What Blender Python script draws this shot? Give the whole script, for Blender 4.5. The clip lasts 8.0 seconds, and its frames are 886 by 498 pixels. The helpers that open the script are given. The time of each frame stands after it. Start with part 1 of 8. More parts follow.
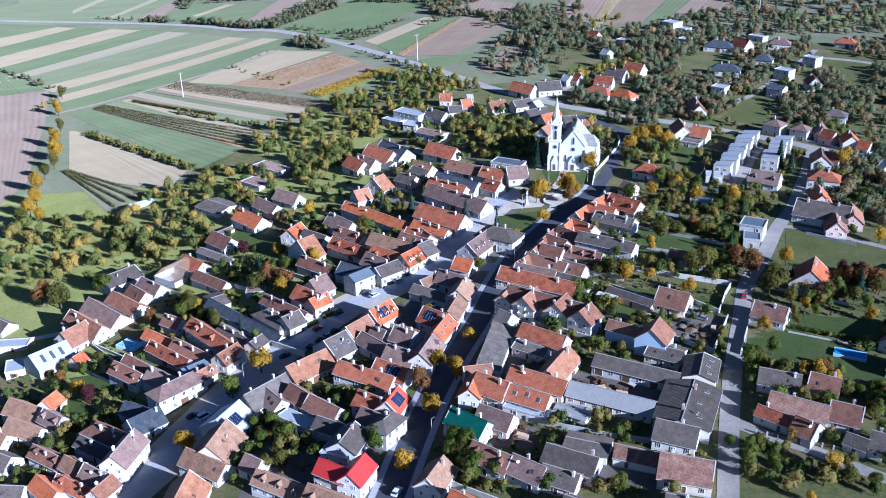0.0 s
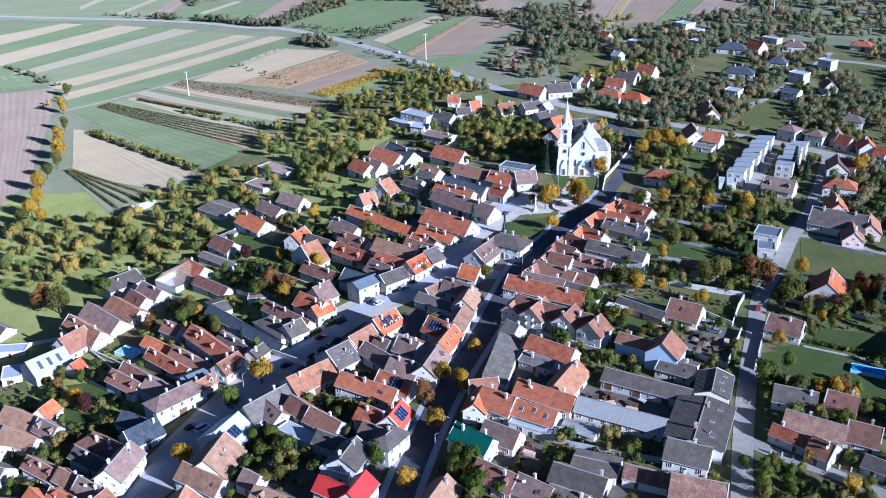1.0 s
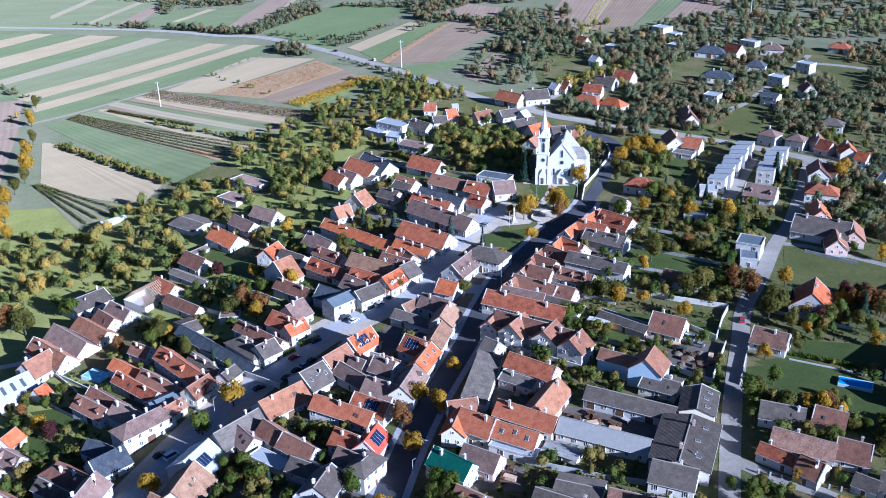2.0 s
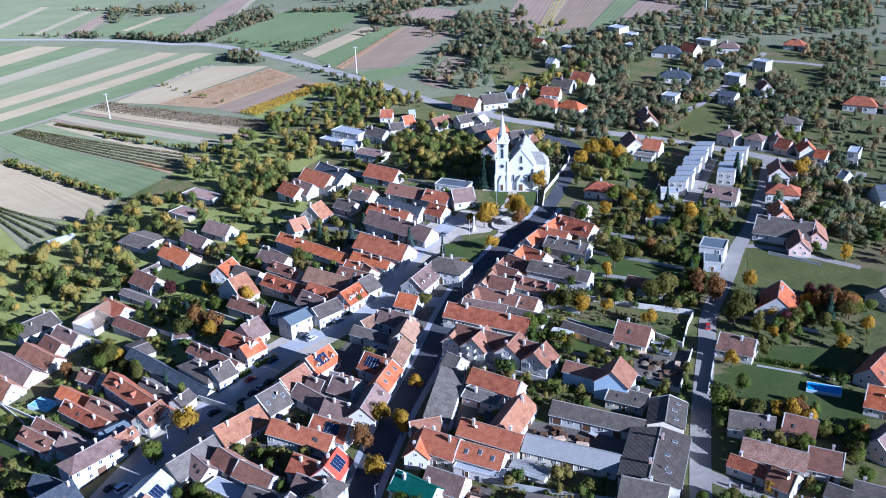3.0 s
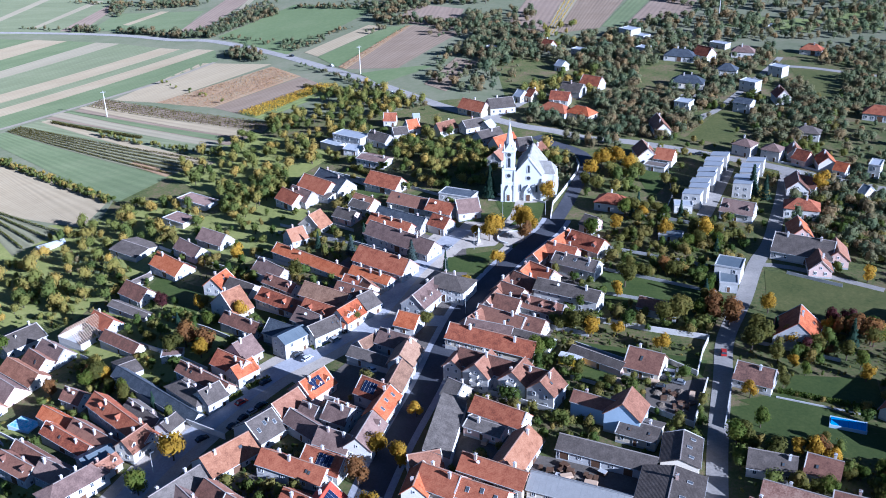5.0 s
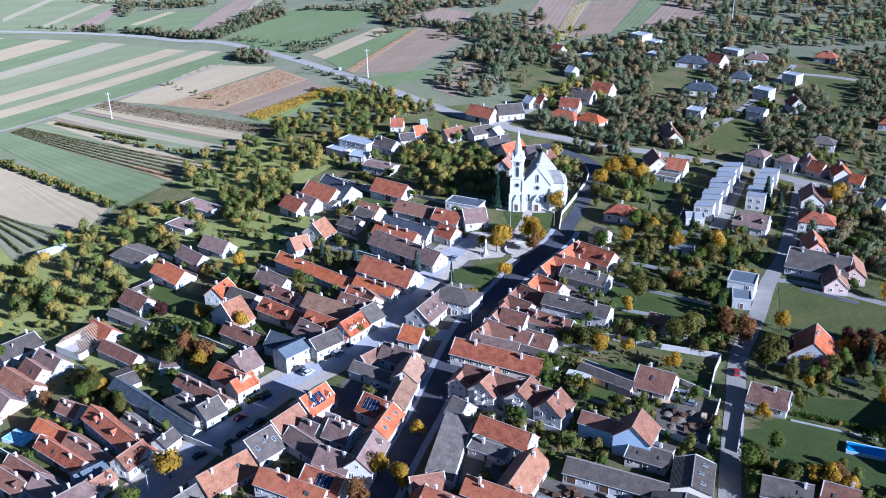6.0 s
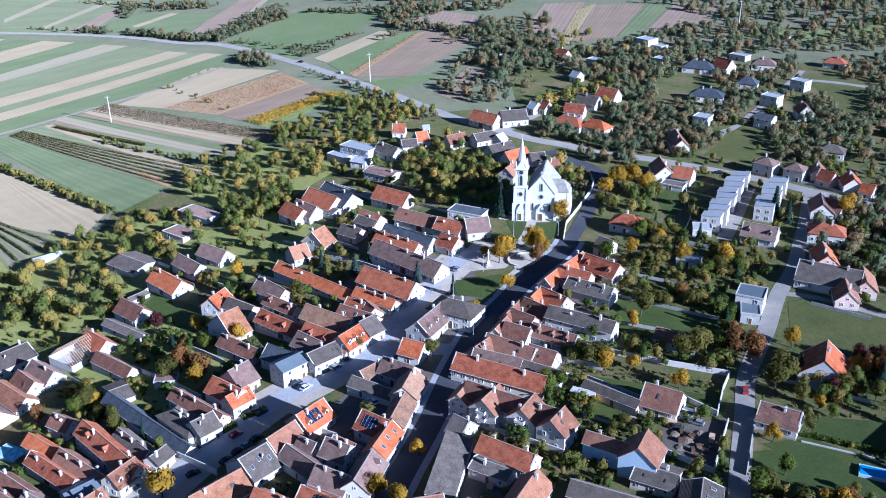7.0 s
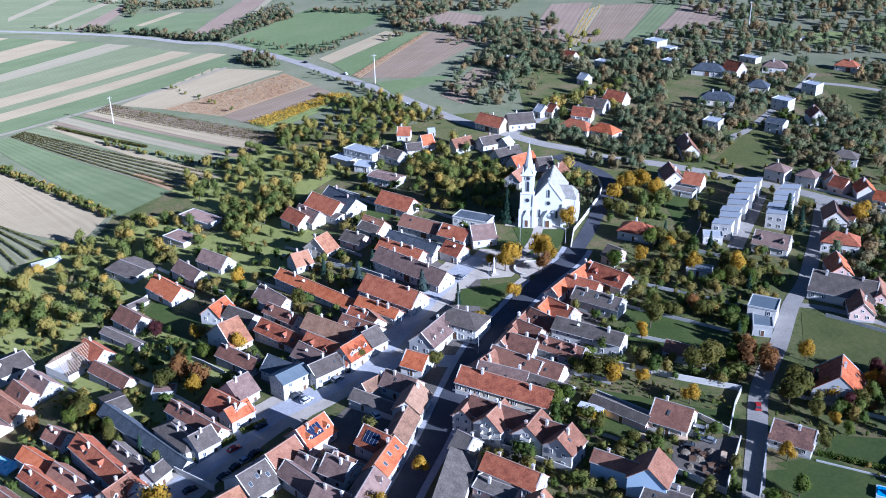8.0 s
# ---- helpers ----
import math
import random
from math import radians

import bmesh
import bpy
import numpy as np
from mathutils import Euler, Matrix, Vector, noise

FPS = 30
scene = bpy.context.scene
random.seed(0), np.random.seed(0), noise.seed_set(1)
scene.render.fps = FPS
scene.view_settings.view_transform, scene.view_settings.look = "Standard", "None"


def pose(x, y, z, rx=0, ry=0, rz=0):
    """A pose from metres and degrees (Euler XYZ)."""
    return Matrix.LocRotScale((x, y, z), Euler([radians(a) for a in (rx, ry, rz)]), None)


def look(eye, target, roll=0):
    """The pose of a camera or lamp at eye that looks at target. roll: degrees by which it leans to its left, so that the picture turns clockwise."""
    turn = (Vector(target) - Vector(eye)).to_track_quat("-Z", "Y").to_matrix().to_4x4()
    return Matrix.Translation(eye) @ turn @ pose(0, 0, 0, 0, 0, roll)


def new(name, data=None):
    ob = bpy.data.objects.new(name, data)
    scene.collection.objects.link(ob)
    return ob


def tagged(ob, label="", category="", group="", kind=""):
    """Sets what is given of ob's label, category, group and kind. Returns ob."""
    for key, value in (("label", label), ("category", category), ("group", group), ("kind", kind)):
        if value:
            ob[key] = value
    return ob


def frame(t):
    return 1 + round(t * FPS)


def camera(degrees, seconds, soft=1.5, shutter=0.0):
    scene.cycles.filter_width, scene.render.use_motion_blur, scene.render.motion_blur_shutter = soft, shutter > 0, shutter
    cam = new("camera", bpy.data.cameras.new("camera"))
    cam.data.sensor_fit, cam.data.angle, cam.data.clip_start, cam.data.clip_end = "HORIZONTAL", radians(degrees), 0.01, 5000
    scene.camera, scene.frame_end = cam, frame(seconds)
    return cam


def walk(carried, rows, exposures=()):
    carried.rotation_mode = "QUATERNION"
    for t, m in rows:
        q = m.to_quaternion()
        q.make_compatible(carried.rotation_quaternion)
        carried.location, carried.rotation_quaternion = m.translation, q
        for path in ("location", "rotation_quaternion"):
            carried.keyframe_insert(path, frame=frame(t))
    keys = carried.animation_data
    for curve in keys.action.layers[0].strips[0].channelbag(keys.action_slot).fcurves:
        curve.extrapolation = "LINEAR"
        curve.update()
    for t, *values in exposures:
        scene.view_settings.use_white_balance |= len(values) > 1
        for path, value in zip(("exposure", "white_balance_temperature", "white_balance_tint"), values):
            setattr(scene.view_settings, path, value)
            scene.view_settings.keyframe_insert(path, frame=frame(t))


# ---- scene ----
cam = camera(50.0, 8.0, soft=1.0)

PATH = [
    (0, (4.95, -1.90, 165.60), (1.59, 120.77, 109.36), -1.23),
    (0.5, (5.12, 2.78, 165.66), (0.88, 125.37, 109.28), -1.03),
    (1, (5.48, 7.47, 165.65), (0.96, 129.94, 109.04), -0.97),
    (2.5, (8.10, 22.71, 165.23), (8.76, 145.53, 109.19), -1.69),
    (3, (8.92, 27.51, 165.13), (12.19, 150.24, 109.00), -1.97),
    (3.5, (9.54, 32.16, 165.11), (14.13, 154.75, 108.77), -2.04),
    (4, (9.84, 36.77, 165.12), (14.08, 159.27, 108.57), -1.87),
    (4.5, (10.04, 41.30, 165.17), (13.43, 163.67, 108.30), -1.63),
    (6, (10.98, 54.80, 165.79), (12.51, 177.26, 108.99), -0.98),
    (6.5, (11.41, 59.09, 165.92), (12.76, 181.62, 109.26), -0.88),
    (7, (11.79, 63.32, 166.02), (12.85, 185.84, 109.32), -0.81),
    (7.5, (12.06, 67.57, 166.12), (12.81, 190.01, 109.28), -0.73),
    (8, (12.26, 71.82, 166.20), (12.50, 194.21, 109.26), -0.75),
]
walk(cam, [(t, look(eye, target, roll)) for t, eye, target, roll in PATH], [(0, 1.22, 4300, 18), (8, 1.22, 4300, 18)])

# ---- world and sun ----
SUN_AZ, SUN_EL = 39.0, 20.5        # degrees: from +x towards -y, above the horizon
world = bpy.data.worlds.new("world")
scene.world = world
world.use_nodes = True
wn = world.node_tree
sky = wn.nodes.new("ShaderNodeTexSky")
sky.sky_type = 'NISHITA'
sky.sun_disc = False
sky.sun_elevation = radians(SUN_EL)
sky.sun_rotation = radians(90.0 + SUN_AZ)
sky.air_density, sky.dust_density, sky.ozone_density = 0.9, 0.3, 2.5
wn.links.new(sky.outputs[0], wn.nodes["Background"].inputs[0])
wn.nodes["Background"].inputs[1].default_value = 0.027
sun = new("sun", bpy.data.lights.new("sun", 'SUN'))
sun.data.energy, sun.data.angle, sun.data.color = 5.0, radians(0.6), (1.0, 0.875, 0.71)
_d = Vector((-math.cos(radians(SUN_EL)) * math.cos(radians(SUN_AZ)), math.cos(radians(SUN_EL)) * math.sin(radians(SUN_AZ)), -math.sin(radians(SUN_EL))))
sun.matrix_world = Matrix.Translation((300, 0, 300)) @ _d.to_track_quat("-Z", "Y").to_matrix().to_4x4()

# ---- materials ----


def material(name, stops, scale=0.4, fine=6.0, rough=0.85, bump=0.2, metal=0.0, spread=0.0, gain=2.2, coords='Object', stretch=(1, 1, 1), mottle=0.5, island=0.0):
    """A surface whose colour runs over the stops with a coarse and a fine noise; spread varies it from object to object, island from piece to piece."""
    m = bpy.data.materials.new(name)
    m.use_nodes = True
    nt, ns = m.node_tree, m.node_tree.nodes
    bsdf = ns["Principled BSDF"]

    def node(kind, **values):
        n = ns.new(kind)
        for key, value in values.items():
            n.inputs[key].default_value = value
        return n

    def math_node(op, a, b):
        n = ns.new("ShaderNodeMath")
        n.operation = op
        for i, v in enumerate((a, b)):
            if isinstance(v, (int, float)):
                n.inputs[i].default_value = v
            else:
                nt.links.new(v, n.inputs[i])
        return n.outputs[0]

    if coords == 'World':
        source = ns.new("ShaderNodeNewGeometry").outputs["Position"]
    else:
        source = ns.new("ShaderNodeTexCoord").outputs["Object"]
    mapping = node("ShaderNodeMapping", Scale=stretch)
    nt.links.new(source, mapping.inputs["Vector"])
    info = ns.new("ShaderNodeObjectInfo")
    shift = ns.new("ShaderNodeVectorMath")
    shift.operation = 'ADD'
    nt.links.new(mapping.outputs[0], shift.inputs[0])
    where = mapping.outputs[0]
    if coords != 'World':
        comb = ns.new("ShaderNodeCombineXYZ")
        nt.links.new(math_node('MULTIPLY', info.outputs["Random"], 90.0), comb.inputs[0])
        nt.links.new(comb.outputs[0], shift.inputs[1])
        where = shift.outputs[0]
    coarse = node("ShaderNodeTexNoise", Scale=scale, Detail=4.0, Roughness=0.6)
    small = node("ShaderNodeTexNoise", Scale=fine, Detail=3.0, Roughness=0.7)
    for n in (coarse, small):
        nt.links.new(where, n.inputs["Vector"])
    mix = math_node('ADD', math_node('MULTIPLY', coarse.outputs[0], 1.0 - mottle), math_node('MULTIPLY', small.outputs[0], mottle))
    mix = math_node('ADD', math_node('MULTIPLY', math_node('SUBTRACT', mix, 0.5), gain), 0.5)
    if spread:
        mix = math_node('ADD', mix, math_node('MULTIPLY', math_node('SUBTRACT', info.outputs["Random"], 0.5), spread))
    if island:
        piece = ns.new("ShaderNodeNewGeometry").outputs["Random Per Island"]
        mix = math_node('ADD', mix, math_node('MULTIPLY', math_node('SUBTRACT', piece, 0.5), island))
    ramp = ns.new("ShaderNodeValToRGB")
    while len(ramp.color_ramp.elements) < len(stops):
        ramp.color_ramp.elements.new(0.5)
    for i, c in enumerate(stops):
        e = ramp.color_ramp.elements[i]
        e.position, e.color = i / max(1, len(stops) - 1), (*c, 1)
    nt.links.new(mix, ramp.inputs[0])
    nt.links.new(ramp.outputs[0], bsdf.inputs["Base Color"])
    bsdf.inputs["Roughness"].default_value = rough
    bsdf.inputs["Metallic"].default_value = metal
    bsdf.inputs["Specular IOR Level"].default_value = 0.3
    bsdf.inputs["Diffuse Roughness"].default_value = 0.6 if rough > 0.7 else 0.0
    if bump:
        b = node("ShaderNodeBump", Strength=bump, Distance=0.08)
        nt.links.new(small.outputs[0], b.inputs["Height"])
        nt.links.new(b.outputs[0], bsdf.inputs["Normal"])
    return m


def tile_roof(name, stops, course=0.33, spread=0.5):
    """Roof covering in courses along the ridge, with patches of moss and single pale tiles."""
    m = material(name, stops, scale=0.45, fine=2.2, rough=0.8, bump=0.0, spread=spread, gain=3.4, mottle=0.5)
    nt, ns = m.node_tree, m.node_tree.nodes
    tc = ns.new("ShaderNodeTexCoord")
    wave = ns.new("ShaderNodeTexWave")
    wave.bands_direction = 'Y'
    wave.inputs["Scale"].default_value = 1.0 / course / 3.2
    wave.inputs["Distortion"].default_value = 0.6
    nt.links.new(tc.outputs["Object"], wave.inputs["Vector"])
    b = ns.new("ShaderNodeBump")
    b.inputs["Strength"].default_value, b.inputs["Distance"].default_value = 0.35, 0.05
    nt.links.new(wave.outputs[1], b.inputs["Height"])
    nt.links.new(b.outputs[0], ns["Principled BSDF"].inputs["Normal"])
    return m


ROOFS = {
    'o': tile_roof("orange_tiles", [(0.214, 0.050, 0.017), (0.401, 0.111, 0.036), (0.498, 0.174, 0.068)]),
    'O': tile_roof("pale_orange_tiles", [(0.205, 0.087, 0.044), (0.329, 0.155, 0.078), (0.401, 0.213, 0.119)]),
    'r': tile_roof("red_tiles", [(0.151, 0.045, 0.024), (0.303, 0.094, 0.043), (0.409, 0.152, 0.072)]),
    'b': tile_roof("brown_tiles", [(0.107, 0.054, 0.036), (0.191, 0.091, 0.059), (0.266, 0.134, 0.084)], spread=0.7),
    'p': tile_roof("grey_brown_tiles", [(0.125, 0.080, 0.065), (0.196, 0.128, 0.102), (0.271, 0.183, 0.143)], spread=0.7),
    'P': tile_roof("salmon_tiles", [(0.161, 0.072, 0.040), (0.262, 0.122, 0.069), (0.347, 0.178, 0.106)], spread=0.6),
    't': tile_roof("weathered_tan_tiles", [(0.151, 0.085, 0.051), (0.258, 0.150, 0.089), (0.356, 0.222, 0.136)], spread=0.6),
    'm': tile_roof("mottled_old_tiles", [(0.116, 0.065, 0.049), (0.240, 0.126, 0.085), (0.383, 0.244, 0.170)]),
    'g': tile_roof("grey_slates", [(0.068, 0.055, 0.045), (0.107, 0.088, 0.073), (0.156, 0.127, 0.106)], spread=0.7),
    'G2': tile_roof("patchy_slates", [(0.068, 0.057, 0.048), (0.120, 0.102, 0.085), (0.182, 0.155, 0.130)]),
    'd': tile_roof("anthracite_slates", [(0.035, 0.042, 0.055), (0.065, 0.075, 0.09), (0.10, 0.11, 0.125)]),
    's': material("blue_grey_sheet_metal", [(0.105, 0.128, 0.147), (0.168, 0.193, 0.211)], rough=0.5, bump=0.05, metal=0.0, spread=0.4),
    'c': material("corrugated_sheet", [(0.259, 0.252, 0.238), (0.360, 0.349, 0.328)], scale=0.7, fine=4.0, rough=0.6, bump=0.3),
    'w': material("pale_roof_sheet", [(0.343, 0.361, 0.379), (0.487, 0.496, 0.508)], rough=0.6, bump=0.05, spread=0.3),
    'R': material("bright_red_sheet", [(0.42, 0.03, 0.025), (0.52, 0.05, 0.04)], rough=0.45, bump=0.05),
    'R2': tile_roof("vermilion_tiles", [(0.45, 0.06, 0.03), (0.58, 0.10, 0.05), (0.62, 0.14, 0.07)]),
    'G': material("green_roof_net", [(0.004, 0.045, 0.034), (0.010, 0.085, 0.060), (0.022, 0.12, 0.085)], scale=0.6, rough=0.8, bump=0.4),
    'x': material("raw_rafter_timber", [(0.42, 0.29, 0.18), (0.60, 0.45, 0.31)], rough=0.8, bump=0.1),
}
_warm = material("mortared_ridge_tiles", [(0.30, 0.16, 0.10), (0.44, 0.29, 0.21)], fine=2.0)
_pale = material("weathered_ridge_tiles", [(0.25, 0.21, 0.18), (0.40, 0.35, 0.31)], fine=2.0)
RIDGES = {'o': _warm, 'O': _warm, 'r': _warm, 'P': _warm, 'b': _pale, 'p': _pale, 't': _warm, 'm': _pale, 'g': _pale, 'G2': _pale}
ROOF_WORDS = {'o': "bright orange clay tile roof", 'O': "pale orange tile roof", 'r': "red clay tile roof", 'b': "brown tile roof", 'p': "grey-brown tile roof",
              'P': "salmon tile roof", 't': "weathered tan tile roof", 'm': "mottled old tile roof", 'g': "grey slate roof", 'G2': "patchy grey slate roof",
              'd': "dark anthracite roof", 's': "blue-grey metal roof", 'c': "corrugated metal roof", 'w': "pale flat-pitched roof", 'R': "bright red metal roof",
              'R2': "vermilion tile roof", 'G': "green netted roof", 'x': "bare timber rafters, half built"}
WALLS = {
    'white': material("white_render", [(0.467, 0.441, 0.400), (0.599, 0.568, 0.514), (0.683, 0.646, 0.588)], scale=0.25, fine=2.5, bump=0.1, spread=0.25),
    'cream': material("cream_render", [(0.540, 0.450, 0.324), (0.666, 0.585, 0.450), (0.720, 0.657, 0.540)], scale=0.25, fine=2.5, bump=0.1, spread=0.6),
    'grey': material("grey_render", [(0.331, 0.331, 0.322), (0.460, 0.451, 0.432), (0.552, 0.534, 0.506)], scale=0.3, fine=2.5, bump=0.15, spread=0.6),
    'pink': material("pink_render", [(0.55, 0.36, 0.28), (0.68, 0.50, 0.42), (0.74, 0.58, 0.5)], scale=0.25, fine=2.5, bump=0.1, spread=0.5),
    # blue of shaded white render put into the colour; also the pool rim
    'bluish': material("shade_blue_and_pool_render", [(0.40, 0.50, 0.60), (0.52, 0.62, 0.70)], scale=0.25, fine=2.5, bump=0.1),
    'church': material("lime_washed_stone", [(0.535, 0.535, 0.521), (0.648, 0.648, 0.632), (0.696, 0.696, 0.680)], scale=0.3, fine=2.5, bump=0.1),
}
GLASS = material("dark_window_glass", [(0.025, 0.03, 0.04), (0.05, 0.06, 0.075)], rough=0.08, bump=0)
FRAME = material("white_window_frame", [(0.6, 0.6, 0.58), (0.8, 0.8, 0.78)], rough=0.5, bump=0)
WOOD = material("dark_wood", [(0.08, 0.045, 0.025), (0.16, 0.09, 0.05)], rough=0.7, stretch=(1, 6, 1))
BRICK = material("chimney_brick", [(0.40, 0.24, 0.18), (0.55, 0.48, 0.43), (0.66, 0.62, 0.58), (0.70, 0.68, 0.65)], scale=1.0, fine=8, spread=1.0)
SOLAR = material("solar_cells", [(0.012, 0.018, 0.045), (0.02, 0.03, 0.07)], rough=0.15, bump=0)
SKYGLASS = material("skylight_glass", [(0.06, 0.07, 0.08), (0.10, 0.11, 0.12)], rough=0.1, bump=0)
ASPHALT = material("asphalt", [(0.034, 0.037, 0.046), (0.059, 0.061, 0.073), (0.090, 0.090, 0.106)], scale=0.12, fine=1.5, coords='World', bump=0.1)
OLD_ASPHALT = material("worn_asphalt", [(0.234, 0.234, 0.251), (0.361, 0.357, 0.370), (0.492, 0.482, 0.495)], scale=0.12, fine=1.2, coords='World', bump=0.1)
PALE_ROAD = material("sun_bleached_lane", [(0.200, 0.183, 0.161), (0.272, 0.250, 0.221), (0.344, 0.316, 0.277)], scale=0.15, fine=1.2, coords='World', bump=0.1)
PAVING = material("pale_paving", [(0.296, 0.254, 0.204), (0.413, 0.360, 0.293), (0.503, 0.441, 0.362)], scale=0.25, fine=2.0, coords='World', bump=0.1)
GRAVEL = material("yard_gravel", [(0.076, 0.065, 0.051), (0.129, 0.109, 0.090), (0.187, 0.165, 0.139)], scale=0.12, fine=1.5, coords='World', bump=0.3)
TRACK = material("dirt_track", [(0.210, 0.175, 0.126), (0.294, 0.259, 0.196)], scale=0.3, fine=2, coords='World')
LAWN = material("mown_lawn", [(0.026, 0.044, 0.008), (0.046, 0.066, 0.012), (0.064, 0.083, 0.017), (0.100, 0.102, 0.030)], scale=0.08, fine=0.9, coords='World', bump=0.3)
PADDOCK = material("grazed_paddock", [(0.038, 0.050, 0.011), (0.070, 0.080, 0.019), (0.098, 0.100, 0.027), (0.150, 0.132, 0.046)], scale=0.06, fine=0.7, coords='World', bump=0.3)
GARDEN = material("garden_ground", [(0.034, 0.034, 0.014), (0.055, 0.065, 0.018), (0.086, 0.099, 0.026), (0.125, 0.110, 0.042), (0.177, 0.121, 0.073), (0.261, 0.176, 0.129)], scale=0.075, fine=0.8, coords='World', bump=0.6, mottle=0.5)
MARKING = material("road_marking", [(0.5, 0.5, 0.5), (0.7, 0.7, 0.7)], rough=0.7, coords='World')
FIELDS = {
    'green': material("young_crop", [(0.107, 0.128, 0.055), (0.140, 0.165, 0.074), (0.187, 0.199, 0.098)], scale=0.02, fine=0.4, coords='World', stretch=(1, 3, 1)),
    'olive': material("grey_green_crop", [(0.137, 0.147, 0.072), (0.173, 0.184, 0.093), (0.217, 0.216, 0.119)], scale=0.015, fine=0.3, coords='World', stretch=(1, 3, 1)),
    'tan': material("stubble_soil", [(0.269, 0.208, 0.120), (0.324, 0.259, 0.154), (0.367, 0.299, 0.186)], scale=0.02, fine=0.4, coords='World', stretch=(1, 3, 1)),
    'pale': material("pale_stubble", [(0.261, 0.222, 0.138), (0.311, 0.268, 0.173)], scale=0.03, fine=0.4, coords='World'),
    'brown': material("ploughed_brown_soil", [(0.174, 0.125, 0.078), (0.220, 0.162, 0.107), (0.255, 0.197, 0.135)], scale=0.03, fine=0.5, coords='World', stretch=(1, 3, 1)),
    'dusk': material("ploughed_grey_soil", [(0.195, 0.139, 0.096), (0.242, 0.178, 0.126), (0.284, 0.216, 0.156)], scale=0.03, fine=0.5, coords='World'),
    'meadow': material("meadow_grass", [(0.114, 0.136, 0.042), (0.173, 0.196, 0.060), (0.249, 0.251, 0.091)], scale=0.03, fine=0.35, coords='World'),
    # albedo raised to make up for weak sunlight on the falling left side
    'grass': material("sun_lightened_orchard_grass", [(0.144, 0.155, 0.041), (0.211, 0.217, 0.056), (0.297, 0.275, 0.092)], scale=0.06, fine=0.6, coords='World', bump=0.3),
    'crop': material("bright_young_crop", [(0.104, 0.131, 0.051), (0.133, 0.165, 0.066), (0.174, 0.191, 0.090)], scale=0.02, fine=0.3, coords='World'),
    'orange': material("autumn_vines_ground", [(0.246, 0.146, 0.073), (0.305, 0.198, 0.106), (0.290, 0.248, 0.143)], scale=0.04, fine=0.5, coords='World'),
    'rows': material("vineyard_soil", [(0.168, 0.155, 0.085), (0.221, 0.205, 0.117)], scale=0.05, fine=0.6, coords='World'),
    'rough': material("rough_pasture", [(0.098, 0.114, 0.057), (0.139, 0.148, 0.078), (0.179, 0.174, 0.103), (0.220, 0.194, 0.128)], scale=0.018, fine=0.25, coords='World', mottle=0.4),
}


def furrow(m, gap, depth):
    """Work marks along a field: streaks and lines that run with its longer side."""
    nt, ns = m.node_tree, m.node_tree.nodes
    uv = ns.new("ShaderNodeUVMap")
    uv.uv_map = "rows"
    stretch = ns.new("ShaderNodeMapping")
    stretch.inputs["Scale"].default_value = (0.012, 0.35, 1)
    nt.links.new(uv.outputs[0], stretch.inputs["Vector"])
    streak = ns.new("ShaderNodeTexNoise")
    streak.inputs["Scale"].default_value, streak.inputs["Detail"].default_value = 1.0, 4.0
    nt.links.new(stretch.outputs[0], streak.inputs["Vector"])
    wave = ns.new("ShaderNodeTexWave")
    wave.bands_direction = 'Y'
    wave.inputs["Scale"].default_value, wave.inputs["Distortion"].default_value = 0.314 / gap, 0.8
    nt.links.new(uv.outputs[0], wave.inputs["Vector"])
    total = ns.new("ShaderNodeMath")
    total.operation = 'MULTIPLY_ADD'
    nt.links.new(wave.outputs[1], total.inputs[0])
    total.inputs[1].default_value = 0.35
    nt.links.new(streak.outputs[0], total.inputs[2])
    span = ns.new("ShaderNodeMapRange")
    span.inputs["From Min"].default_value, span.inputs["From Max"].default_value = 0.3, 1.0
    span.inputs["To Min"].default_value, span.inputs["To Max"].default_value = 1.0 - depth, 1.0 + depth
    nt.links.new(total.outputs[0], span.inputs["Value"])
    bsdf = ns["Principled BSDF"]
    base = bsdf.inputs["Base Color"].links[0].from_socket
    scale = ns.new("ShaderNodeVectorMath")
    scale.operation = 'SCALE'
    nt.links.new(base, scale.inputs[0])
    nt.links.new(span.outputs[0], scale.inputs["Scale"])
    nt.links.new(scale.outputs[0], bsdf.inputs["Base Color"])


for _name, _gap, _depth in (('green', 4.0, 0.15), ('olive', 4.0, 0.22), ('tan', 4.0, 0.16), ('pale', 4.0, 0.14), ('brown', 3.0, 0.22), ('dusk', 5.0, 0.14), ('meadow', 5.0, 0.2), ('orange', 3.0, 0.25), ('rows', 2.7, 0.25)):
    furrow(FIELDS[_name], _gap, _depth)
BARK = material("bark", [(0.05, 0.035, 0.025), (0.12, 0.09, 0.065)], stretch=(3, 3, 0.6), scale=2.0, fine=9)


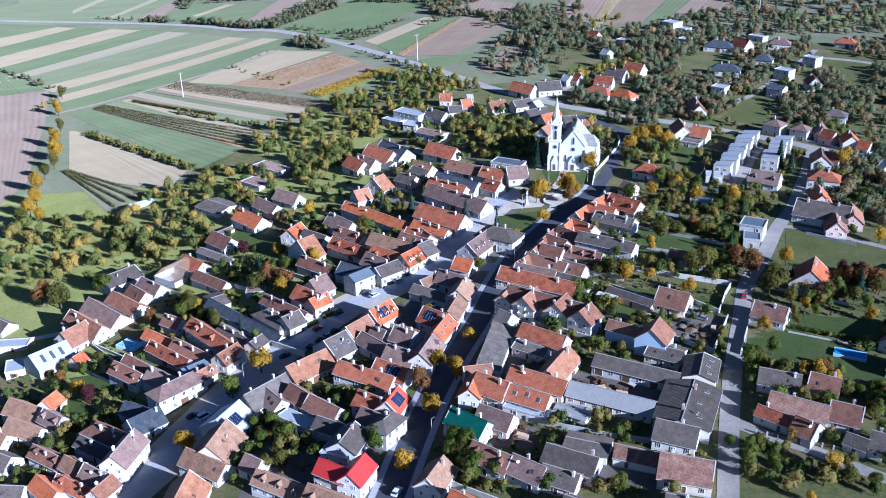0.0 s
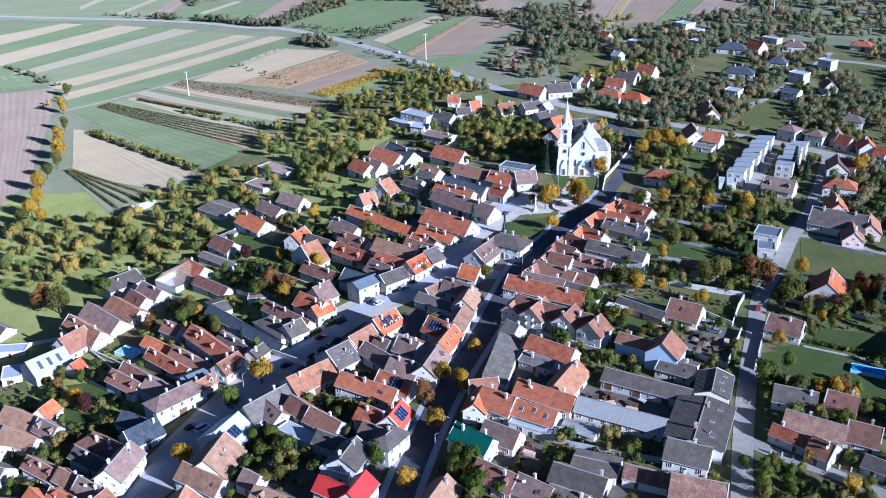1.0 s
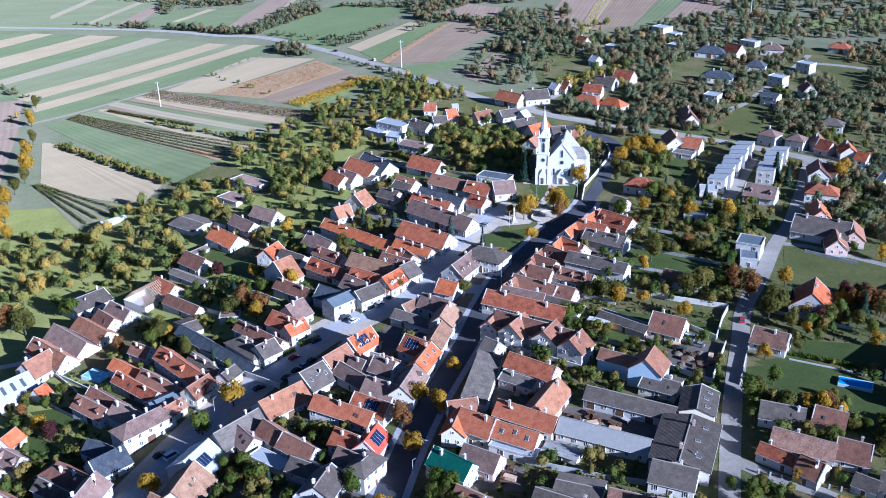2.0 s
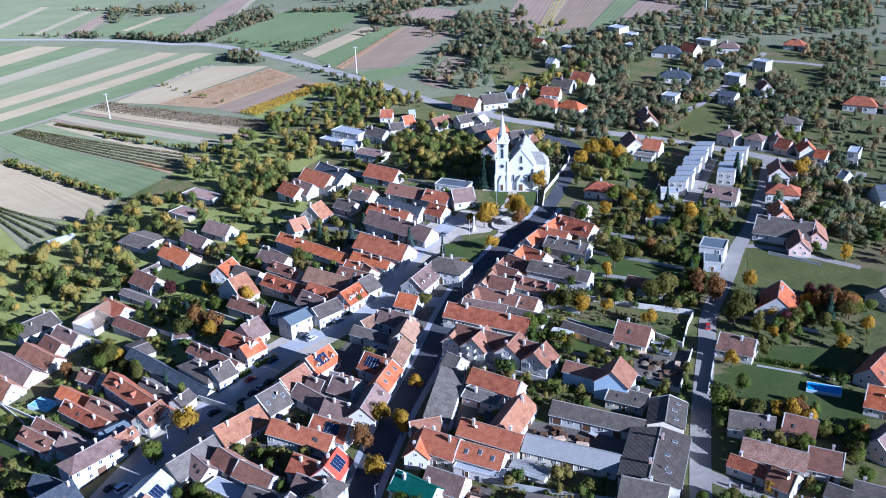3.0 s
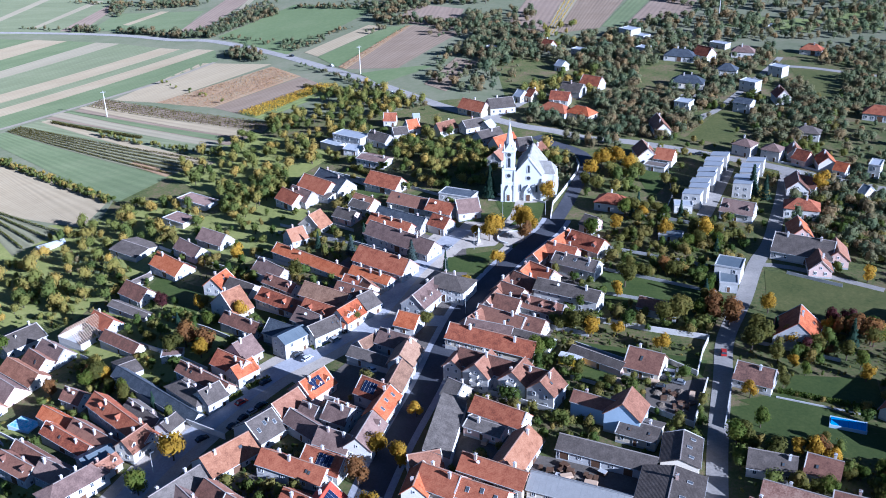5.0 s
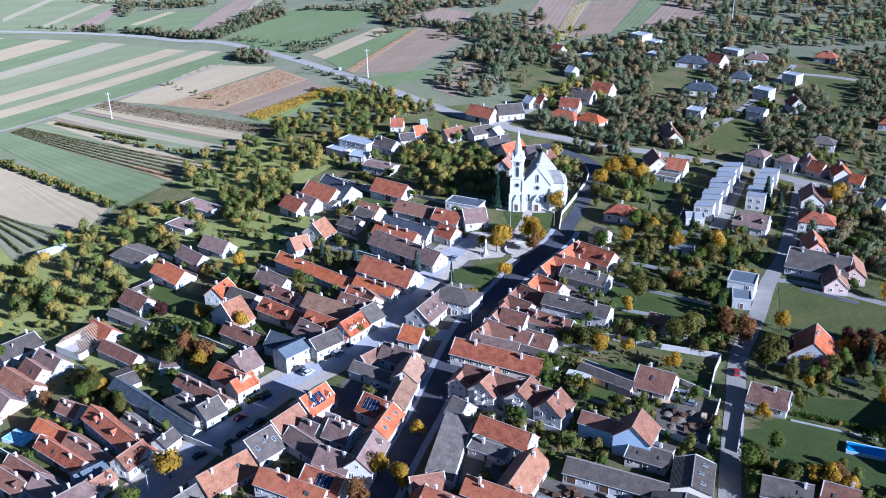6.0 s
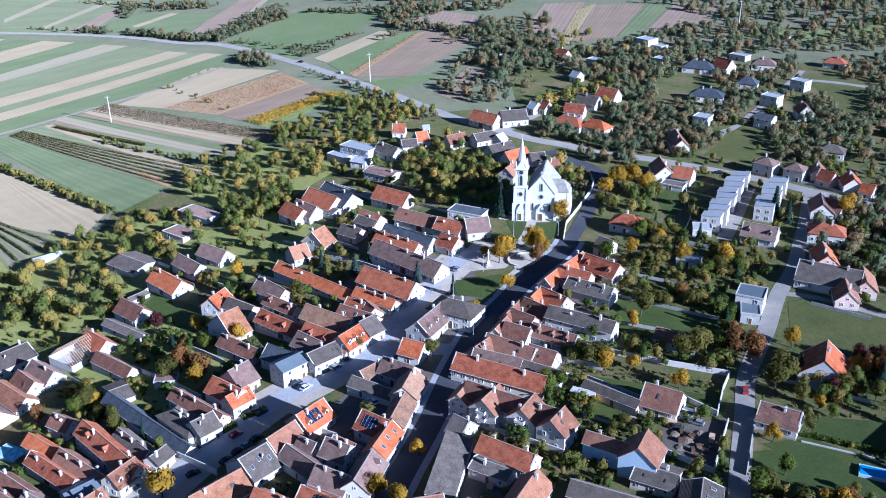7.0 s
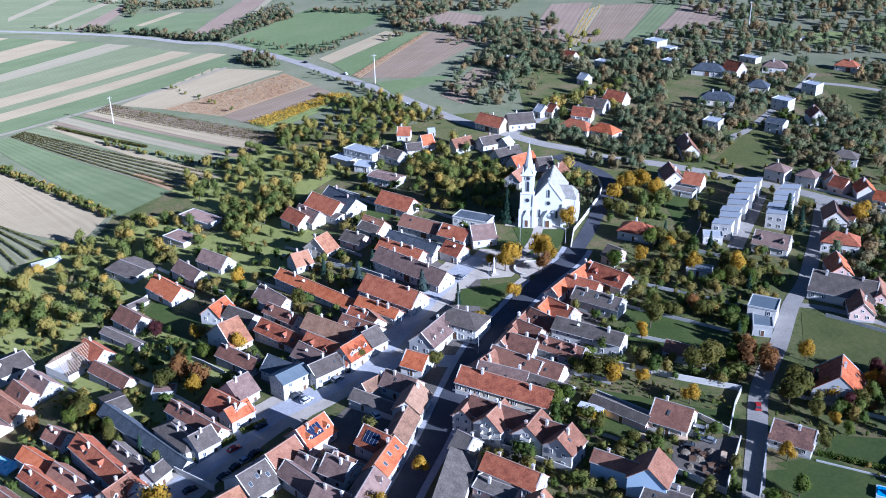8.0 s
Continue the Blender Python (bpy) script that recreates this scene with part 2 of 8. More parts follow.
def foliage(name, stops, spread=0.5, world=False):
    m = material(name, stops, scale=0.11 if world else 0.35, fine=1.4, rough=0.75, bump=0.0, spread=0.0 if world else spread, coords='World' if world else 'Object', mottle=0.2, island=0.12)
    b = m.node_tree.nodes["Principled BSDF"]
    if world:
        ns, ln = m.node_tree.nodes, m.node_tree.links
        tone = ns.new("ShaderNodeAttribute")
        tone.attribute_name = "tone"
        blend = ns.new("ShaderNodeMix")
        blend.inputs["Factor"].default_value = 0.68
        ramp = ns["Color Ramp"]
        ln.new(ramp.inputs[0].links[0].from_socket, blend.inputs["A"])
        ln.new(tone.outputs["Fac"], blend.inputs["B"])
        ln.new(blend.outputs["Result"], ramp.inputs[0])
    b.inputs["Specular IOR Level"].default_value = 0.15
    nt = m.node_tree
    thin = nt.nodes.new("ShaderNodeBsdfTranslucent")
    both = nt.nodes.new("ShaderNodeMixShader")
    both.inputs[0].default_value = 0.55
    nt.links.new(b.inputs["Base Color"].links[0].from_socket, thin.inputs[0])
    nt.links.new(b.outputs[0], both.inputs[1])
    nt.links.new(thin.outputs[0], both.inputs[2])
    nt.links.new(both.outputs[0], nt.nodes["Material Output"].inputs[0])
    return m


LEAVES = {
    'green': foliage("green_leaves", [(0.072, 0.110, 0.014), (0.129, 0.169, 0.024), (0.222, 0.231, 0.038)]),
    'olive': foliage("olive_autumn_leaves", [(0.090, 0.092, 0.020), (0.165, 0.158, 0.032), (0.26, 0.215, 0.046)]),
    'gold': foliage("golden_leaves", [(0.276, 0.174, 0.014), (0.483, 0.314, 0.026), (0.644, 0.426, 0.040)]),
    'rust': foliage("rust_leaves", [(0.170, 0.081, 0.029), (0.270, 0.138, 0.045), (0.400, 0.214, 0.059)]),
    'wine': foliage("wine_red_leaves", [(0.055, 0.020, 0.022), (0.11, 0.038, 0.036), (0.17, 0.060, 0.046)]),
    'fir': foliage("conifer_needles", [(0.030, 0.060, 0.037), (0.051, 0.093, 0.058), (0.083, 0.132, 0.085)]),
    'spruce': foliage("blue_spruce_needles", [(0.060, 0.085, 0.075), (0.100, 0.135, 0.120), (0.150, 0.185, 0.165)]),
    # autumn leaf tones lightened and greyed to stand in for distant haze
    'mixed': foliage("haze_lightened_autumn_woods", [(0.086, 0.127, 0.082), (0.155, 0.196, 0.102), (0.218, 0.247, 0.118), (0.270, 0.270, 0.134), (0.285, 0.240, 0.118), (0.37, 0.265, 0.125), (0.529, 0.402, 0.144)], world=True),
    'orchard': foliage("orchard_leaves", [(0.093, 0.136, 0.036), (0.172, 0.209, 0.048), (0.253, 0.265, 0.061), (0.357, 0.315, 0.074), (0.493, 0.370, 0.089), (0.764, 0.542, 0.079)], world=True),
    'shrub': foliage("garden_shrub_leaves", [(0.062, 0.098, 0.020), (0.112, 0.154, 0.030), (0.185, 0.207, 0.042), (0.280, 0.228, 0.060), (0.448, 0.307, 0.070)], world=True),
    'vine': foliage("vine_leaves", [(0.120, 0.121, 0.028), (0.197, 0.173, 0.040), (0.296, 0.222, 0.051)], world=True),
    'redvine': foliage("red_vine_leaves", [(0.312, 0.182, 0.083), (0.456, 0.260, 0.110), (0.552, 0.416, 0.165)], world=True),
    'goldvine': foliage("yellow_vine_leaves", [(0.310, 0.241, 0.030), (0.660, 0.446, 0.045), (0.970, 0.619, 0.060)], world=True),
}

# ---- building blocks ----


def ground_height(x, y):
    """The lie of the land: it rises towards the right and the far side, and falls away to the fields."""
    u, v = 2.0 * math.tanh(x / 270.0), 4.0 * math.tanh((y - 337.0) / 540.0)
    return 12.7 * u + 4.1 * v - 18.2 * (math.sqrt(1.0 + u * u) - 1.0)


def mesh_object(name, verts, faces, mats, parent=None, face_mats=None, smooth=False):
    me = bpy.data.meshes.new(name)
    me.from_pydata([tuple(v) for v in verts], [], faces)
    for m in mats if isinstance(mats, (list, tuple)) else [mats]:
        me.materials.append(m)
    if face_mats:
        me.polygons.foreach_set("material_index", face_mats)
    if smooth:
        me.polygons.foreach_set("use_smooth", [True] * len(me.polygons))
    ob = new(name, me)
    if parent:
        ob.parent = parent
    return ob


def shared(name, me, parent, m):
    ob = new(name, me)
    ob.parent = parent
    ob.matrix_basis = m
    return ob


class Shell:
    """Collects boxes, prisms and slabs into one mesh."""

    def __init__(self):
        self.v, self.f, self.m = [], [], []

    def add(self, verts, faces, mat=0):
        n = len(self.v)
        self.v += [tuple(p) for p in verts]
        self.f += [tuple(n + i for i in q) for q in faces]
        self.m += [mat] * len(faces)

    def box(self, x0, x1, y0, y1, z0, z1, mat=0, taper=0.0):
        t = taper
        self.add([(x0, y0, z0), (x1, y0, z0), (x1, y1, z0), (x0, y1, z0), (x0 + t, y0 + t, z1), (x1 - t, y0 + t, z1), (x1 - t, y1 - t, z1), (x0 + t, y1 - t, z1)],
                 [(3, 2, 1, 0), (4, 5, 6, 7), (0, 1, 5, 4), (1, 2, 6, 5), (2, 3, 7, 6), (3, 0, 4, 7)], mat)

    def tube(self, pts, radii, sides=7, mat=0):
        n = len(self.v)
        for p, r in zip(pts, radii):
            for k in range(sides):
                a = 2 * math.pi * k / sides
                self.v.append((p[0] + r * math.cos(a), p[1] + r * math.sin(a), p[2]))
        for i in range(len(pts) - 1):
            for k in range(sides):
                a, b = n + i * sides + k, n + i * sides + (k + 1) % sides
                self.f.append((a, b, b + sides, a + sides))
                self.m.append(mat)
        self.f.append(tuple(n + (len(pts) - 1) * sides + k for k in range(sides)))
        self.m.append(mat)

    def slab(self, quad, thick, mat=0):
        """A plate with the upper face quad (counter-clockwise from outside)."""
        a, b, c = (Vector(q) for q in quad[:3])
        n = (b - a).cross(c - a).normalized() * thick
        top = [Vector(q) for q in quad]
        low = [p - n for p in top]
        k = len(top)
        self.add(top + low, [tuple(range(k)), tuple(range(2 * k - 1, k - 1, -1))] + [(i, i + k, (i + 1) % k + k, (i + 1) % k) for i in range(k)], mat)

    def mesh(self, name, mats):
        me = bpy.data.meshes.new(name)
        me.from_pydata(self.v, [], self.f)
        for m in mats:
            me.materials.append(m)
        me.polygons.foreach_set("material_index", self.m)
        return me

    def part(self, name, mats, parent=None, label=""):
        ob = new(name, self.mesh(name, mats if isinstance(mats, (list, tuple)) else [mats]))
        if parent:
            ob.parent = parent
        if label:
            tagged(ob, label)
        return ob


def window_mesh(w, h, bars=True):
    """A framed window as one connected piece: the frame stands proud, the panes lie recessed."""
    xs = [-w / 2 - .1, -w / 2 + .05] + ([-.04, .04] if bars else []) + [w / 2 - .05, w / 2 + .1]
    zs = [-.1, .05, h - .05, h + .1]
    s, nx = Shell(), len(xs)
    v = [(x, -.07, z) for z in zs for x in xs]
    f, m = [], []
    for j in range(3):
        for i in range(nx - 1):
            k = j * nx + i
            cell = (k, k + 1, k + nx + 1, k + nx)
            if j == 1 and i % 2 == 1:
                n = len(v)
                v += [(v[q][0], .02, v[q][2]) for q in cell]
                f.append((n, n + 1, n + 2, n + 3))
                m.append(1)
                f += [(cell[q], cell[(q + 1) % 4], n + (q + 1) % 4, n + q) for q in range(4)]
                m += [0] * 4
            else:
                f.append(cell)
                m.append(0)
    n = len(v)
    rim = [0, nx - 1, 4 * nx - 1, 3 * nx]
    v += [(v[q][0], .08, v[q][2]) for q in rim]
    for q in range(4):
        f.append((rim[q], n + q, n + (q + 1) % 4, rim[(q + 1) % 4]))
        m.append(0)
    s.v, s.f, s.m = v, f, m
    return s.mesh("window", [FRAME, GLASS])


def door_mesh(w, h):
    s = Shell()
    s.box(-w / 2, w / 2, -0.05, 0.05, 0, h, 1)
    for x0, x1, z0, z1 in ((-w / 2 - .12, -w / 2, 0, h + .12), (w / 2, w / 2 + .12, 0, h + .12), (-w / 2, w / 2, h, h + .12)):
        s.box(x0, x1, -0.09, 0.06, z0, z1, 0)
    return s.mesh("door", [FRAME, WOOD])


def chimney_mesh(h):
    s = Shell()
    s.box(-.34, .34, -.34, .34, -1.2, h, 0)
    s.box(-.44, .44, -.44, .44, h, h + .14, 1)
    s.box(-.16, .16, -.16, .16, h + .14, h + .4, 0)
    return s.mesh("chimney", [BRICK, WALLS['grey']])


def dormer_mesh(roof):
    """A small gabled dormer that looks along -y from a roof that climbs towards +y."""
    s = Shell()
    s.add([(-.8, 0, -.6), (.8, 0, -.6), (.8, 0, .9), (0, 0, 1.65), (-.8, 0, .9), (-.8, 2.6, 1.1), (.8, 2.6, 1.1), (0, 2.6, 1.65), (-.8, .9, -.6), (.8, .9, -.6)],
          [(0, 1, 2, 3, 4), (1, 9, 6, 2), (8, 0, 4, 5)], 0)
    s.slab([(-1.05, -.2, .70), (0, -.2, 1.72), (0, 2.9, 1.72), (-1.05, 2.2, .70)][::-1], .1, 1)
    s.slab([(0, -.2, 1.72), (1.05, -.2, .70), (1.05, 2.2, .70), (0, 2.9, 1.72)][::-1], .1, 1)
    s.box(-.42, .42, -.04, .02, 0.0, .95, 2)
    return s.mesh("dormer", [WALLS['white'], roof, GLASS])


WINDOWS = [window_mesh(1.05, 1.45), window_mesh(0.9, 1.2), window_mesh(0.7, 0.8, False)]
DOOR, GATE, GARAGE = door_mesh(1.1, 2.1), door_mesh(2.9, 2.9), door_mesh(2.5, 2.2)
CHIMNEYS = [chimney_mesh(1.0), chimney_mesh(1.4)]


def dish_mesh():
    """A round white satellite dish on a short bracket."""
    s, n = Shell(), 12
    rings = [[(r * math.cos(2 * math.pi * i / n), d, .9 + r * math.sin(2 * math.pi * i / n)) for i in range(n)] for r, d in ((.12, .12), (.38, .05), (.55, -.08))]
    s.add([p for q in rings for p in q], [(k * n + i, k * n + (i + 1) % n, (k + 1) * n + (i + 1) % n, (k + 1) * n + i) for k in range(2) for i in range(n)] + [tuple(range(n))])
    s.box(-.05, .05, .1, .2, -.4, .95)
    return s.mesh("satellite_dish", [FRAME])


DISH = dish_mesh()


def skylight_mesh():
    """A roof window: a low grey frame, its pane a little proud."""
    s = Shell()
    s.add([(x * o, y * o, z) for o, z in ((1, -.05), (1, .1), (.82, .1), (.82, .13)) for x, y in ((-.38, -.55), (.38, -.55), (.38, .55), (-.38, .55))],
          [(4 * k + i, 4 * k + (i + 1) % 4, 4 * k + 4 + (i + 1) % 4, 4 * k + 4 + i) for k in range(3) for i in range(4)])
    s.f.append((12, 13, 14, 15))
    s.m.append(1)
    return s.mesh("skylight", [WOOD, SKYGLASS])


SKYLIGHT = skylight_mesh()
DORMERS = {}
rng = random.Random(11)
FOOTPRINTS = []


def turn_z(x, y, z, deg):
    return Matrix.Translation((x, y, z)) @ Matrix.Rotation(radians(deg), 4, 'Z')


def house(x, y, length, width, turn, eave, ridge, roof, *flags, walls=None):
    """A building with its ridge along the local x: walls, roof, windows, doors, chimneys and what the flags name."""
    hip, flat, terrace = 'hip' in flags, 'flat' in flags, 'terrace' in flags or 'lean' in flags
    far = y > 440
    named = walls
    walls = walls or rng.choices(['white', 'cream', 'grey', 'pink'], [8, 2, 1.2, 0.6])[0]
    if not named and (terrace or 'two' in flags):
        walls = 'white'
    if hip:
        length += width * 0.8
    base = ground_height(x, y)
    kind = "shed" if (eave < 2.9 or 'stable' in flags) else "barn" if ('hall' in flags or 'rafters' in flags) else "house"
    words = {'white': "white rendered", 'cream': "cream rendered", 'grey': "grey rendered", 'pink': "pinkish rendered", 'bluish': "shade-blue white"}[walls]
    root = tagged(new(kind), f"{'two-storey ' if eave > 5.2 else ''}{words} {kind} with {ROOF_WORDS[roof]}", kind, "village houses" if kind == "house" else "outbuildings")
    root.matrix_basis = turn_z(x, y, base, turn)
    FOOTPRINTS.append((x, y, math.cos(radians(turn)), math.sin(radians(turn)), length / 2 + 1.2, width / 2 + 1.2))
    a, b = length / 2, width / 2
    rise = ridge - eave
    # walls
    s = Shell()
    v = [(-a, -b, -3), (a, -b, -3), (a, b, -3), (-a, b, -3), (-a, -b, eave), (a, -b, eave), (a, b, eave), (-a, b, eave)]
    f = [(0, 1, 5, 4), (2, 3, 7, 6)]
    if flat or hip or 'rafters' in flags:
        f += [(1, 2, 6, 5), (3, 0, 4, 7)]
    elif terrace:
        v[6], v[7] = (a, b, ridge), (-a, b, ridge)
        f += [(1, 2, 6, 5), (3, 0, 4, 7)]
    else:
        v += [(-a, 0, ridge), (a, 0, ridge)]
        f += [(1, 2, 6, 9, 5), (3, 0, 4, 8, 7)]
    if not flat:
        f.append((3, 2, 1, 0))
    s.add(v, f)
    s.box(-a - .04, a + .04, -b - .04, b + .04, -3, .45, 1)
    s.part("wall", [WALLS[walls], WALLS['grey']], root)
    # roof: each slope, the ridge and the gutters are parts
    over, gab, th = (0.5, 0.3, 0.2) if eave > 2.9 else (0.3, 0.2, 0.12)
    cover = ROOFS[roof]

    def slope(quad, name="roof_slope", thick=th, mat=None):
        piece = Shell()
        piece.slab(quad, thick)
        piece.part(name, mat or cover, root)

    def bar(name, x0, x1, y0, y1, z0, z1, mat):
        piece = Shell()
        piece.box(x0, x1, y0, y1, z0, z1)
        piece.part(name, mat, root)

    if flat:
        bar("roof", -a - .1, a + .1, -b - .1, b + .1, eave, eave + .22, cover)
        rim = Shell()
        loops = [[(-a - o, -b - o, z), (a + o, -b - o, z), (a + o, b + o, z), (-a - o, b + o, z)] for o, z in ((.16, eave - .1), (.16, eave + .5), (-.14, eave + .5), (-.14, eave + .2))]
        rim.add([p for loop in loops for p in loop], [(4 * k + i, 4 * k + (i + 1) % 4, 4 * k + 4 + (i + 1) % 4, 4 * k + 4 + i) for k in range(3) for i in range(4)])
        rim.part("parapet", WALLS['grey'], root)
    elif terrace:
        k = (ridge - eave) / width
        slope([(-a - .15, -b - .1, eave - .1 * k + .2), (a + .15, -b - .1, eave - .1 * k + .2), (a + .15, b + .1, ridge + .1 * k + .2), (-a - .15, b + .1, ridge + .1 * k + .2)], "roof", .2)
    elif hip:
        k = rise / b
        lo = eave - over * k + .1
        c, r = max(.3, a - b), ridge + .12
        A, B, C, D = (-a - over, -b - over, lo), (a + over, -b - over, lo), (a + over, b + over, lo), (-a - over, b + over, lo)
        P, Q = (-c, 0, r), (c, 0, r)
        for corners in ([A, B, Q, P], [C, D, P, Q], [B, C, Q], [D, A, P]):
            slope(corners)
        bar("ridge", -c, c, -.14, .14, r - .05, r + .08, RIDGES.get(roof, cover))
    else:
        k = rise / b
        lo, r = eave - over * k + .14, ridge + .14
        if 'rafters' in flags:
            n = int(length / 0.9)
            for i in range(n + 1):
                px = -a + length * i / n
                for side in (-1, 1):
                    slope([(px - .09, side * (b + over), lo), (px + .09, side * (b + over), lo), (px + .09, 0, r), (px - .09, 0, r)][::side * -1], "rafter", .2)
            for q in range(1, 6):
                for side in (-1, 1):
                    yy, zz = b * (1 - q / 6), eave + rise * q / 6 + .2
                    bar("batten", -a, a, side * yy - .05, side * yy + .05, zz, zz + .06, cover)
        else:
            slope([(-a - gab, -b - over, lo), (a + gab, -b - over, lo), (a + gab, 0, r), (-a - gab, 0, r)])
            slope([(a + gab, b + over, lo), (-a - gab, b + over, lo), (-a - gab, 0, r), (a + gab, 0, r)])
            bar("ridge", -a - gab, a + gab, -.15, .15, r - .06, r + .09, RIDGES.get(roof, cover))
            if roof in 'cs':
                n = int(length / 1.5)
                for i in range(1, n):
                    px = -a + length * i / n
                    for side in (-1, 1):
                        slope([(px - .03, side * (b + over), lo + .03), (px + .03, side * (b + over), lo + .03), (px + .03, 0, r + .03), (px - .03, 0, r + .03)][::side * -1], "roof_seam", .1)
            for side in (-1, 1):
                bar("gutter", -a - gab, a + gab, side * (b + over + .02) - .07, side * (b + over + .02) + .07, lo - .2, lo - .06, WALLS['grey'])
    # fire walls that stand proud of the roof at the gable ends
    if not (flat or hip or terrace or 'rafters' in flags) and ('fire' in flags or (eave < 5.2 and kind == "house" and rng.random() < 0.6)):
        for end in rng.choice([(-1,), (1,), (-1, 1)]):
            s = Shell()
            e = end * (a + .12)
            for side in (-1, 1):
                q = [(e - .14, side * (b + .35), lo + .05), (e + .14, side * (b + .35), lo + .05), (e + .14, 0, r + .22), (e - .14, 0, r + .22)]
                s.slab(q[::side * -1], .45)
            s.part("fire_wall", WALLS['white'], root)
    near = -1 if math.cos(radians(turn)) > 0 else 1       # the long side that looks towards -y
    # windows and doors
    if 'blind' in flags:
        pass
    elif not ('stable' in flags or 'hall' in flags or kind == "shed" or 'rafters' in flags):
        storeys = (1.0, 3.9) if eave > 5.2 else (1.15,)
        step = rng.uniform(2.6, 3.4)
        n = max(1, int((length - 1.2) / step))
        for side in (-1, 1):
            rot = Matrix.Rotation(radians(0 if side < 0 else 180), 4, 'Z')
            if far and side != near:
                continue
            for zi, z in enumerate(storeys):
                for i in range(n):
                    px = -a + length * (i + .5) / n
                    if zi == 0 and i == n // 2 and side == near:
                        me, z0 = (GATE if length > 13 and rng.random() < .35 else DOOR), 0.05
                    else:
                        if rng.random() < 0.12:
                            continue
                        me, z0 = WINDOWS[0 if eave > 3.4 else 1], z
                    shared("door" if me in (DOOR, GATE) else "window", me, root, Matrix.Translation((px, side * (b + .05), z0)) @ rot)
        for end in (-1, 1):
            rot = Matrix.Rotation(radians(90 if end > 0 else -90), 4, 'Z')
            if far and rng.random() < .5:
                continue
            for z in storeys:
                for py in (-width * .22, width * .22):
                    shared("window", WINDOWS[1], root, Matrix.Translation((end * (a + .05), py, z)) @ rot)
            if rise > 2.2 and not (hip or flat or terrace):
                shared("window", WINDOWS[2], root, Matrix.Translation((end * (a + .05), 0, eave + .35)) @ rot)
    elif 'stable' in flags or 'hall' in flags:
        rot = Matrix.Rotation(radians(0 if near < 0 else 180), 4, 'Z')
        n = max(2, int(length / 4.2))
        for i in range(n):
            me = GARAGE if i % 2 == 0 else WINDOWS[1]
            shared("gate" if i % 2 == 0 else "window", me, root, Matrix.Translation((-a + length * (i + .5) / n, near * (b + .05), 0.05 if i % 2 == 0 else 1.2)) @ rot)
    elif kind == "shed":
        rot = Matrix.Rotation(radians(0 if near < 0 else 180), 4, 'Z')
        shared("door", DOOR, root, Matrix.Translation((rng.uniform(-a * .5, a * .5), near * (b + .05), 0.05)) @ rot)
    if 'balc' in flags:
        end = -1 if math.sin(radians(turn)) > 0 else 1
        for z in (2.9, 5.4):
            s = Shell()
            e0, e1 = sorted((end * a, end * (a + 1.3)))
            s.box(e0, e1, -1.5, 1.5, z - .15, z, 1)
            f0, f1 = sorted((end * (a + 1.2), end * (a + 1.3)))
            s.box(f0, f1, -1.5, 1.5, z, z + .9, 0)
            s.box(e0, e1, -1.5, -1.4, z, z + .9, 0)
            s.box(e0, e1, 1.4, 1.5, z, z + .9, 0)
            s.part("balcony", [WALLS['white'], WALLS['grey']], root)
            if z + 2.4 > ridge:
                break
    if flat or terrace:
        return root
    slope = math.degrees(math.atan2(rise, b))
    flip = Matrix.Rotation(radians(0 if near < 0 else 180), 4, 'Z')

    def on_roof(px, up, lift):
        """A pose on the near slope: px along the ridge, up from 0 at the eave to 1 at the ridge."""
        return flip @ Matrix.Translation((px, -b * (1 - up), eave + rise * up + lift)) @ Matrix.Rotation(radians(slope), 4, 'X')

    count = 2 if 'chim' in flags else (1 if kind == "house" and roof not in 'wcsx' and rng.random() < .75 else 0)
    if count and length > 17:
        count += 1
    for i in range(count):
        px = rng.uniform(-.75, .75) * a if count == 1 else (-.5 + i / (count - 1)) * a * 1.1 + rng.uniform(-1, 1)
        py = rng.choice((-1, 1)) * rng.uniform(.5, 1.2)
        if hip:
            px *= .4
        shared("chimney", rng.choice(CHIMNEYS), root, Matrix.Translation((px, py, ridge - abs(py) * rise / b + .35)))
    if kind == "house" and not far and roof not in 'cwGR' and rng.random() < .15:
        shared("satellite_dish", DISH, root, flip @ Matrix.Translation((rng.uniform(-.6, .6) * a, -b * .45, eave + rise * .55 + .25)) @ Matrix.Rotation(radians(rng.uniform(20, 70)), 4, 'Z'))
    if kind == "house" and not far and not hip and roof in 'oOrbpPtgd' and length > 8 and 'sky' not in flags and 'solar' not in flags and rng.random() < .3:
        for i in range(rng.choice((1, 2, 2))):
            shared("skylight", SKYLIGHT, root, on_roof(rng.uniform(-.75, .75) * a, rng.uniform(.35, .6), .22))
    for flag in flags:
        if flag.startswith("dormer"):
            n = int(flag[6:]) + 1
            if roof not in DORMERS:
                DORMERS[roof] = dormer_mesh(ROOFS[roof])
            for i in range(n):
                shared("dormer", DORMERS[roof], root, flip @ Matrix.Translation((-a * .62 + 1.24 * a * i / max(1, n - 1), -b * .72, eave + rise * .28 + .1)))
        if flag == "sky":
            for i in range(3):
                s = Shell()
                s.box(-.5, .5, -.75, .75, -.05, .1, 1)
                s.box(-.42, .42, -.67, .67, .1, .12, 0)
                s.part("skylight", [SKYGLASS, WALLS['grey']], root).matrix_basis = on_roof(-a * .6 + a * .6 * i, .45 + .15 * (i % 2), .2)
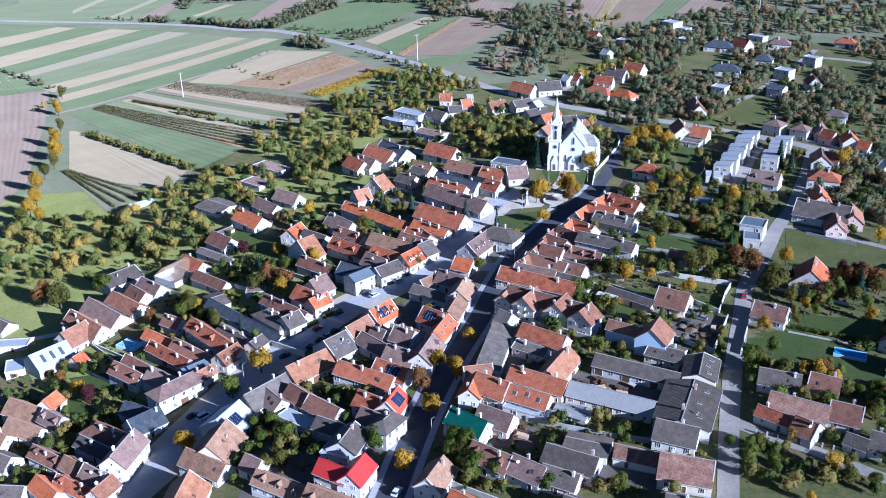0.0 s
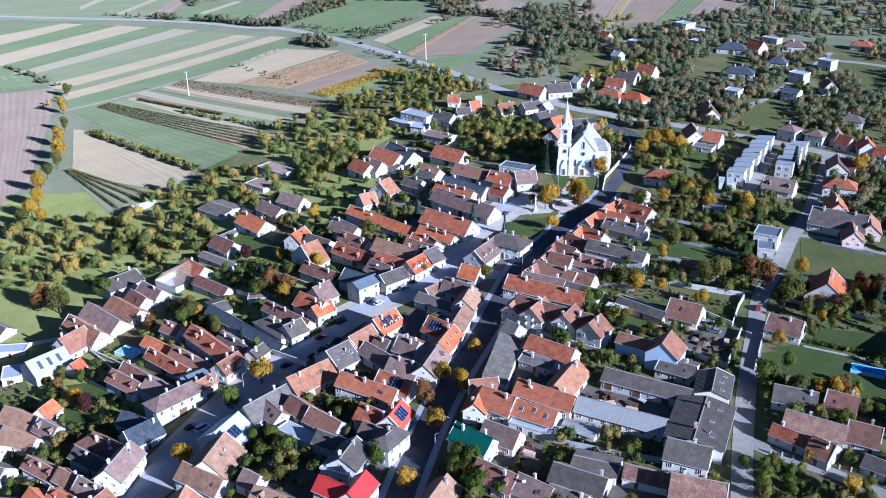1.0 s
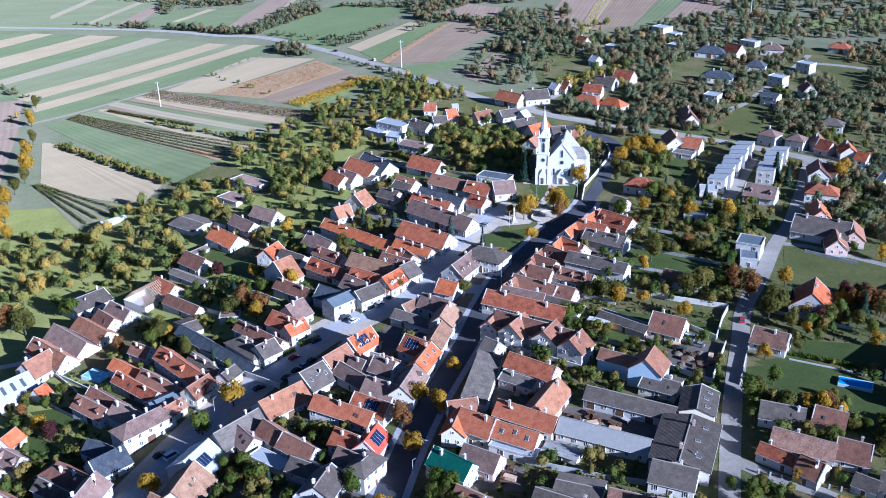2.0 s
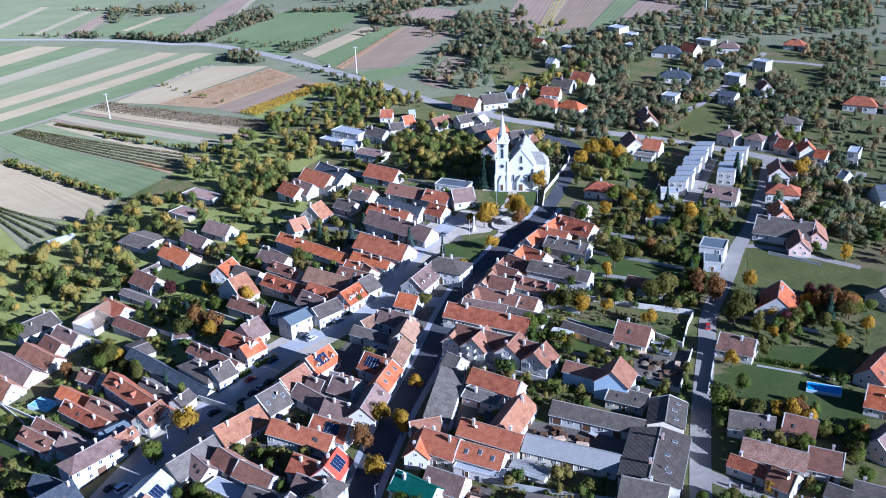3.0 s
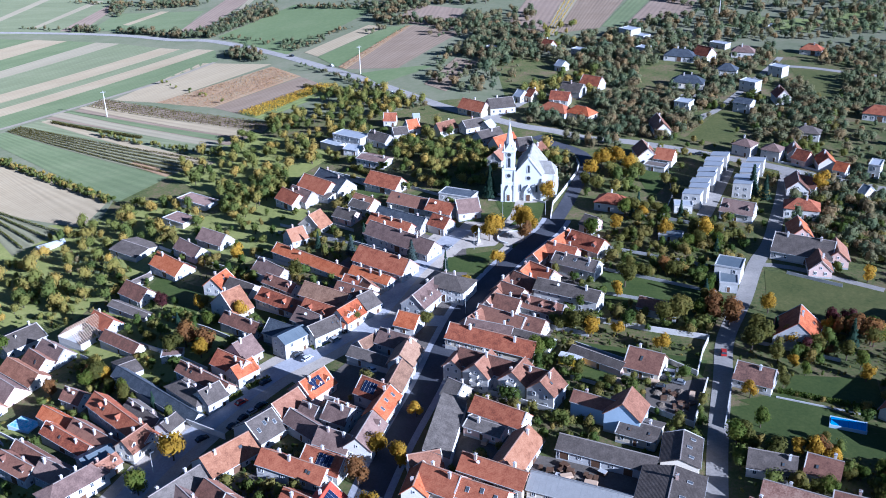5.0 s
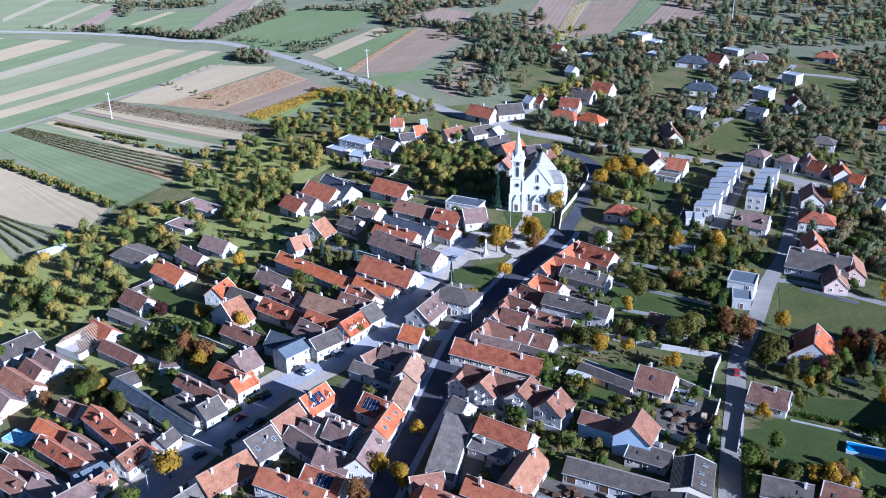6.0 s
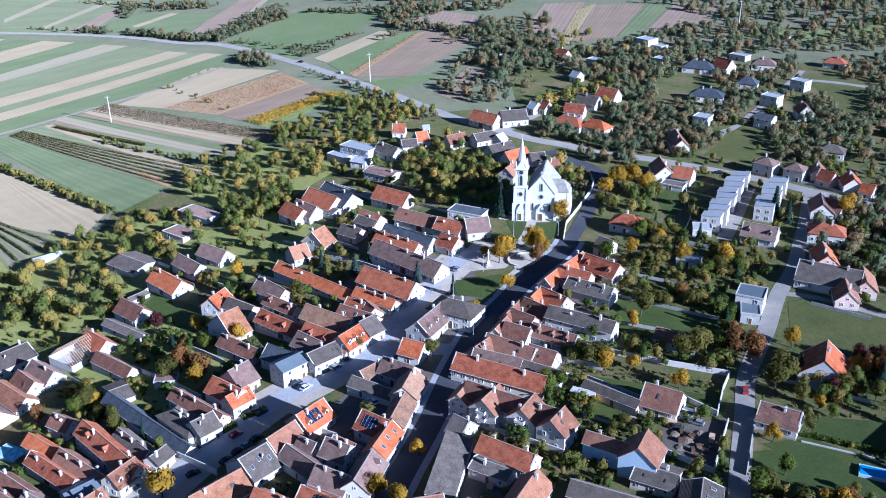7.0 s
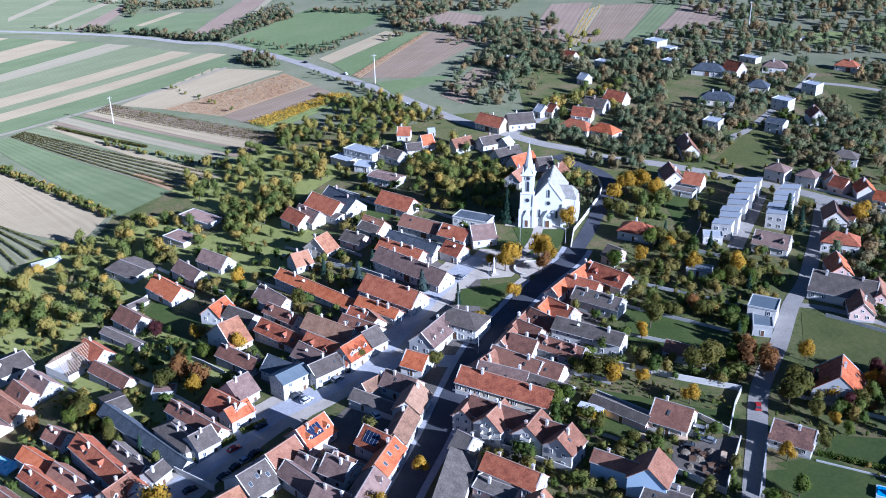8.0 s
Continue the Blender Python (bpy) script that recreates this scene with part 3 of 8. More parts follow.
        if flag == "solar":
            s = Shell()
            s.box(-2.5, 2.4, -1.8, 1.75, -.05, .05, 0)
            array = s.part("solar_panel", [SOLAR, FRAME], root, "dark blue solar panel array")
            array.matrix_basis = on_roof(rng.uniform(-.2, .2) * a, .5, .28)
            for i in range(5):
                g = Shell()
                g.box(-2.5 + i * 1.2, -2.46 + i * 1.2, -1.8, 1.75, .05, .07)
                g.part("panel_rail", WALLS['grey'], array)
    if 'hall' in flags:
        for i in range(3):
            s = Shell()
            s.box(-.6, .6, -1.7, 1.7, -.05, .12, 0)
            s.part("rooflight", [SKYGLASS], root).matrix_basis = on_roof(-a * .5 + a * .5 * i, .5, .2)
    return root


def ribbon(name, pts, width, mat, lift, label, category, step=4.0, kind="structure"):
    """A strip of even width laid over the land along a line of points."""
    line = [Vector((p[0], p[1])) for p in pts]
    smooth = []
    for i in range(len(line) - 1):
        p0, p1, p2, p3 = line[max(0, i - 1)], line[i], line[i + 1], line[min(len(line) - 1, i + 2)]
        n = max(1, int((p2 - p1).length / step))
        for k in range(n):
            t = k / n
            smooth.append(0.5 * ((2 * p1) + (p2 - p0) * t + (2 * p0 - 5 * p1 + 4 * p2 - p3) * t * t + (3 * p1 - p0 - 3 * p2 + p3) * t ** 3))
    smooth.append(line[-1])
    v, f = [], []
    cross = max(2, int(width / 3) + 1)
    for i, p in enumerate(smooth):
        d = (smooth[min(i + 1, len(smooth) - 1)] - smooth[max(i - 1, 0)]).normalized()
        n = Vector((-d.y, d.x))
        for c in range(cross + 1):
            q = p + n * width * (c / cross - .5)
            v.append((q.x, q.y, ground_height(q.x, q.y) + lift))
        if i:
            for c in range(cross):
                k = i * (cross + 1) + c
                f.append((k - cross - 1, k - cross, k + 1, k)[::-1])
    ROADS.append((smooth, width / 2))
    return tagged(mesh_object(name, v, f, mat), label, category, kind=kind)


ROADS, BARE = [], []


def patch(name, quad, mat, lift, label, category, cell=9.0):
    """A four-cornered sheet laid over the land."""
    a, b, c, d = (Vector(q) for q in quad)
    nu = min(40, max(1, int(max((b - a).length, (c - d).length) / cell)))
    nv = min(40, max(1, int(max((d - a).length, (c - b).length) / cell)))
    v, f = [], []
    for j in range(nv + 1):
        for i in range(nu + 1):
            p = a.lerp(b, i / nu).lerp(d.lerp(c, i / nu), j / nv)
            v.append((p.x, p.y, ground_height(p.x, p.y) + lift))
    for j in range(nv):
        for i in range(nu):
            k = j * (nu + 1) + i
            f.append((k, k + 1, k + nu + 2, k + nu + 1))
    ar = sum(quad[i][0] * quad[(i + 1) % 4][1] - quad[(i + 1) % 4][0] * quad[i][1] for i in range(4))
    if ar < 0:
        f = [q[::-1] for q in f]
    if name in ("lawn", "pavement") or "open mown" in label or (name == "yard" and lift > .04):
        BARE.append(quad[::-1] if ar < 0 else quad)
    ob = mesh_object(name, v, f, mat)
    along = ((b - a).length + (c - d).length) / 2
    across = ((d - a).length + (c - b).length) / 2
    layer = ob.data.uv_layers.new(name="rows")
    for loop in ob.data.loops:
        j, i = divmod(loop.vertex_index, nu + 1)
        p, q = i / nu * along, j / nv * across
        layer.data[loop.index].uv = (p, q) if along >= across else (q, p)
    return tagged(ob, label, category, kind="structure")


def garden_wall(pts, height, label="white rendered garden wall along a plot", mat=None, thick=0.3, name="garden_wall", category="wall"):
    s = Shell()
    for (x0, y0), (x1, y1) in zip(pts, pts[1:]):
        d = Vector((x1 - x0, y1 - y0))
        n = Vector((-d.y, d.x)).normalized() * thick / 2
        k = max(1, int(d.length / 5))
        for i in range(k):
            ax, ay = x0 + d.x * i / k, y0 + d.y * i / k
            bx, by = x0 + d.x * (i + 1) / k, y0 + d.y * (i + 1) / k
            z = min(ground_height(ax, ay), ground_height(bx, by)) - .5
            za, zb = ground_height(ax, ay) + height, ground_height(bx, by) + height
            vs = [(ax - n.x, ay - n.y, z), (bx - n.x, by - n.y, z), (bx + n.x, by + n.y, z), (ax + n.x, ay + n.y, z),
                  (ax - n.x, ay - n.y, za), (bx - n.x, by - n.y, zb), (bx + n.x, by + n.y, zb), (ax + n.x, ay + n.y, za)]
            s.add(vs, [(4, 5, 6, 7), (0, 1, 5, 4), (1, 2, 6, 5), (2, 3, 7, 6), (3, 0, 4, 7)])
    ob = s.part(name, mat or WALLS['white'])
    return tagged(ob, label, category, "garden walls", "structure")


# ---- trees ----


CORE = np.array([(x, y, z) for x in (-1, 1) for y in (-1, 1) for z in (-1, 1)]) / math.sqrt(3.0)
CORE_QUADS = np.array([(0, 1, 3, 2), (4, 6, 7, 5), (0, 4, 5, 1), (2, 3, 7, 6), (0, 2, 6, 4), (1, 5, 7, 3)])


def crown_arrays(seed, rx, rz, clumps, leaf, lobes=7, cone=False, full=1.0):
    """Leaf clumps on a lobed, uneven crown round the origin: corner points of quads, and the way each corner faces."""
    r = np.random.RandomState(seed)
    shape = np.array([rx, rx, rz])
    if cone:
        h = r.rand(clumps) ** 1.5
        ang = r.rand(clumps) * 2 * np.pi
        rad = rx * (1 - h) * (0.55 + 0.45 * r.rand(clumps)) * (0.8 + 0.2 * np.sin(h * 45))
        c = np.stack([rad * np.cos(ang), rad * np.sin(ang), (h * 2 - 1) * rz], 1)
        out = np.stack([np.cos(ang), np.sin(ang), np.full(clumps, .45)], 1)
    else:
        centres = r.normal(size=(lobes, 3))
        centres /= np.linalg.norm(centres, axis=1)[:, None]
        centres *= r.uniform(.35, .72, (lobes, 1)) / full
        which = r.randint(0, lobes, clumps)
        d = r.normal(size=(clumps, 3))
        d /= np.linalg.norm(d, axis=1)[:, None]
        sizes = r.uniform(.38, .58, lobes) * full
        size = sizes[which]
        c = (centres[which] + d * (size * r.uniform(.86, 1.2, clumps))[:, None]) * shape
        out = c - centres[which] * shape * .8
    out = out / np.linalg.norm(out + 1e-6, axis=1)[:, None]
    n = r.normal(size=(clumps, 3)) * .34 + out * 1.6 + np.array([0, 0, .25])
    n /= np.linalg.norm(n, axis=1)[:, None]
    t = np.cross(n, r.normal(size=(clumps, 3)))
    t /= np.linalg.norm(t, axis=1)[:, None]
    b = np.cross(n, t)
    s = leaf * r.uniform(.6, 1.3, clumps)[:, None]
    k = r.uniform(.5, .9, clumps)[:, None]
    quads = np.stack([c - t * s, c - b * s * k + n * s * .25, c + t * s, c + b * s * k + n * s * .25], 1).reshape(-1, 3)
    face = np.repeat(out + r.normal(size=(clumps, 3)) * .14, 4, axis=0)
    if not cone:
        # the dense inside of each lobe, lumpy, under the outer sprays
        for i in range(lobes):
            p = (centres[i] + CORE * (sizes[i] * r.uniform(.70, .92, 8))[:, None]) * shape
            quads = np.concatenate([quads, p[CORE_QUADS].reshape(-1, 3)])
            face = np.concatenate([face, (CORE * .8 + centres[i] * .5)[CORE_QUADS].reshape(-1, 3)])
    return quads, face / np.linalg.norm(face, axis=1)[:, None]


def quads_mesh(name, verts, mat, face=None, tone=None):
    """A mesh of separate quads, four corners each; face gives the corners' normals, tone a shade for each corner's tree."""
    me = bpy.data.meshes.new(name)
    n = len(verts) // 4
    me.vertices.add(4 * n)
    me.vertices.foreach_set("co", np.asarray(verts, np.float32).ravel())
    me.loops.add(4 * n)
    me.loops.foreach_set("vertex_index", np.arange(4 * n, dtype=np.int32))
    me.polygons.add(n)
    me.polygons.foreach_set("loop_start", np.arange(0, 4 * n, 4, dtype=np.int32))
    me.materials.append(mat)
    if tone is not None:
        me.attributes.new("tone", 'FLOAT', 'POINT').data.foreach_set("value", np.asarray(tone, np.float32))
    me.update(calc_edges=True)
    if face is not None:
        me.attributes.new("custom_normal", 'FLOAT_VECTOR', 'POINT').data.foreach_set("vector", np.asarray(face, np.float32).ravel())
    return me


def trunk_mesh(h, r, seed):
    q = random.Random(seed)
    s = Shell()
    s.tube([(0, 0, -.8), (.05, 0, h * .4), (.1, .1, h)], [r * 1.25, r, r * .55])
    for k in range(4):
        a = k * 1.6 + q.uniform(-.4, .4)
        z = h * q.uniform(.55, .9)
        e = h * q.uniform(.35, .55)
        s.tube([(0, 0, z), (math.cos(a) * e * .5, math.sin(a) * e * .5, z + e * .6), (math.cos(a) * e, math.sin(a) * e, z + e)], [r * .5, r * .35, r * .12], 5)
    return s.mesh("trunk", [BARK])


TREE_KINDS = {}


def tree_kind(kind, variant):
    """The meshes of one kind of tree, about 8 m tall."""
    key = (kind, variant)
    if key not in TREE_KINDS:
        if kind in ('fir', 'spruce'):
            leaves, face = crown_arrays(70 + variant, 2.3, 4.2, 620, .42, cone=True)
            crown = quads_mesh("crown", leaves + np.array([0, 0, 5.0]), LEAVES[kind], face)
            trunk = trunk_mesh(2.0, .2, variant)
        else:
            leaves, face = crown_arrays(variant * 7 + len(kind), 3.0 + .3 * (variant % 2), 2.9 + .35 * (variant % 3), 1150, .31, 6 + variant)
            crown = quads_mesh("crown", leaves + np.array([0, 0, 5.0]), LEAVES[kind], face)
            trunk = trunk_mesh(3.2, .2, variant)
        TREE_KINDS[key] = (crown, trunk)
    return TREE_KINDS[key]


TREE_WORDS = {'green': "green leafy garden tree in autumn", 'olive': "olive-green autumn fruit tree in a garden", 'gold': "golden-yellow autumn street tree in leaf", 'rust': "rust-brown autumn tree in a garden", 'wine': "wine-red ornamental tree in a garden", 'fir': "dark green conical conifer in a garden", 'spruce': "silvery blue spruce between houses"}


def tree(x, y, size, kind, squash=1.0):
    """One tree, size metres tall."""
    crown, trunk = tree_kind(kind, rng.randrange(4))
    root = tagged(new("tree"), TREE_WORDS[kind], "tree", "garden trees")
    k = size * 1.15 / 8.2
    root.matrix_basis = turn_z(x, y, ground_height(x, y), rng.uniform(0, 360)) @ Matrix.Diagonal((k * squash, k * squash, k, 1))
    shared("trunk", trunk, root, Matrix.Identity(4))
    shared("crown", crown, root, Matrix.Identity(4))
    return root


def free(x, y, gap=0.5):
    for hx, hy, c, s, a, b in FOOTPRINTS:
        dx, dy = x - hx, y - hy
        if abs(dx * c + dy * s) < a + gap and abs(dy * c - dx * s) < b + gap:
            return False
    for line, half in ROADS:
        for p in line:
            if abs(p.x - x) < half + 2.5 and abs(p.y - y) < half + 2.5 and (p.x - x) ** 2 + (p.y - y) ** 2 < (half + 2.0) ** 2:
                return False
    for quad in BARE:
        if all((bx - ax) * (y - ay) - (by - ay) * (x - ax) > 0 for (ax, ay), (bx, by) in zip(quad, quad[1:] + quad[:1])):
            return False
    return True


def inside(quad, n, seed, gap=0.5, apart=0.0):
    """n free places spread at random over a four-cornered stretch of land."""
    q = random.Random(seed)
    a, b, c, d = (Vector(p) for p in quad)
    found = []
    for _ in range(n * 5):
        if len(found) >= n:
            break
        p = a.lerp(b, (u := q.random())).lerp(d.lerp(c, u), q.random())
        if free(p.x, p.y, gap) and all((p.x - x) ** 2 + (p.y - y) ** 2 > apart * apart for x, y in found):
            found.append((p.x, p.y))
    return found


def grove(quad, n, mix, sizes, seed, gap=0.5):
    """Single trees scattered over a stretch; mix gives the kinds and their shares."""
    q = random.Random(seed + 5)
    for x, y in inside(quad, n, seed, gap):
        tree(x, y, q.uniform(*sizes), q.choices(list(mix), list(mix.values()))[0], q.uniform(.85, 1.2))


def woods(name, label, quads, sizes, mat, seed, category="woods", clumps=150, leaf=.62, lobes=4, gap=0.3):
    """Woods or scrub past counting, as one mesh of leaf clumps with their trunks."""
    q = random.Random(seed)
    kinds = [crown_arrays(200 + seed * 10 + i, 2.75, 2.9, clumps, leaf, lobes + i % 2, full=1.22) for i in range(6)]
    parts, faces, tones, stems = [], [], [], Shell()
    for quad, n in quads:
        for x, y in inside(quad, n, seed + n, gap, sum(sizes) * .25):
            k = q.uniform(*sizes) / 7.5
            a = q.uniform(0, 6.28)
            leaves, face = q.choice(kinds)
            v = (leaves + np.array([0, 0, 3.3])) * (k * q.uniform(.85, 1.25), k * q.uniform(.85, 1.25), k * q.uniform(.8, 1.3))
            c, s = math.cos(a), math.sin(a)
            g = ground_height(x, y)
            parts.append(np.stack([v[:, 0] * c - v[:, 1] * s + x, v[:, 0] * s + v[:, 1] * c + y, v[:, 2] + g], 1))
            faces.append(np.stack([face[:, 0] * c - face[:, 1] * s, face[:, 0] * s + face[:, 1] * c, face[:, 2]], 1))
            tones.append(np.full(len(v), q.random()))
            if k > .5:
                stems.tube([(x, y, g - .5), (x, y, g + 3.4 * k)], [.22 * k, .12 * k], 4)
    root = tagged(new(name, quads_mesh(name, np.concatenate(parts), mat, np.concatenate(faces), np.concatenate(tones))), label, category, kind="stuff")
    if stems.v:
        stems.part("trunk", BARK, root)
    return root


def rows_of(name, label, quad, gap, height, mat, seed, category="vines", dens=2.2):
    """Rows of vines along the first side of the quad, as one mesh of leaf clumps and posts."""
    r = np.random.RandomState(seed)
    a, b, c, d = (Vector(p) for p in quad)
    n = max(2, int(((d - a).length + (c - b).length) / 2 / gap))
    parts = []
    for i in range(n):
        p0, p1 = a.lerp(d, (i + .5) / n), b.lerp(c, (i + .5) / n)
        m = int((p1 - p0).length * dens * 1.5)
        t = r.rand(m)
        px = p0.x + (p1.x - p0.x) * t + r.normal(0, .12, m)
        py = p0.y + (p1.y - p0.y) * t + r.normal(0, .12, m)
        pz = np.array([ground_height(x, y) for x, y in zip(px, py)]) + height * (.15 + .85 * r.rand(m))
        ctr = np.stack([px, py, pz], 1)
        u = r.normal(size=(m, 3))
        u /= np.linalg.norm(u, axis=1)[:, None]
        w = np.cross(u, r.normal(size=(m, 3)))
        w /= np.linalg.norm(w, axis=1)[:, None]
        s = r.uniform(.2, .38, (m, 1))
        parts.append(np.stack([ctr - u * s, ctr - w * s * .8, ctr + u * s, ctr + w * s * .8], 1).reshape(-1, 3))
    leaves = np.concatenate(parts)
    return tagged(new(name, quads_mesh(name, leaves, mat, None, np.repeat(r.rand(len(leaves) // 4), 4))), label, category, kind="stuff")


# ---- ground ----
def build_ground():
    xs = list(range(-3000, -500, 100)) + list(range(-500, 500, 10)) + list(range(500, 3001, 100))
    ys = list(range(-600, 60, 60)) + list(range(60, 900, 10)) + list(range(900, 4501, 120))
    v = [(x, y, ground_height(x, y)) for y in ys for x in xs]
    w = len(xs)
    f = [(j * w + i, j * w + i + 1, (j + 1) * w + i + 1, (j + 1) * w + i) for j in range(len(ys) - 1) for i in range(w - 1)]
    rural = []
    for q in f:
        x, y = sum(v[k][0] for k in q) / 4, sum(v[k][1] for k in q) / 4
        far_side = y > 585 - 0.12 * x + 12 * noise.noise((x * .02, y * .02, 0)) and x < 60
        rural.append(int(far_side or y > 690 - .1 * x + 25 * noise.noise((x * .015, y * .015, 3)) or (x < -150 and y > 300 - .9 * (x + 150)) or x < -330))
    tagged(mesh_object("ground", v, f, [GARDEN, FIELDS['rough']], face_mats=rural, smooth=True), "grassy, bare and leaf-strewn village ground", "ground", kind="structure")


build_ground()

# ---- roads and squares ----
ribbon("road", [(61.3, 403.3), (66.4, 414.0), (73.2, 430.0), (81.1, 450.8), (88.0, 468.8), (89.8, 483.3), (85.3, 494.9), (75.5, 506.1), (69.9, 516.7)], 6.2, ASPHALT, 0.12, "dark asphalt road bending up behind the church", "road")
ribbon("road", [(-22.4, 183.0), (-16.9, 207.1), (-9.6, 241.2), (-1.3, 270.2), (9.6, 300.2), (17.2, 325.5), (24.9, 346.8), (35.7, 366.1), (48.7, 386.9), (61.3, 403.3), (66.4, 414.0)], 8.2, ASPHALT, 0.10, "dark asphalt village main road", "road")
ribbon("pavement", [(-102.5, 203.2), (-97.6, 220.5), (-92.1, 230.6), (-84.5, 248.5), (-76.5, 266.2), (-68.8, 281.5), (-56.6, 299.8), (-41.9, 317.9), (-30.8, 326.0), (-20.7, 334.3), (-10.2, 345.6), (-3.1, 359.3), (5.6, 378.5), (16.2, 396.0), (26.6, 411.7)], 18.5, PAVING, 0.05, "pale dusty pavement along the side street", "pavement")
ribbon("pavement", [(-22.4, 183.0), (-16.9, 207.1), (-9.6, 241.2), (-1.3, 270.2), (9.6, 300.2), (17.2, 325.5), (24.9, 346.8), (35.7, 366.1), (48.7, 386.9), (61.3, 403.3), (66.4, 414.0)], 12.5, OLD_ASPHALT, 0.05, "grey narrow pavement along the main road", "pavement")
ribbon("pavement", [(-92.1, 230.6), (-84.5, 248.5), (-76.5, 266.2), (-68.8, 281.5), (-56.6, 299.8), (-41.9, 317.9), (-30.8, 326.0), (-20.7, 334.3), (-10.2, 345.6), (-3.1, 359.3), (5.6, 378.5), (16.2, 396.0)], 13.0, PAVING, 0.04, "pale paved strips along the side street", "pavement")
ribbon("road", [(-102.5, 203.2), (-97.6, 220.5), (-92.1, 230.6), (-84.5, 248.5), (-76.5, 266.2), (-68.8, 281.5), (-56.6, 299.8), (-41.9, 317.9), (-30.8, 326.0), (-20.7, 334.3), (-10.2, 345.6), (-3.1, 359.3), (5.6, 378.5), (16.2, 396.0), (26.6, 411.7)], 8.5, OLD_ASPHALT, 0.08, "grey worn asphalt side street", "road")
ribbon("road", [(-13.7, 327.3), (-3.4, 341.6), (15.3, 338.6)], 7.0, OLD_ASPHALT, 0.09, "short grey link street", "road")
ribbon("road", [(70.1, 189.5), (73.1, 199.5), (80.7, 228.8), (90.1, 260.9), (100.9, 292.5), (108.6, 315.1), (122.4, 340.1), (135.0, 365.5), (145.6, 381.7), (157.6, 406.6), (168.1, 429.6), (179.9, 458.4)], 5.8, PALE_ROAD, 0.10, "pale bleached lane between gardens", "road")
ribbon("road", [(81.0, 233.7), (91.0, 225.2), (101.6, 218.3), (108.8, 212.2), (116.7, 206.0), (125.8, 198.7)], 4.6, PALE_ROAD, 0.09, "pale bleached garden lane", "road")
ribbon("road", [(136.9, 365.4), (147.6, 362.0), (162.4, 351.4), (174.1, 342.9)], 3.2, PALE_ROAD, 0.09, "narrow pale footpath", "path")
ribbon("road", [(-550.4, 1050.6), (-419.2, 1013.4), (-335.1, 981.1), (-263.4, 939.7), (-204.3, 888.5), (-163.3, 856.4), (-104.6, 777.8), (-54.8, 699.9), (-14.3, 636.7), (14.3, 591.2), (31.3, 568.4), (49.8, 548.5), (64.6, 533.4), (80.4, 522.6), (95.2, 509.5), (115.5, 501.4), (136.7, 488.8), (152.2, 478.6), (169.0, 466.9), (182.6, 455.9), (200.6, 441.3), (215.7, 431.4)], 7.0, PALE_ROAD, 0.11, "grey country road past the village", "road")
ribbon("road", [(49.8, 548.5), (68.6, 573.1), (78.9, 581.6), (85.7, 585.8)], 5.0, PALE_ROAD, 0.09, "pale side road", "road")
ribbon("road", [(138.3, 580.9), (152.9, 576.3), (170.6, 572.8)], 6.0, PALE_ROAD, 0.09, "pale side road", "road")
ribbon("road", [(153.7, 462.2), (138.1, 430.5), (127.7, 410.0)], 6.0, PALE_ROAD, 0.09, "driveway between the white terraces", "road")
ribbon("road", [(159.0, 530.9), (164.2, 539.2), (176.8, 552.0), (230.1, 628.1), (245.5, 652.4)], 4.0, PALE_ROAD, 0.08, "pale hillside lane", "road")
ribbon("road", [(242.7, 630.3), (256.1, 625.3), (274.1, 613.5), (292.6, 602.0)], 5.0, PALE_ROAD, 0.08, "pale hillside lane", "road")
ribbon("track", [(-306.5, 654.8), (-276.3, 670.8), (-246.6, 692.8), (-213.6, 718.0), (-181.6, 741.8), (-147.2, 776.3)], 4.5, TRACK, 0.16, "pale dirt field track", "track")
patch("yard", [(-31.8, 299.5), (-3.3, 338.3), (15.2, 332.1), (5.1, 274.7)], GRAVEL, 0.03, "dusty trodden courtyards between the streets", "yard")
patch("yard", [(-12.6, 338.3), (1.7, 366.0), (27.7, 365.7), (15.2, 332.1)], GRAVEL, 0.04, "dusty trodden courtyards between the streets", "yard")
patch("yard", [(-61.3, 214.0), (-52.7, 262.7), (-19.7, 276.2), (-21.6, 207.8)], GRAVEL, 0.03, "dusty trodden courtyards between the streets", "yard")
patch("yard", [(1.6, 369.9), (18.5, 401.1), (27.4, 404.3), (25.7, 365.9)], GRAVEL, 0.03, "dusty trodden courtyards between the streets", "yard")
patch("yard", [(-58.7, 353.4), (-34.8, 386.0), (-16.1, 361.8), (-39.4, 329.2)], GRAVEL, 0.03, "dusty trodden courtyards behind the houses", "yard")
patch("yard", [(-30.4, 384.9), (-1.8, 424.8), (14.2, 406.6), (-12.1, 361.0)], GRAVEL, 0.03, "dusty trodden courtyards behind the houses", "yard")
patch("yard", [(26.3, 337.1), (49.8, 387.6), (75.3, 376.6), (49.8, 318.8)], GRAVEL, 0.03, "dusty trodden courtyards behind the houses", "yard")
patch("yard", [(-134.6, 227.2), (-116.8, 257.7), (-98.1, 259.9), (-100.4, 221.0)], GRAVEL, 0.03, "dusty trodden courtyards behind the houses", "yard")
patch("yard", [(15.8, 300.1), (40.6, 285.3), (35.2, 248.9), (8.9, 255.0)], GRAVEL, 0.03, "dusty trodden courtyards behind the houses", "yard")
patch("pavement", [(14.0, 392.8), (38.7, 393.4), (49.9, 410.8), (28.0, 419.0)], PAVING, 0.07, "pale paved square by the church", "pavement")
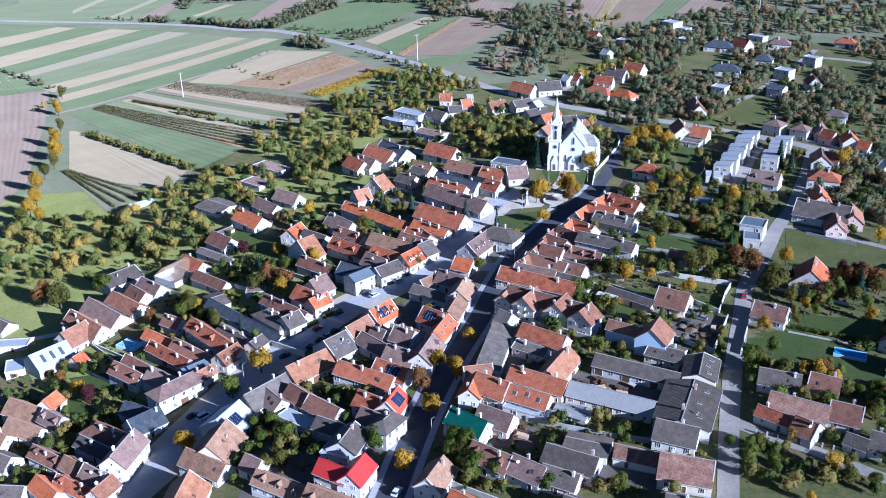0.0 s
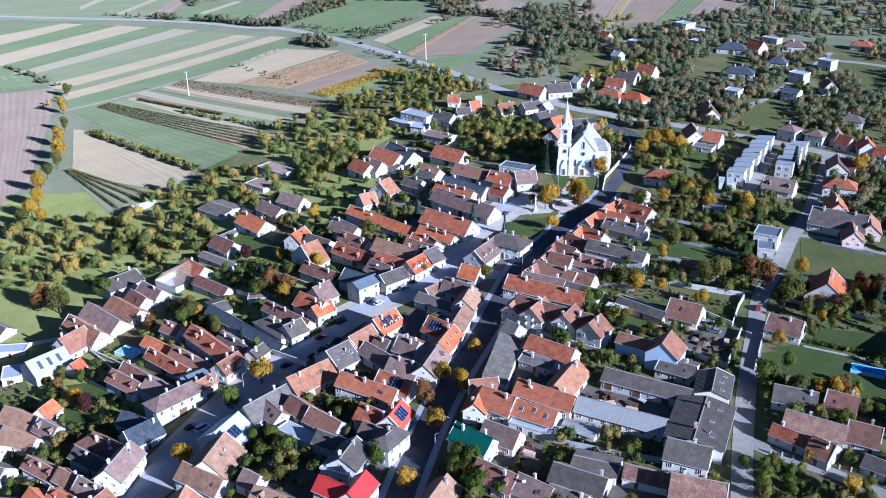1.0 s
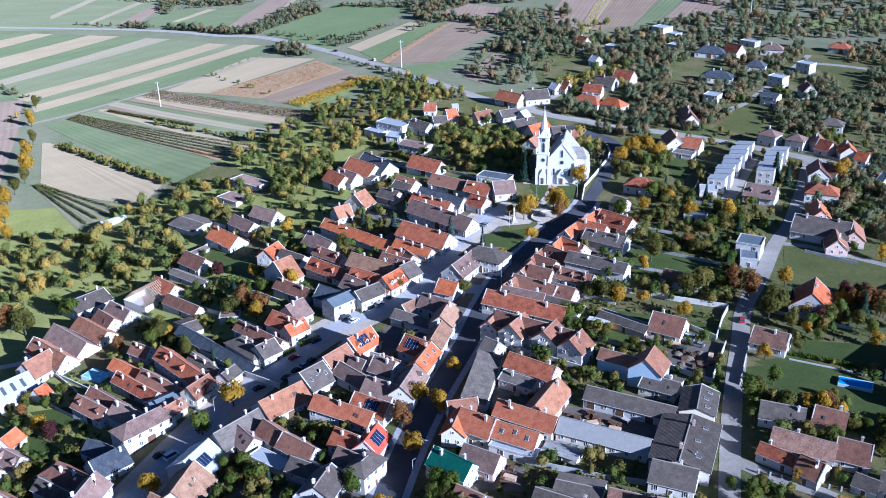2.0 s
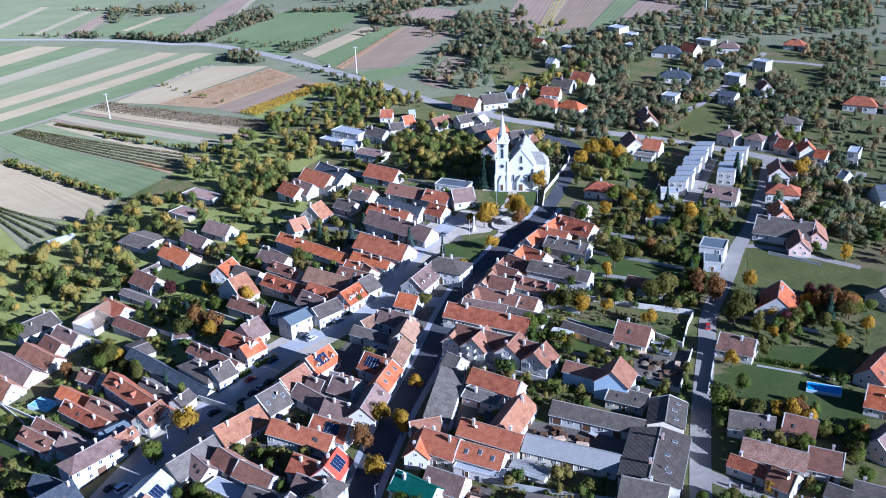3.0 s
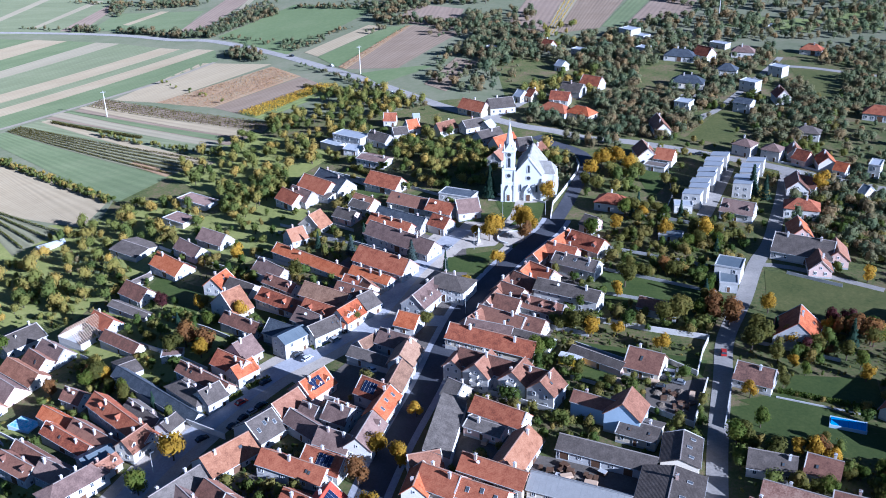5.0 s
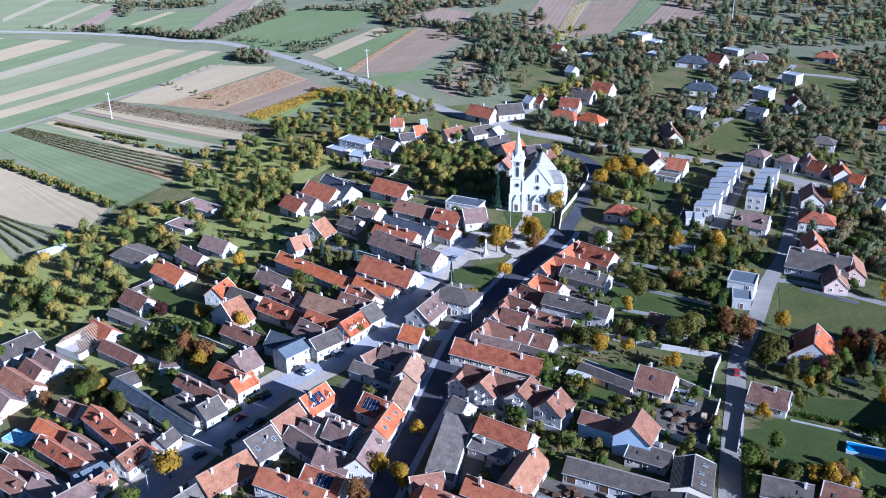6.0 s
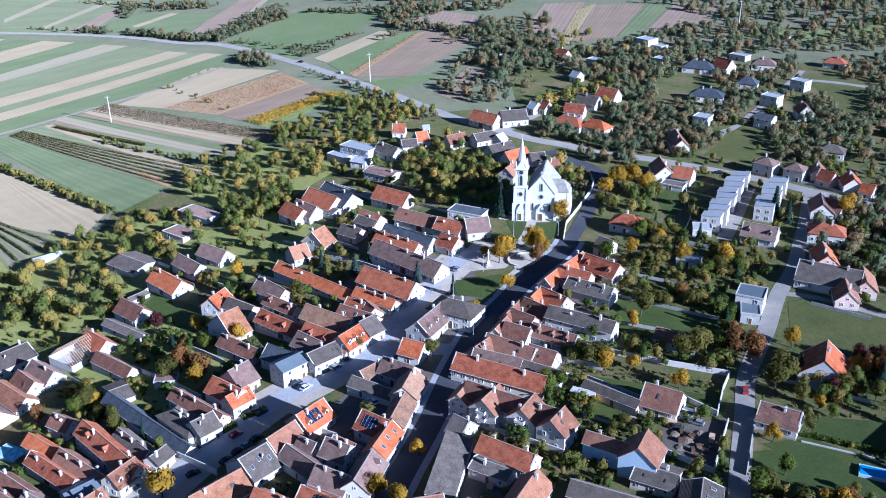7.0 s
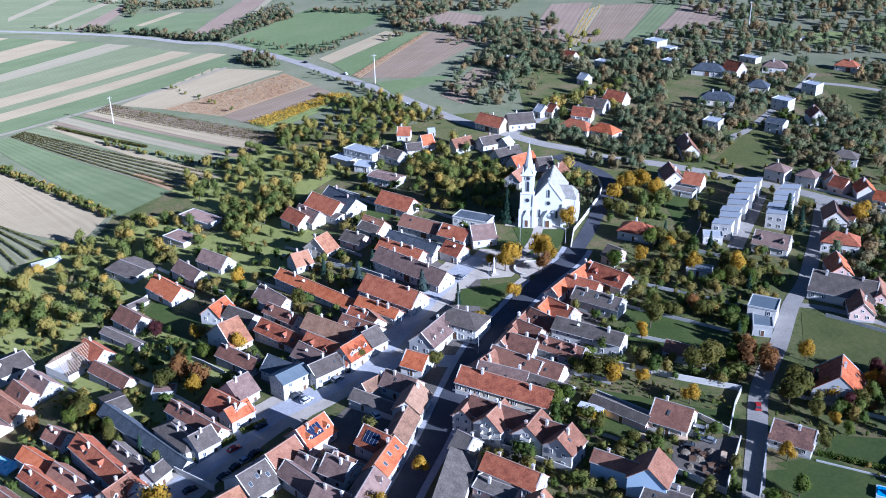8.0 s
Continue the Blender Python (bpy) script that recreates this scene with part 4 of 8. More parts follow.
def disc(x, y, r, mat, lift, label):
    """A round paved place laid over the land."""
    n = 32
    v = [(x, y, ground_height(x, y) + lift)]
    for q in (.5, 1.0):
        v += [(px, py, ground_height(px, py) + lift) for px, py in ((x + r * q * math.cos(6.2832 * i / n), y + r * q * math.sin(6.2832 * i / n)) for i in range(n))]
    f = [(0, 1 + i, 1 + (i + 1) % n) for i in range(n)] + [(1 + i, 1 + n + i, 1 + n + (i + 1) % n, 1 + (i + 1) % n) for i in range(n)]
    ROADS.append(([Vector((x, y))], r))
    return tagged(mesh_object("pavement", v, f, mat), label, "pavement", kind="structure")


disc(45.8, 399.0, 5.6, PAVING, 0.15, "round pale paved place by the church")
patch("lawn", [(39.0, 414.2), (52.6, 415.5), (59.2, 413.7), (45.7, 388.1)], LAWN, 0.08, "park lawn by the church", "lawn")
ribbon("path", [(39.6, 406.3), (43.3, 398.3), (43.9, 391.9), (40.3, 386.6)], 3.5, PAVING, 0.13, "curved pale park path", "path")
ribbon("path", [(29.6, 405.9), (39.6, 406.3), (49.9, 409.8), (57.9, 411.9)], 3.5, PAVING, 0.12, "pale park path", "path")
patch("lawn", [(42.0, 440.3), (67.4, 433.8), (58.1, 413.8), (44.8, 416.5)], LAWN, 0.09, "mown lawn in front of the church", "lawn")
ribbon("path", [(53.9, 439.2), (50.9, 426.0), (47.1, 416.2), (39.6, 406.3)], 4.0, PAVING, 0.13, "pale paved path to the church door", "path")
ribbon("path", [(60.5, 434.6), (54.7, 435.2), (45.5, 438.7), (39.7, 440.6)], 4.5, PAVING, 0.12, "pale paved strip along the church front", "path")
patch("lawn", [(17.9, 375.1), (19.2, 386.6), (38.3, 389.0), (32.0, 371.0)], LAWN, 0.08, "small mown park lawn", "lawn")
patch("lawn", [(27.3, 429.5), (46.4, 421.4), (43.5, 414.1), (25.7, 419.3)], LAWN, 0.10, "mown lawn in front of the church", "lawn")
patch("yard", [(76.3, 289.5), (96.4, 293.5), (86.0, 270.3), (73.6, 277.7)], GRAVEL, 0.06, "gravel builder yard", "yard")
patch("yard", [(36.5, 262.9), (70.1, 249.3), (60.9, 236.6), (37.2, 251.7)], GRAVEL, 0.05, "grey farm yard", "yard")
patch("yard", [(21.7, 276.6), (31.1, 275.4), (28.2, 262.2), (19.4, 268.2)], GRAVEL, 0.05, "grey farm yard", "yard")
patch("yard", [(12.0, 238.2), (25.3, 234.0), (23.8, 223.5), (10.8, 226.1)], GRAVEL, 0.05, "cluttered gravel yard", "yard")
patch("yard", [(41.4, 215.6), (56.8, 209.8), (54.8, 203.0), (37.4, 208.8)], GRAVEL, 0.05, "grey farm yard", "yard")
patch("pavement", [(-91.2, 249.3), (-81.8, 272.4), (-75.3, 261.2), (-82.9, 239.1)], PAVING, 0.05, "pale pavement in front of houses", "pavement")
patch("pavement", [(-41.5, 319.2), (-14.8, 343.7), (-10.7, 337.9), (-33.2, 310.5)], PAVING, 0.05, "pale pavement in front of houses", "pavement")
patch("pavement", [(-14.8, 343.7), (-0.2, 362.5), (1.9, 354.7), (-10.6, 336.3)], PAVING, 0.05, "pale pavement in front of houses", "pavement")
patch("lawn", [(-104.8, 399.5), (-101.3, 409.3), (-73.0, 383.9), (-78.7, 369.0)], LAWN, 0.06, "mown green back garden lawn", "lawn")
patch("lawn", [(-56.2, 361.8), (-50.5, 364.1), (-39.1, 354.1), (-43.8, 346.4)], LAWN, 0.06, "small green lawn", "lawn")
patch("lawn", [(102.0, 281.0), (116.7, 283.3), (131.5, 270.9), (123.5, 262.6)], LAWN, 0.06, "mown lawn beside the pool", "lawn")
patch("lawn", [(96.6, 277.7), (113.9, 279.0), (139.2, 262.9), (95.8, 260.7)], LAWN, 0.05, "mown lawn beside the pool", "lawn")
patch("lawn", [(116.0, 261.8), (139.0, 262.7), (139.0, 251.0), (122.0, 253.0)], LAWN, 0.055, "shady lawn in front of the pool", "lawn")
patch("verge", [(-61.1, 299.0), (-55.8, 303.7), (-58.1, 306.2), (-63.4, 301.5)], LAWN, 0.10, "narrow grass verge along the street", "verge")
patch("verge", [(-54.3, 305.3), (-50.1, 308.4), (-52.1, 311.2), (-56.3, 308.1)], LAWN, 0.10, "narrow grass verge along the street", "verge")
patch("verge", [(-49.0, 310.8), (-41.9, 314.9), (-43.6, 317.8), (-50.7, 313.7)], LAWN, 0.10, "narrow grass verge along the street", "verge")
patch("verge", [(-29.1, 329.6), (-23.4, 333.0), (-25.1, 335.9), (-30.8, 332.5)], LAWN, 0.10, "narrow grass verge along the street", "verge")
patch("lawn", [(122.7, 292.5), (147.2, 288.9), (143.2, 274.2), (117.2, 284.6)], LAWN, 0.07, "mown garden lawn", "lawn")
patch("meadow", [(136.9, 360.8), (181.0, 339.5), (167.4, 311.3), (128.0, 331.9)], PADDOCK, 0.06, "open mown meadow plot", "meadow")
patch("lawn", [(144.3, 504.5), (173.8, 545.0), (188.7, 541.2), (163.4, 492.9)], PADDOCK, 0.06, "sloping lawn", "lawn")
patch("lawn", [(109.6, 459.4), (126.4, 474.6), (131.9, 464.8), (110.2, 428.6)], LAWN, 0.06, "grassy garden by the terraces", "lawn")
patch("lawn", [(242.7, 625.9), (271.2, 610.3), (241.8, 554.9), (230.2, 556.0)], PADDOCK, 0.06, "bright meadow on the slope", "meadow")
patch("lawn", [(60.1, 317.9), (99.0, 302.7), (94.8, 293.6), (58.8, 309.3)], LAWN, 0.06, "long grassy garden", "lawn")
patch("lawn", [(58.8, 309.3), (72.4, 301.4), (68.0, 287.5), (55.1, 296.0)], LAWN, 0.05, "grassy garden", "lawn")
patch("lawn", [(76.5, 366.4), (110.0, 347.6), (100.9, 327.7), (73.9, 346.0)], LAWN, 0.06, "grassy garden plot", "lawn")
# grass colour lightened here in place of missing sunlight
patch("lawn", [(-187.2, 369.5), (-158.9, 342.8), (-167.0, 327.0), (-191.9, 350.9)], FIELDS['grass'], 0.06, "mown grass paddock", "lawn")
patch("lawn", [(-142.3, 293.5), (-127.3, 293.7), (-118.7, 280.9), (-128.7, 279.7)], LAWN, 0.06, "small green lawn", "lawn")
patch("lawn", [(-137.8, 281.8), (-120.4, 267.9), (-120.1, 261.5), (-133.5, 270.7)], LAWN, 0.06, "small green lawn", "lawn")
patch("lawn", [(-29.1, 475.0), (-11.3, 482.7), (-2.8, 461.4), (-17.3, 450.4)], LAWN, 0.06, "small green lawn", "lawn")
# left-side floors: the raised grass albedo stands in for stronger sun
patch("meadow", [(-268.7, 472.9), (-166.1, 449.5), (-120.3, 394.1), (-222.6, 377.8)], FIELDS['grass'], 0.05, "grassy orchard floor, colour lightened as if sunlit", "meadow")
patch("meadow", [(-172.1, 468.5), (-120.4, 501.9), (-82.3, 446.2), (-124.3, 404.4)], FIELDS['grass'], 0.05, "grassy orchard floor, colour lightened as if sunlit", "meadow")
patch("meadow", [(-130.6, 534.1), (-89.9, 583.8), (-35.1, 520.6), (-73.4, 465.6)], FIELDS['grass'], 0.05, "grassy orchard floor, colour lightened as if sunlit", "meadow")
patch("meadow", [(-281.7, 504.6), (-133.7, 480.1), (-97.6, 412.5), (-206.2, 370.3)], FIELDS['grass'], 0.04, "grassy orchard floor, colour lightened as if sunlit", "meadow")
patch("meadow", [(-281.3, 436.9), (-124.7, 395.6), (-146.3, 322.0), (-204.5, 295.3)], FIELDS['grass'], 0.04, "grassy orchard floor, colour lightened as if sunlit", "meadow")
patch("meadow", [(-108.9, 457.0), (-66.2, 477.9), (-30.9, 437.5), (-68.2, 403.8)], FIELDS['grass'], 0.04, "grassy back gardens, colour lightened as if sunlit", "meadow")
patch("meadow", [(-138.8, 373.7), (-92.7, 393.3), (-56.6, 352.9), (-80.9, 311.9)], FIELDS['grass'], 0.04, "green plots behind the houses, colour lightened as if sunlit", "meadow")
patch("meadow", [(-167.0, 310.5), (-126.2, 316.9), (-102.2, 273.7), (-133.8, 261.3)], FIELDS['grass'], 0.04, "green plots behind the houses, colour lightened as if sunlit", "meadow")
# ---- fields ----
patch("field", [(-496.8, 970.6), (-439.5, 996.3), (-420.0, 988.1), (-477.6, 929.9)], FIELDS['green'], 0.10, "green young crop field strip", "field")
patch("field", [(-477.6, 929.9), (-420.0, 988.1), (-396.2, 978.5), (-455.3, 882.4)], FIELDS['tan'], 0.10, "tan stubble field strip", "field")
patch("field", [(-455.3, 882.4), (-396.2, 978.5), (-354.2, 960.9), (-437.1, 843.6)], FIELDS['green'], 0.10, "green young crop field strip", "field")
patch("field", [(-437.1, 843.6), (-354.2, 960.9), (-317.0, 942.7), (-416.9, 800.8)], FIELDS['tan'], 0.10, "tan stubble field strip", "field")
patch("field", [(-416.9, 800.8), (-317.0, 942.7), (-284.3, 922.5), (-395.5, 769.1)], FIELDS['green'], 0.10, "green young crop field strip", "field")
patch("field", [(-395.5, 769.1), (-284.3, 922.5), (-256.9, 904.8), (-379.0, 761.1)], FIELDS['pale'], 0.10, "pale stubble field strip", "field")
patch("field", [(-379.0, 761.1), (-256.9, 904.8), (-210.3, 862.5), (-338.4, 740.5)], FIELDS['olive'], 0.10, "grey-green field strip", "field")
patch("field", [(-338.4, 740.5), (-210.3, 862.5), (-189.1, 845.3), (-319.2, 723.6)], FIELDS['tan'], 0.10, "tan stubble field strip", "field")
patch("field", [(-319.2, 723.6), (-189.1, 845.3), (-173.3, 835.3), (-310.7, 709.9)], FIELDS['olive'], 0.10, "grey-green field strip", "field")
patch("field", [(-310.7, 709.9), (-173.3, 835.3), (-155.3, 820.6), (-300.4, 691.1)], FIELDS['tan'], 0.10, "tan stubble field strip", "field")
patch("field", [(-300.4, 691.1), (-155.3, 820.6), (-144.8, 779.5), (-283.5, 661.0)], FIELDS['green'], 0.10, "green young crop field strip", "field")
patch("field", [(-223.9, 700.9), (-216.3, 716.3), (-77.5, 591.3), (-82.0, 577.7)], FIELDS['brown'], 0.10, "dark brown vine strip", "field")
patch("field", [(-248.6, 685.8), (-223.9, 700.9), (-87.6, 574.4), (-99.5, 565.3)], FIELDS['brown'], 0.10, "pale brown field strip", "field")
patch("field", [(-261.8, 673.3), (-246.6, 684.1), (-99.3, 563.7), (-106.6, 550.7)], FIELDS['olive'], 0.10, "grass strip between vines", "field")
patch("field", [(-267.0, 664.0), (-260.1, 672.7), (-107.0, 546.0), (-126.1, 530.6)], FIELDS['rows'], 0.10, "vineyard soil with rows", "field")
patch("field", [(-279.4, 655.3), (-267.0, 664.0), (-125.8, 529.2), (-147.0, 504.2)], FIELDS['green'], 0.10, "green meadow strip", "field")
patch("field", [(-264.8, 614.8), (-259.4, 613.2), (-152.8, 509.5), (-157.0, 477.2)], FIELDS['tan'], 0.10, "bare tan field", "field")
patch("field", [(-264.8, 614.8), (-157.0, 477.2), (-195.1, 501.6), (-233.0, 531.5)], FIELDS['tan'], 0.11, "bare tan field", "field")
patch("field", [(-236.9, 531.5), (-232.2, 531.3), (-166.8, 478.1), (-183.7, 455.7)], FIELDS['rows'], 0.10, "small vineyard soil", "field")
patch("field", [(-421.1, 795.4), (-367.0, 778.2), (-326.1, 737.3), (-385.7, 721.4)], FIELDS['green'], 0.10, "green field corner", "field")
patch("field", [(-384.7, 719.1), (-325.0, 730.5), (-289.7, 634.2), (-333.0, 611.0)], FIELDS['dusk'], 0.10, "grey-brown ploughed field", "field")
patch("field", [(-343.6, 610.9), (-289.9, 632.6), (-254.2, 519.3), (-258.0, 438.0)], FIELDS['dusk'], 0.11, "grey-brown ploughed field", "field")
patch("field", [(-230.2, 701.6), (-222.6, 704.9), (-86.0, 583.6), (-98.1, 579.0)], FIELDS['tan'], 0.13, "tan stubble strip", "field")
patch("field", [(-239.3, 696.3), (-234.5, 698.2), (-99.4, 577.8), (-104.1, 573.6)], FIELDS['green'], 0.13, "narrow green strip", "field")
patch("field", [(-247.9, 692.0), (-240.2, 696.6), (-104.9, 573.1), (-112.3, 570.2)], FIELDS['pale'], 0.13, "pale stubble strip", "field")
patch("field", [(-249.0, 678.3), (-244.4, 681.4), (-102.2, 539.5), (-106.4, 535.0)], FIELDS['tan'], 0.13, "tan headland strip", "field")
patch("field", [(-157.5, 563.3), (-152.2, 564.6), (-125.2, 534.9), (-127.5, 529.7)], FIELDS['orange'], 0.13, "orange vine headland", "field")
patch("field", [(13.2, 626.9), (35.6, 682.7), (49.4, 666.1), (26.2, 606.7)], FIELDS['brown'], 0.13, "bare field by the scrub", "field")
patch("field", [(229.9, 744.2), (276.4, 770.6), (315.6, 754.7), (289.8, 715.9)], FIELDS['meadow'], 0.10, "far meadow", "field")
patch("field", [(329.1, 790.7), (377.4, 795.9), (344.9, 720.0), (308.8, 721.5)], FIELDS['meadow'], 0.10, "far meadow", "field")
patch("field", [(-662.1, 1056.2), (-869.9, 1403.4), (-322.8, 1242.4), (-309.6, 974.3)], FIELDS['olive'], 0.10, "hazy grey-green strip field", "field")
patch("field", [(-379.9, 1020.9), (-372.0, 1018.0), (-343.2, 1150.6), (-355.1, 1156.2)], FIELDS['pale'], 0.14, "narrow pale stubble strip", "field")
patch("field", [(-439.0, 1081.7), (-430.2, 1059.2), (-416.2, 1188.3), (-428.3, 1192.6)], FIELDS['pale'], 0.14, "narrow pale stubble strip", "field")
patch("field", [(-341.6, 993.3), (-316.5, 982.4), (-313.7, 1122.4), (-327.3, 1126.2)], FIELDS['dusk'], 0.14, "reddish ploughed strip", "field")
patch("field", [(-308.0, 983.4), (-303.1, 1061.5), (-201.8, 1013.6), (-206.7, 916.1)], FIELDS['green'], 0.10, "far grey-green field", "field")
patch("field", [(-279.3, 994.2), (-271.3, 987.2), (-242.7, 1037.2), (-253.7, 1044.4)], FIELDS['tan'], 0.14, "pale strip in a far field", "field")
patch("field", [(-208.5, 921.9), (-184.0, 911.6), (-144.9, 1103.6), (-177.9, 1136.3)], FIELDS['dusk'], 0.10, "pale dry slope beside the far trees", "field")
patch("field", [(-166.7, 958.9), (-161.8, 952.3), (-146.4, 1105.0), (-155.8, 1114.6)], FIELDS['pale'], 0.14, "pale farm track", "field")
patch("field", [(-162.2, 871.4), (-105.6, 960.0), (-21.6, 881.1), (-88.9, 759.5)], FIELDS['crop'], 0.13, "large green crop field", "field")
patch("field", [(-75.2, 756.4), (-63.7, 736.5), (-14.0, 798.5), (-29.0, 814.6)], FIELDS['tan'], 0.13, "sandy stubble strip", "field")
patch("field", [(-63.1, 734.4), (-46.4, 697.0), (1.3, 791.2), (-13.5, 798.2)], FIELDS['crop'], 0.13, "green crop strip", "field")
patch("field", [(-45.6, 696.5), (-39.5, 686.9), (6.2, 792.4), (1.7, 792.9)], FIELDS['orange'], 0.13, "rust-coloured vine edge", "field")
patch("field", [(-39.1, 686.6), (-3.9, 671.5), (42.0, 752.8), (6.2, 794.4)], FIELDS['brown'], 0.13, "brown harvested field", "field")
patch("field", [(-29.4, 671.0), (-15.2, 638.1), (24.2, 669.0), (-0.1, 671.0)], FIELDS['crop'], 0.14, "green field corner", "field")
patch("field", [(-6.0, 809.8), (38.2, 763.6), (48.8, 834.0), (6.0, 874.4)], FIELDS['dusk'], 0.12, "far dusky field", "field")
patch("field", [(74.4, 755.3), (99.3, 724.0), (140.6, 872.2), (106.1, 869.1)], FIELDS['dusk'], 0.12, "far ploughed slope", "field")
patch("field", [(99.9, 725.6), (107.7, 725.8), (149.3, 865.6), (129.1, 839.7)], FIELDS['pale'], 0.14, "striped pale vineyard soil", "field")
patch("field", [(110.3, 732.4), (144.0, 744.9), (190.0, 864.4), (147.6, 860.8)], FIELDS['brown'], 0.12, "ploughed field on the slope", "field")
patch("field", [(146.2, 750.1), (160.7, 744.3), (210.7, 861.6), (193.7, 863.9)], FIELDS['green'], 0.12, "green strip on the slope", "field")
patch("field", [(162.3, 747.8), (216.7, 774.2), (249.2, 856.4), (213.5, 861.2)], FIELDS['dusk'], 0.12, "reddish field on the slope", "field")
patch("field", [(-208.0, 710.1), (-158.8, 781.8), (-97.4, 737.6), (-170.1, 684.8)], FIELDS['tan'], 0.10, "pale tan field", "field")
patch("field", [(-171.0, 685.3), (-96.5, 730.7), (-70.5, 687.9), (-124.7, 648.8)], FIELDS['orange'], 0.10, "red and orange autumn vineyard", "field")
patch("field", [(-124.7, 648.8), (-70.3, 686.4), (-53.2, 658.0), (-103.7, 624.7)], FIELDS['brown'], 0.10, "brown soil strip", "field")
patch("field", [(-103.7, 624.7), (-53.2, 658.0), (-40.1, 641.3), (-85.2, 603.0)], FIELDS['meadow'], 0.10, "green strip beside yellow vines", "field")

# ---- houses ----
house(61.0, 192.7, 11.3, 9.0, -20, 3.2, 6.3, "g")
house(35.2, 192.8, 12.2, 9.0, -27, 3.2, 6.3, "g")
house(4.9, 195.4, 11.1, 10.0, -38, 3.6, 7.8, "o")
house(-32.1, 203.1, 15.8, 9.0, -29, 3.4, 7.2, "t", "dormer1")
house(63.5, 206.8, 14.1, 10.6, -18, 3.6, 8.1, "m")
house(29.9, 206.9, 10.4, 8.0, -27, 3.1, 5.7, "g")
house(-4.3, 209.8, 11.1, 8.0, 67, 3.6, 7.0, "t")
house(21.5, 210.3, 10.5, 8.0, -36, 3.2, 6.6, "p")
house(-76.0, 211.8, 13.7, 11.4, 86, 3.6, 8.4, "O")
house(-26.3, 212.3, 10.1, 7.3, 68, 5.6, 8.7, "R", "two")
house(-47.5, 212.7, 18.2, 6.2, -29, 3.4, 6.0, "t", "dormer2")
house(33.5, 213.3, 15.0, 9.2, -27, 3.6, 6.7, "g")
house(-32.7, 213.8, 10.3, 6.4, -31, 5.6, 8.3, "R", "two")
house(51.5, 214.7, 11.9, 5.9, -21, 2.7, 5.2, "m")
house(11.6, 216.4, 12.9, 8.0, -35, 3.4, 6.8, "b", "dormer1")
house(120.6, 216.9, 8.0, 9.0, -31, 3.1, 6.1, "g")
house(113.4, 218.5, 6.2, 6.0, -39, 2.5, 4.5, "g")
house(38.8, 220.9, 12.7, 9.0, -20, 2.7, 3.6, "g")
house(-102.8, 221.0, 8.1, 6.1, 66, 3.6, 6.2, "P")
house(64.2, 222.9, 11.9, 10.1, -23, 3.6, 7.0, "g")
house(100.9, 224.0, 6.7, 8.0, -44, 2.9, 6.2, "P")
house(-112.7, 224.4, 14.8, 5.0, -29, 3.1, 5.3, "r", "dormer1")
house(-58.2, 224.8, 6.4, 7.0, -32, 2.7, 5.6, "p")
house(-121.4, 224.9, 12.7, 7.0, -41, 2.7, 5.6, "o")
house(-133.2, 225.2, 9.2, 9.0, -4, 3.1, 6.2, "g")
house(-33.2, 225.8, 9.0, 6.0, -23, 3.6, 4.3, "w", "flat")
house(-73.0, 226.9, 15.9, 7.7, -31, 3.2, 6.5, "t")
house(-107.5, 228.4, 9.9, 7.0, -32, 3.1, 6.1, "p")
house(-30.6, 228.7, 10.7, 9.4, 71, 4.5, 7.7, "g", "chim")
house(114.3, 230.2, 8.8, 9.0, -27, 3.2, 7.0, "b")
house(93.8, 230.4, 10.1, 5.0, -39, 2.9, 5.0, "r")
house(69.9, 235.6, 23.0, 16.0, 68.3, 4.2, 5.9, "g", "sky")
house(5.2, 231.8, 13.0, 7.8, -38, 4.5, 7.8, "G", "chim")
house(-19.4, 233.8, 4.5, 7.2, 57, 6.0, 7.8, "g", "hip", "two")
house(13.3, 234.1, 11.1, 8.0, -31, 3.6, 7.0, "p")
house(102.1, 234.1, 16.7, 7.3, -30, 3.2, 6.3, "m")
house(-116.1, 234.3, 10.0, 6.1, -33, 3.1, 5.7, "t")
house(-71.2, 234.7, 14.1, 12.5, 78, 3.6, 8.8, "t")
house(-100.5, 234.7, 14.3, 8.8, 79, 6.0, 9.7, "p", "two", "chim")
house(134.7, 237.3, 14.2, 9.0, 38, 3.2, 7.0, "p")
house(36.2, 237.6, 10.5, 5.0, -31, 2.0, 2.9, "c")
house(-36.8, 238.5, 10.3, 6.8, -29, 3.2, 5.5, "g")
house(-23.1, 238.9, 11.0, 7.0, -34, 3.4, 6.4, "p")
house(22.7, 239.3, 14.3, 4.0, -26, 2.5, 3.1, "w", "flat", walls="white")
house(-127.3, 241.0, 14.8, 5.7, -31, 3.2, 5.6, "b", "dormer1")
house(48.4, 241.6, 26.5, 7.7, -26, 3.2, 5.8, "c")
house(-143.4, 242.5, 9.2, 8.0, -25, 3.1, 5.8, "g")
house(23.7, 242.9, 13.2, 7.2, -29, 4.0, 7.1, "r", "sky")
house(-112.3, 243.0, 15.7, 6.3, -31, 3.2, 5.3, "g")
house(113.5, 245.6, 8.8, 8.0, -30, 3.1, 6.4, "b")
house(-48.7, 245.7, 12.8, 5.0, -35, 2.3, 3.0, "w", "flat")
house(-18.5, 245.8, 9.6, 8.1, 70, 4.1, 7.6, "R2", "solar")
house(-24.2, 247.1, 12.3, 8.0, -33, 3.6, 7.0, "r", "chim")
house(-70.8, 247.5, 11.6, 13.7, 66, 3.2, 7.8, "w", "solar")
house(-40.0, 248.0, 13.7, 7.0, -38, 3.2, 6.2, "b")
house(100.8, 248.7, 12.4, 8.0, -22, 2.9, 6.2, "g")
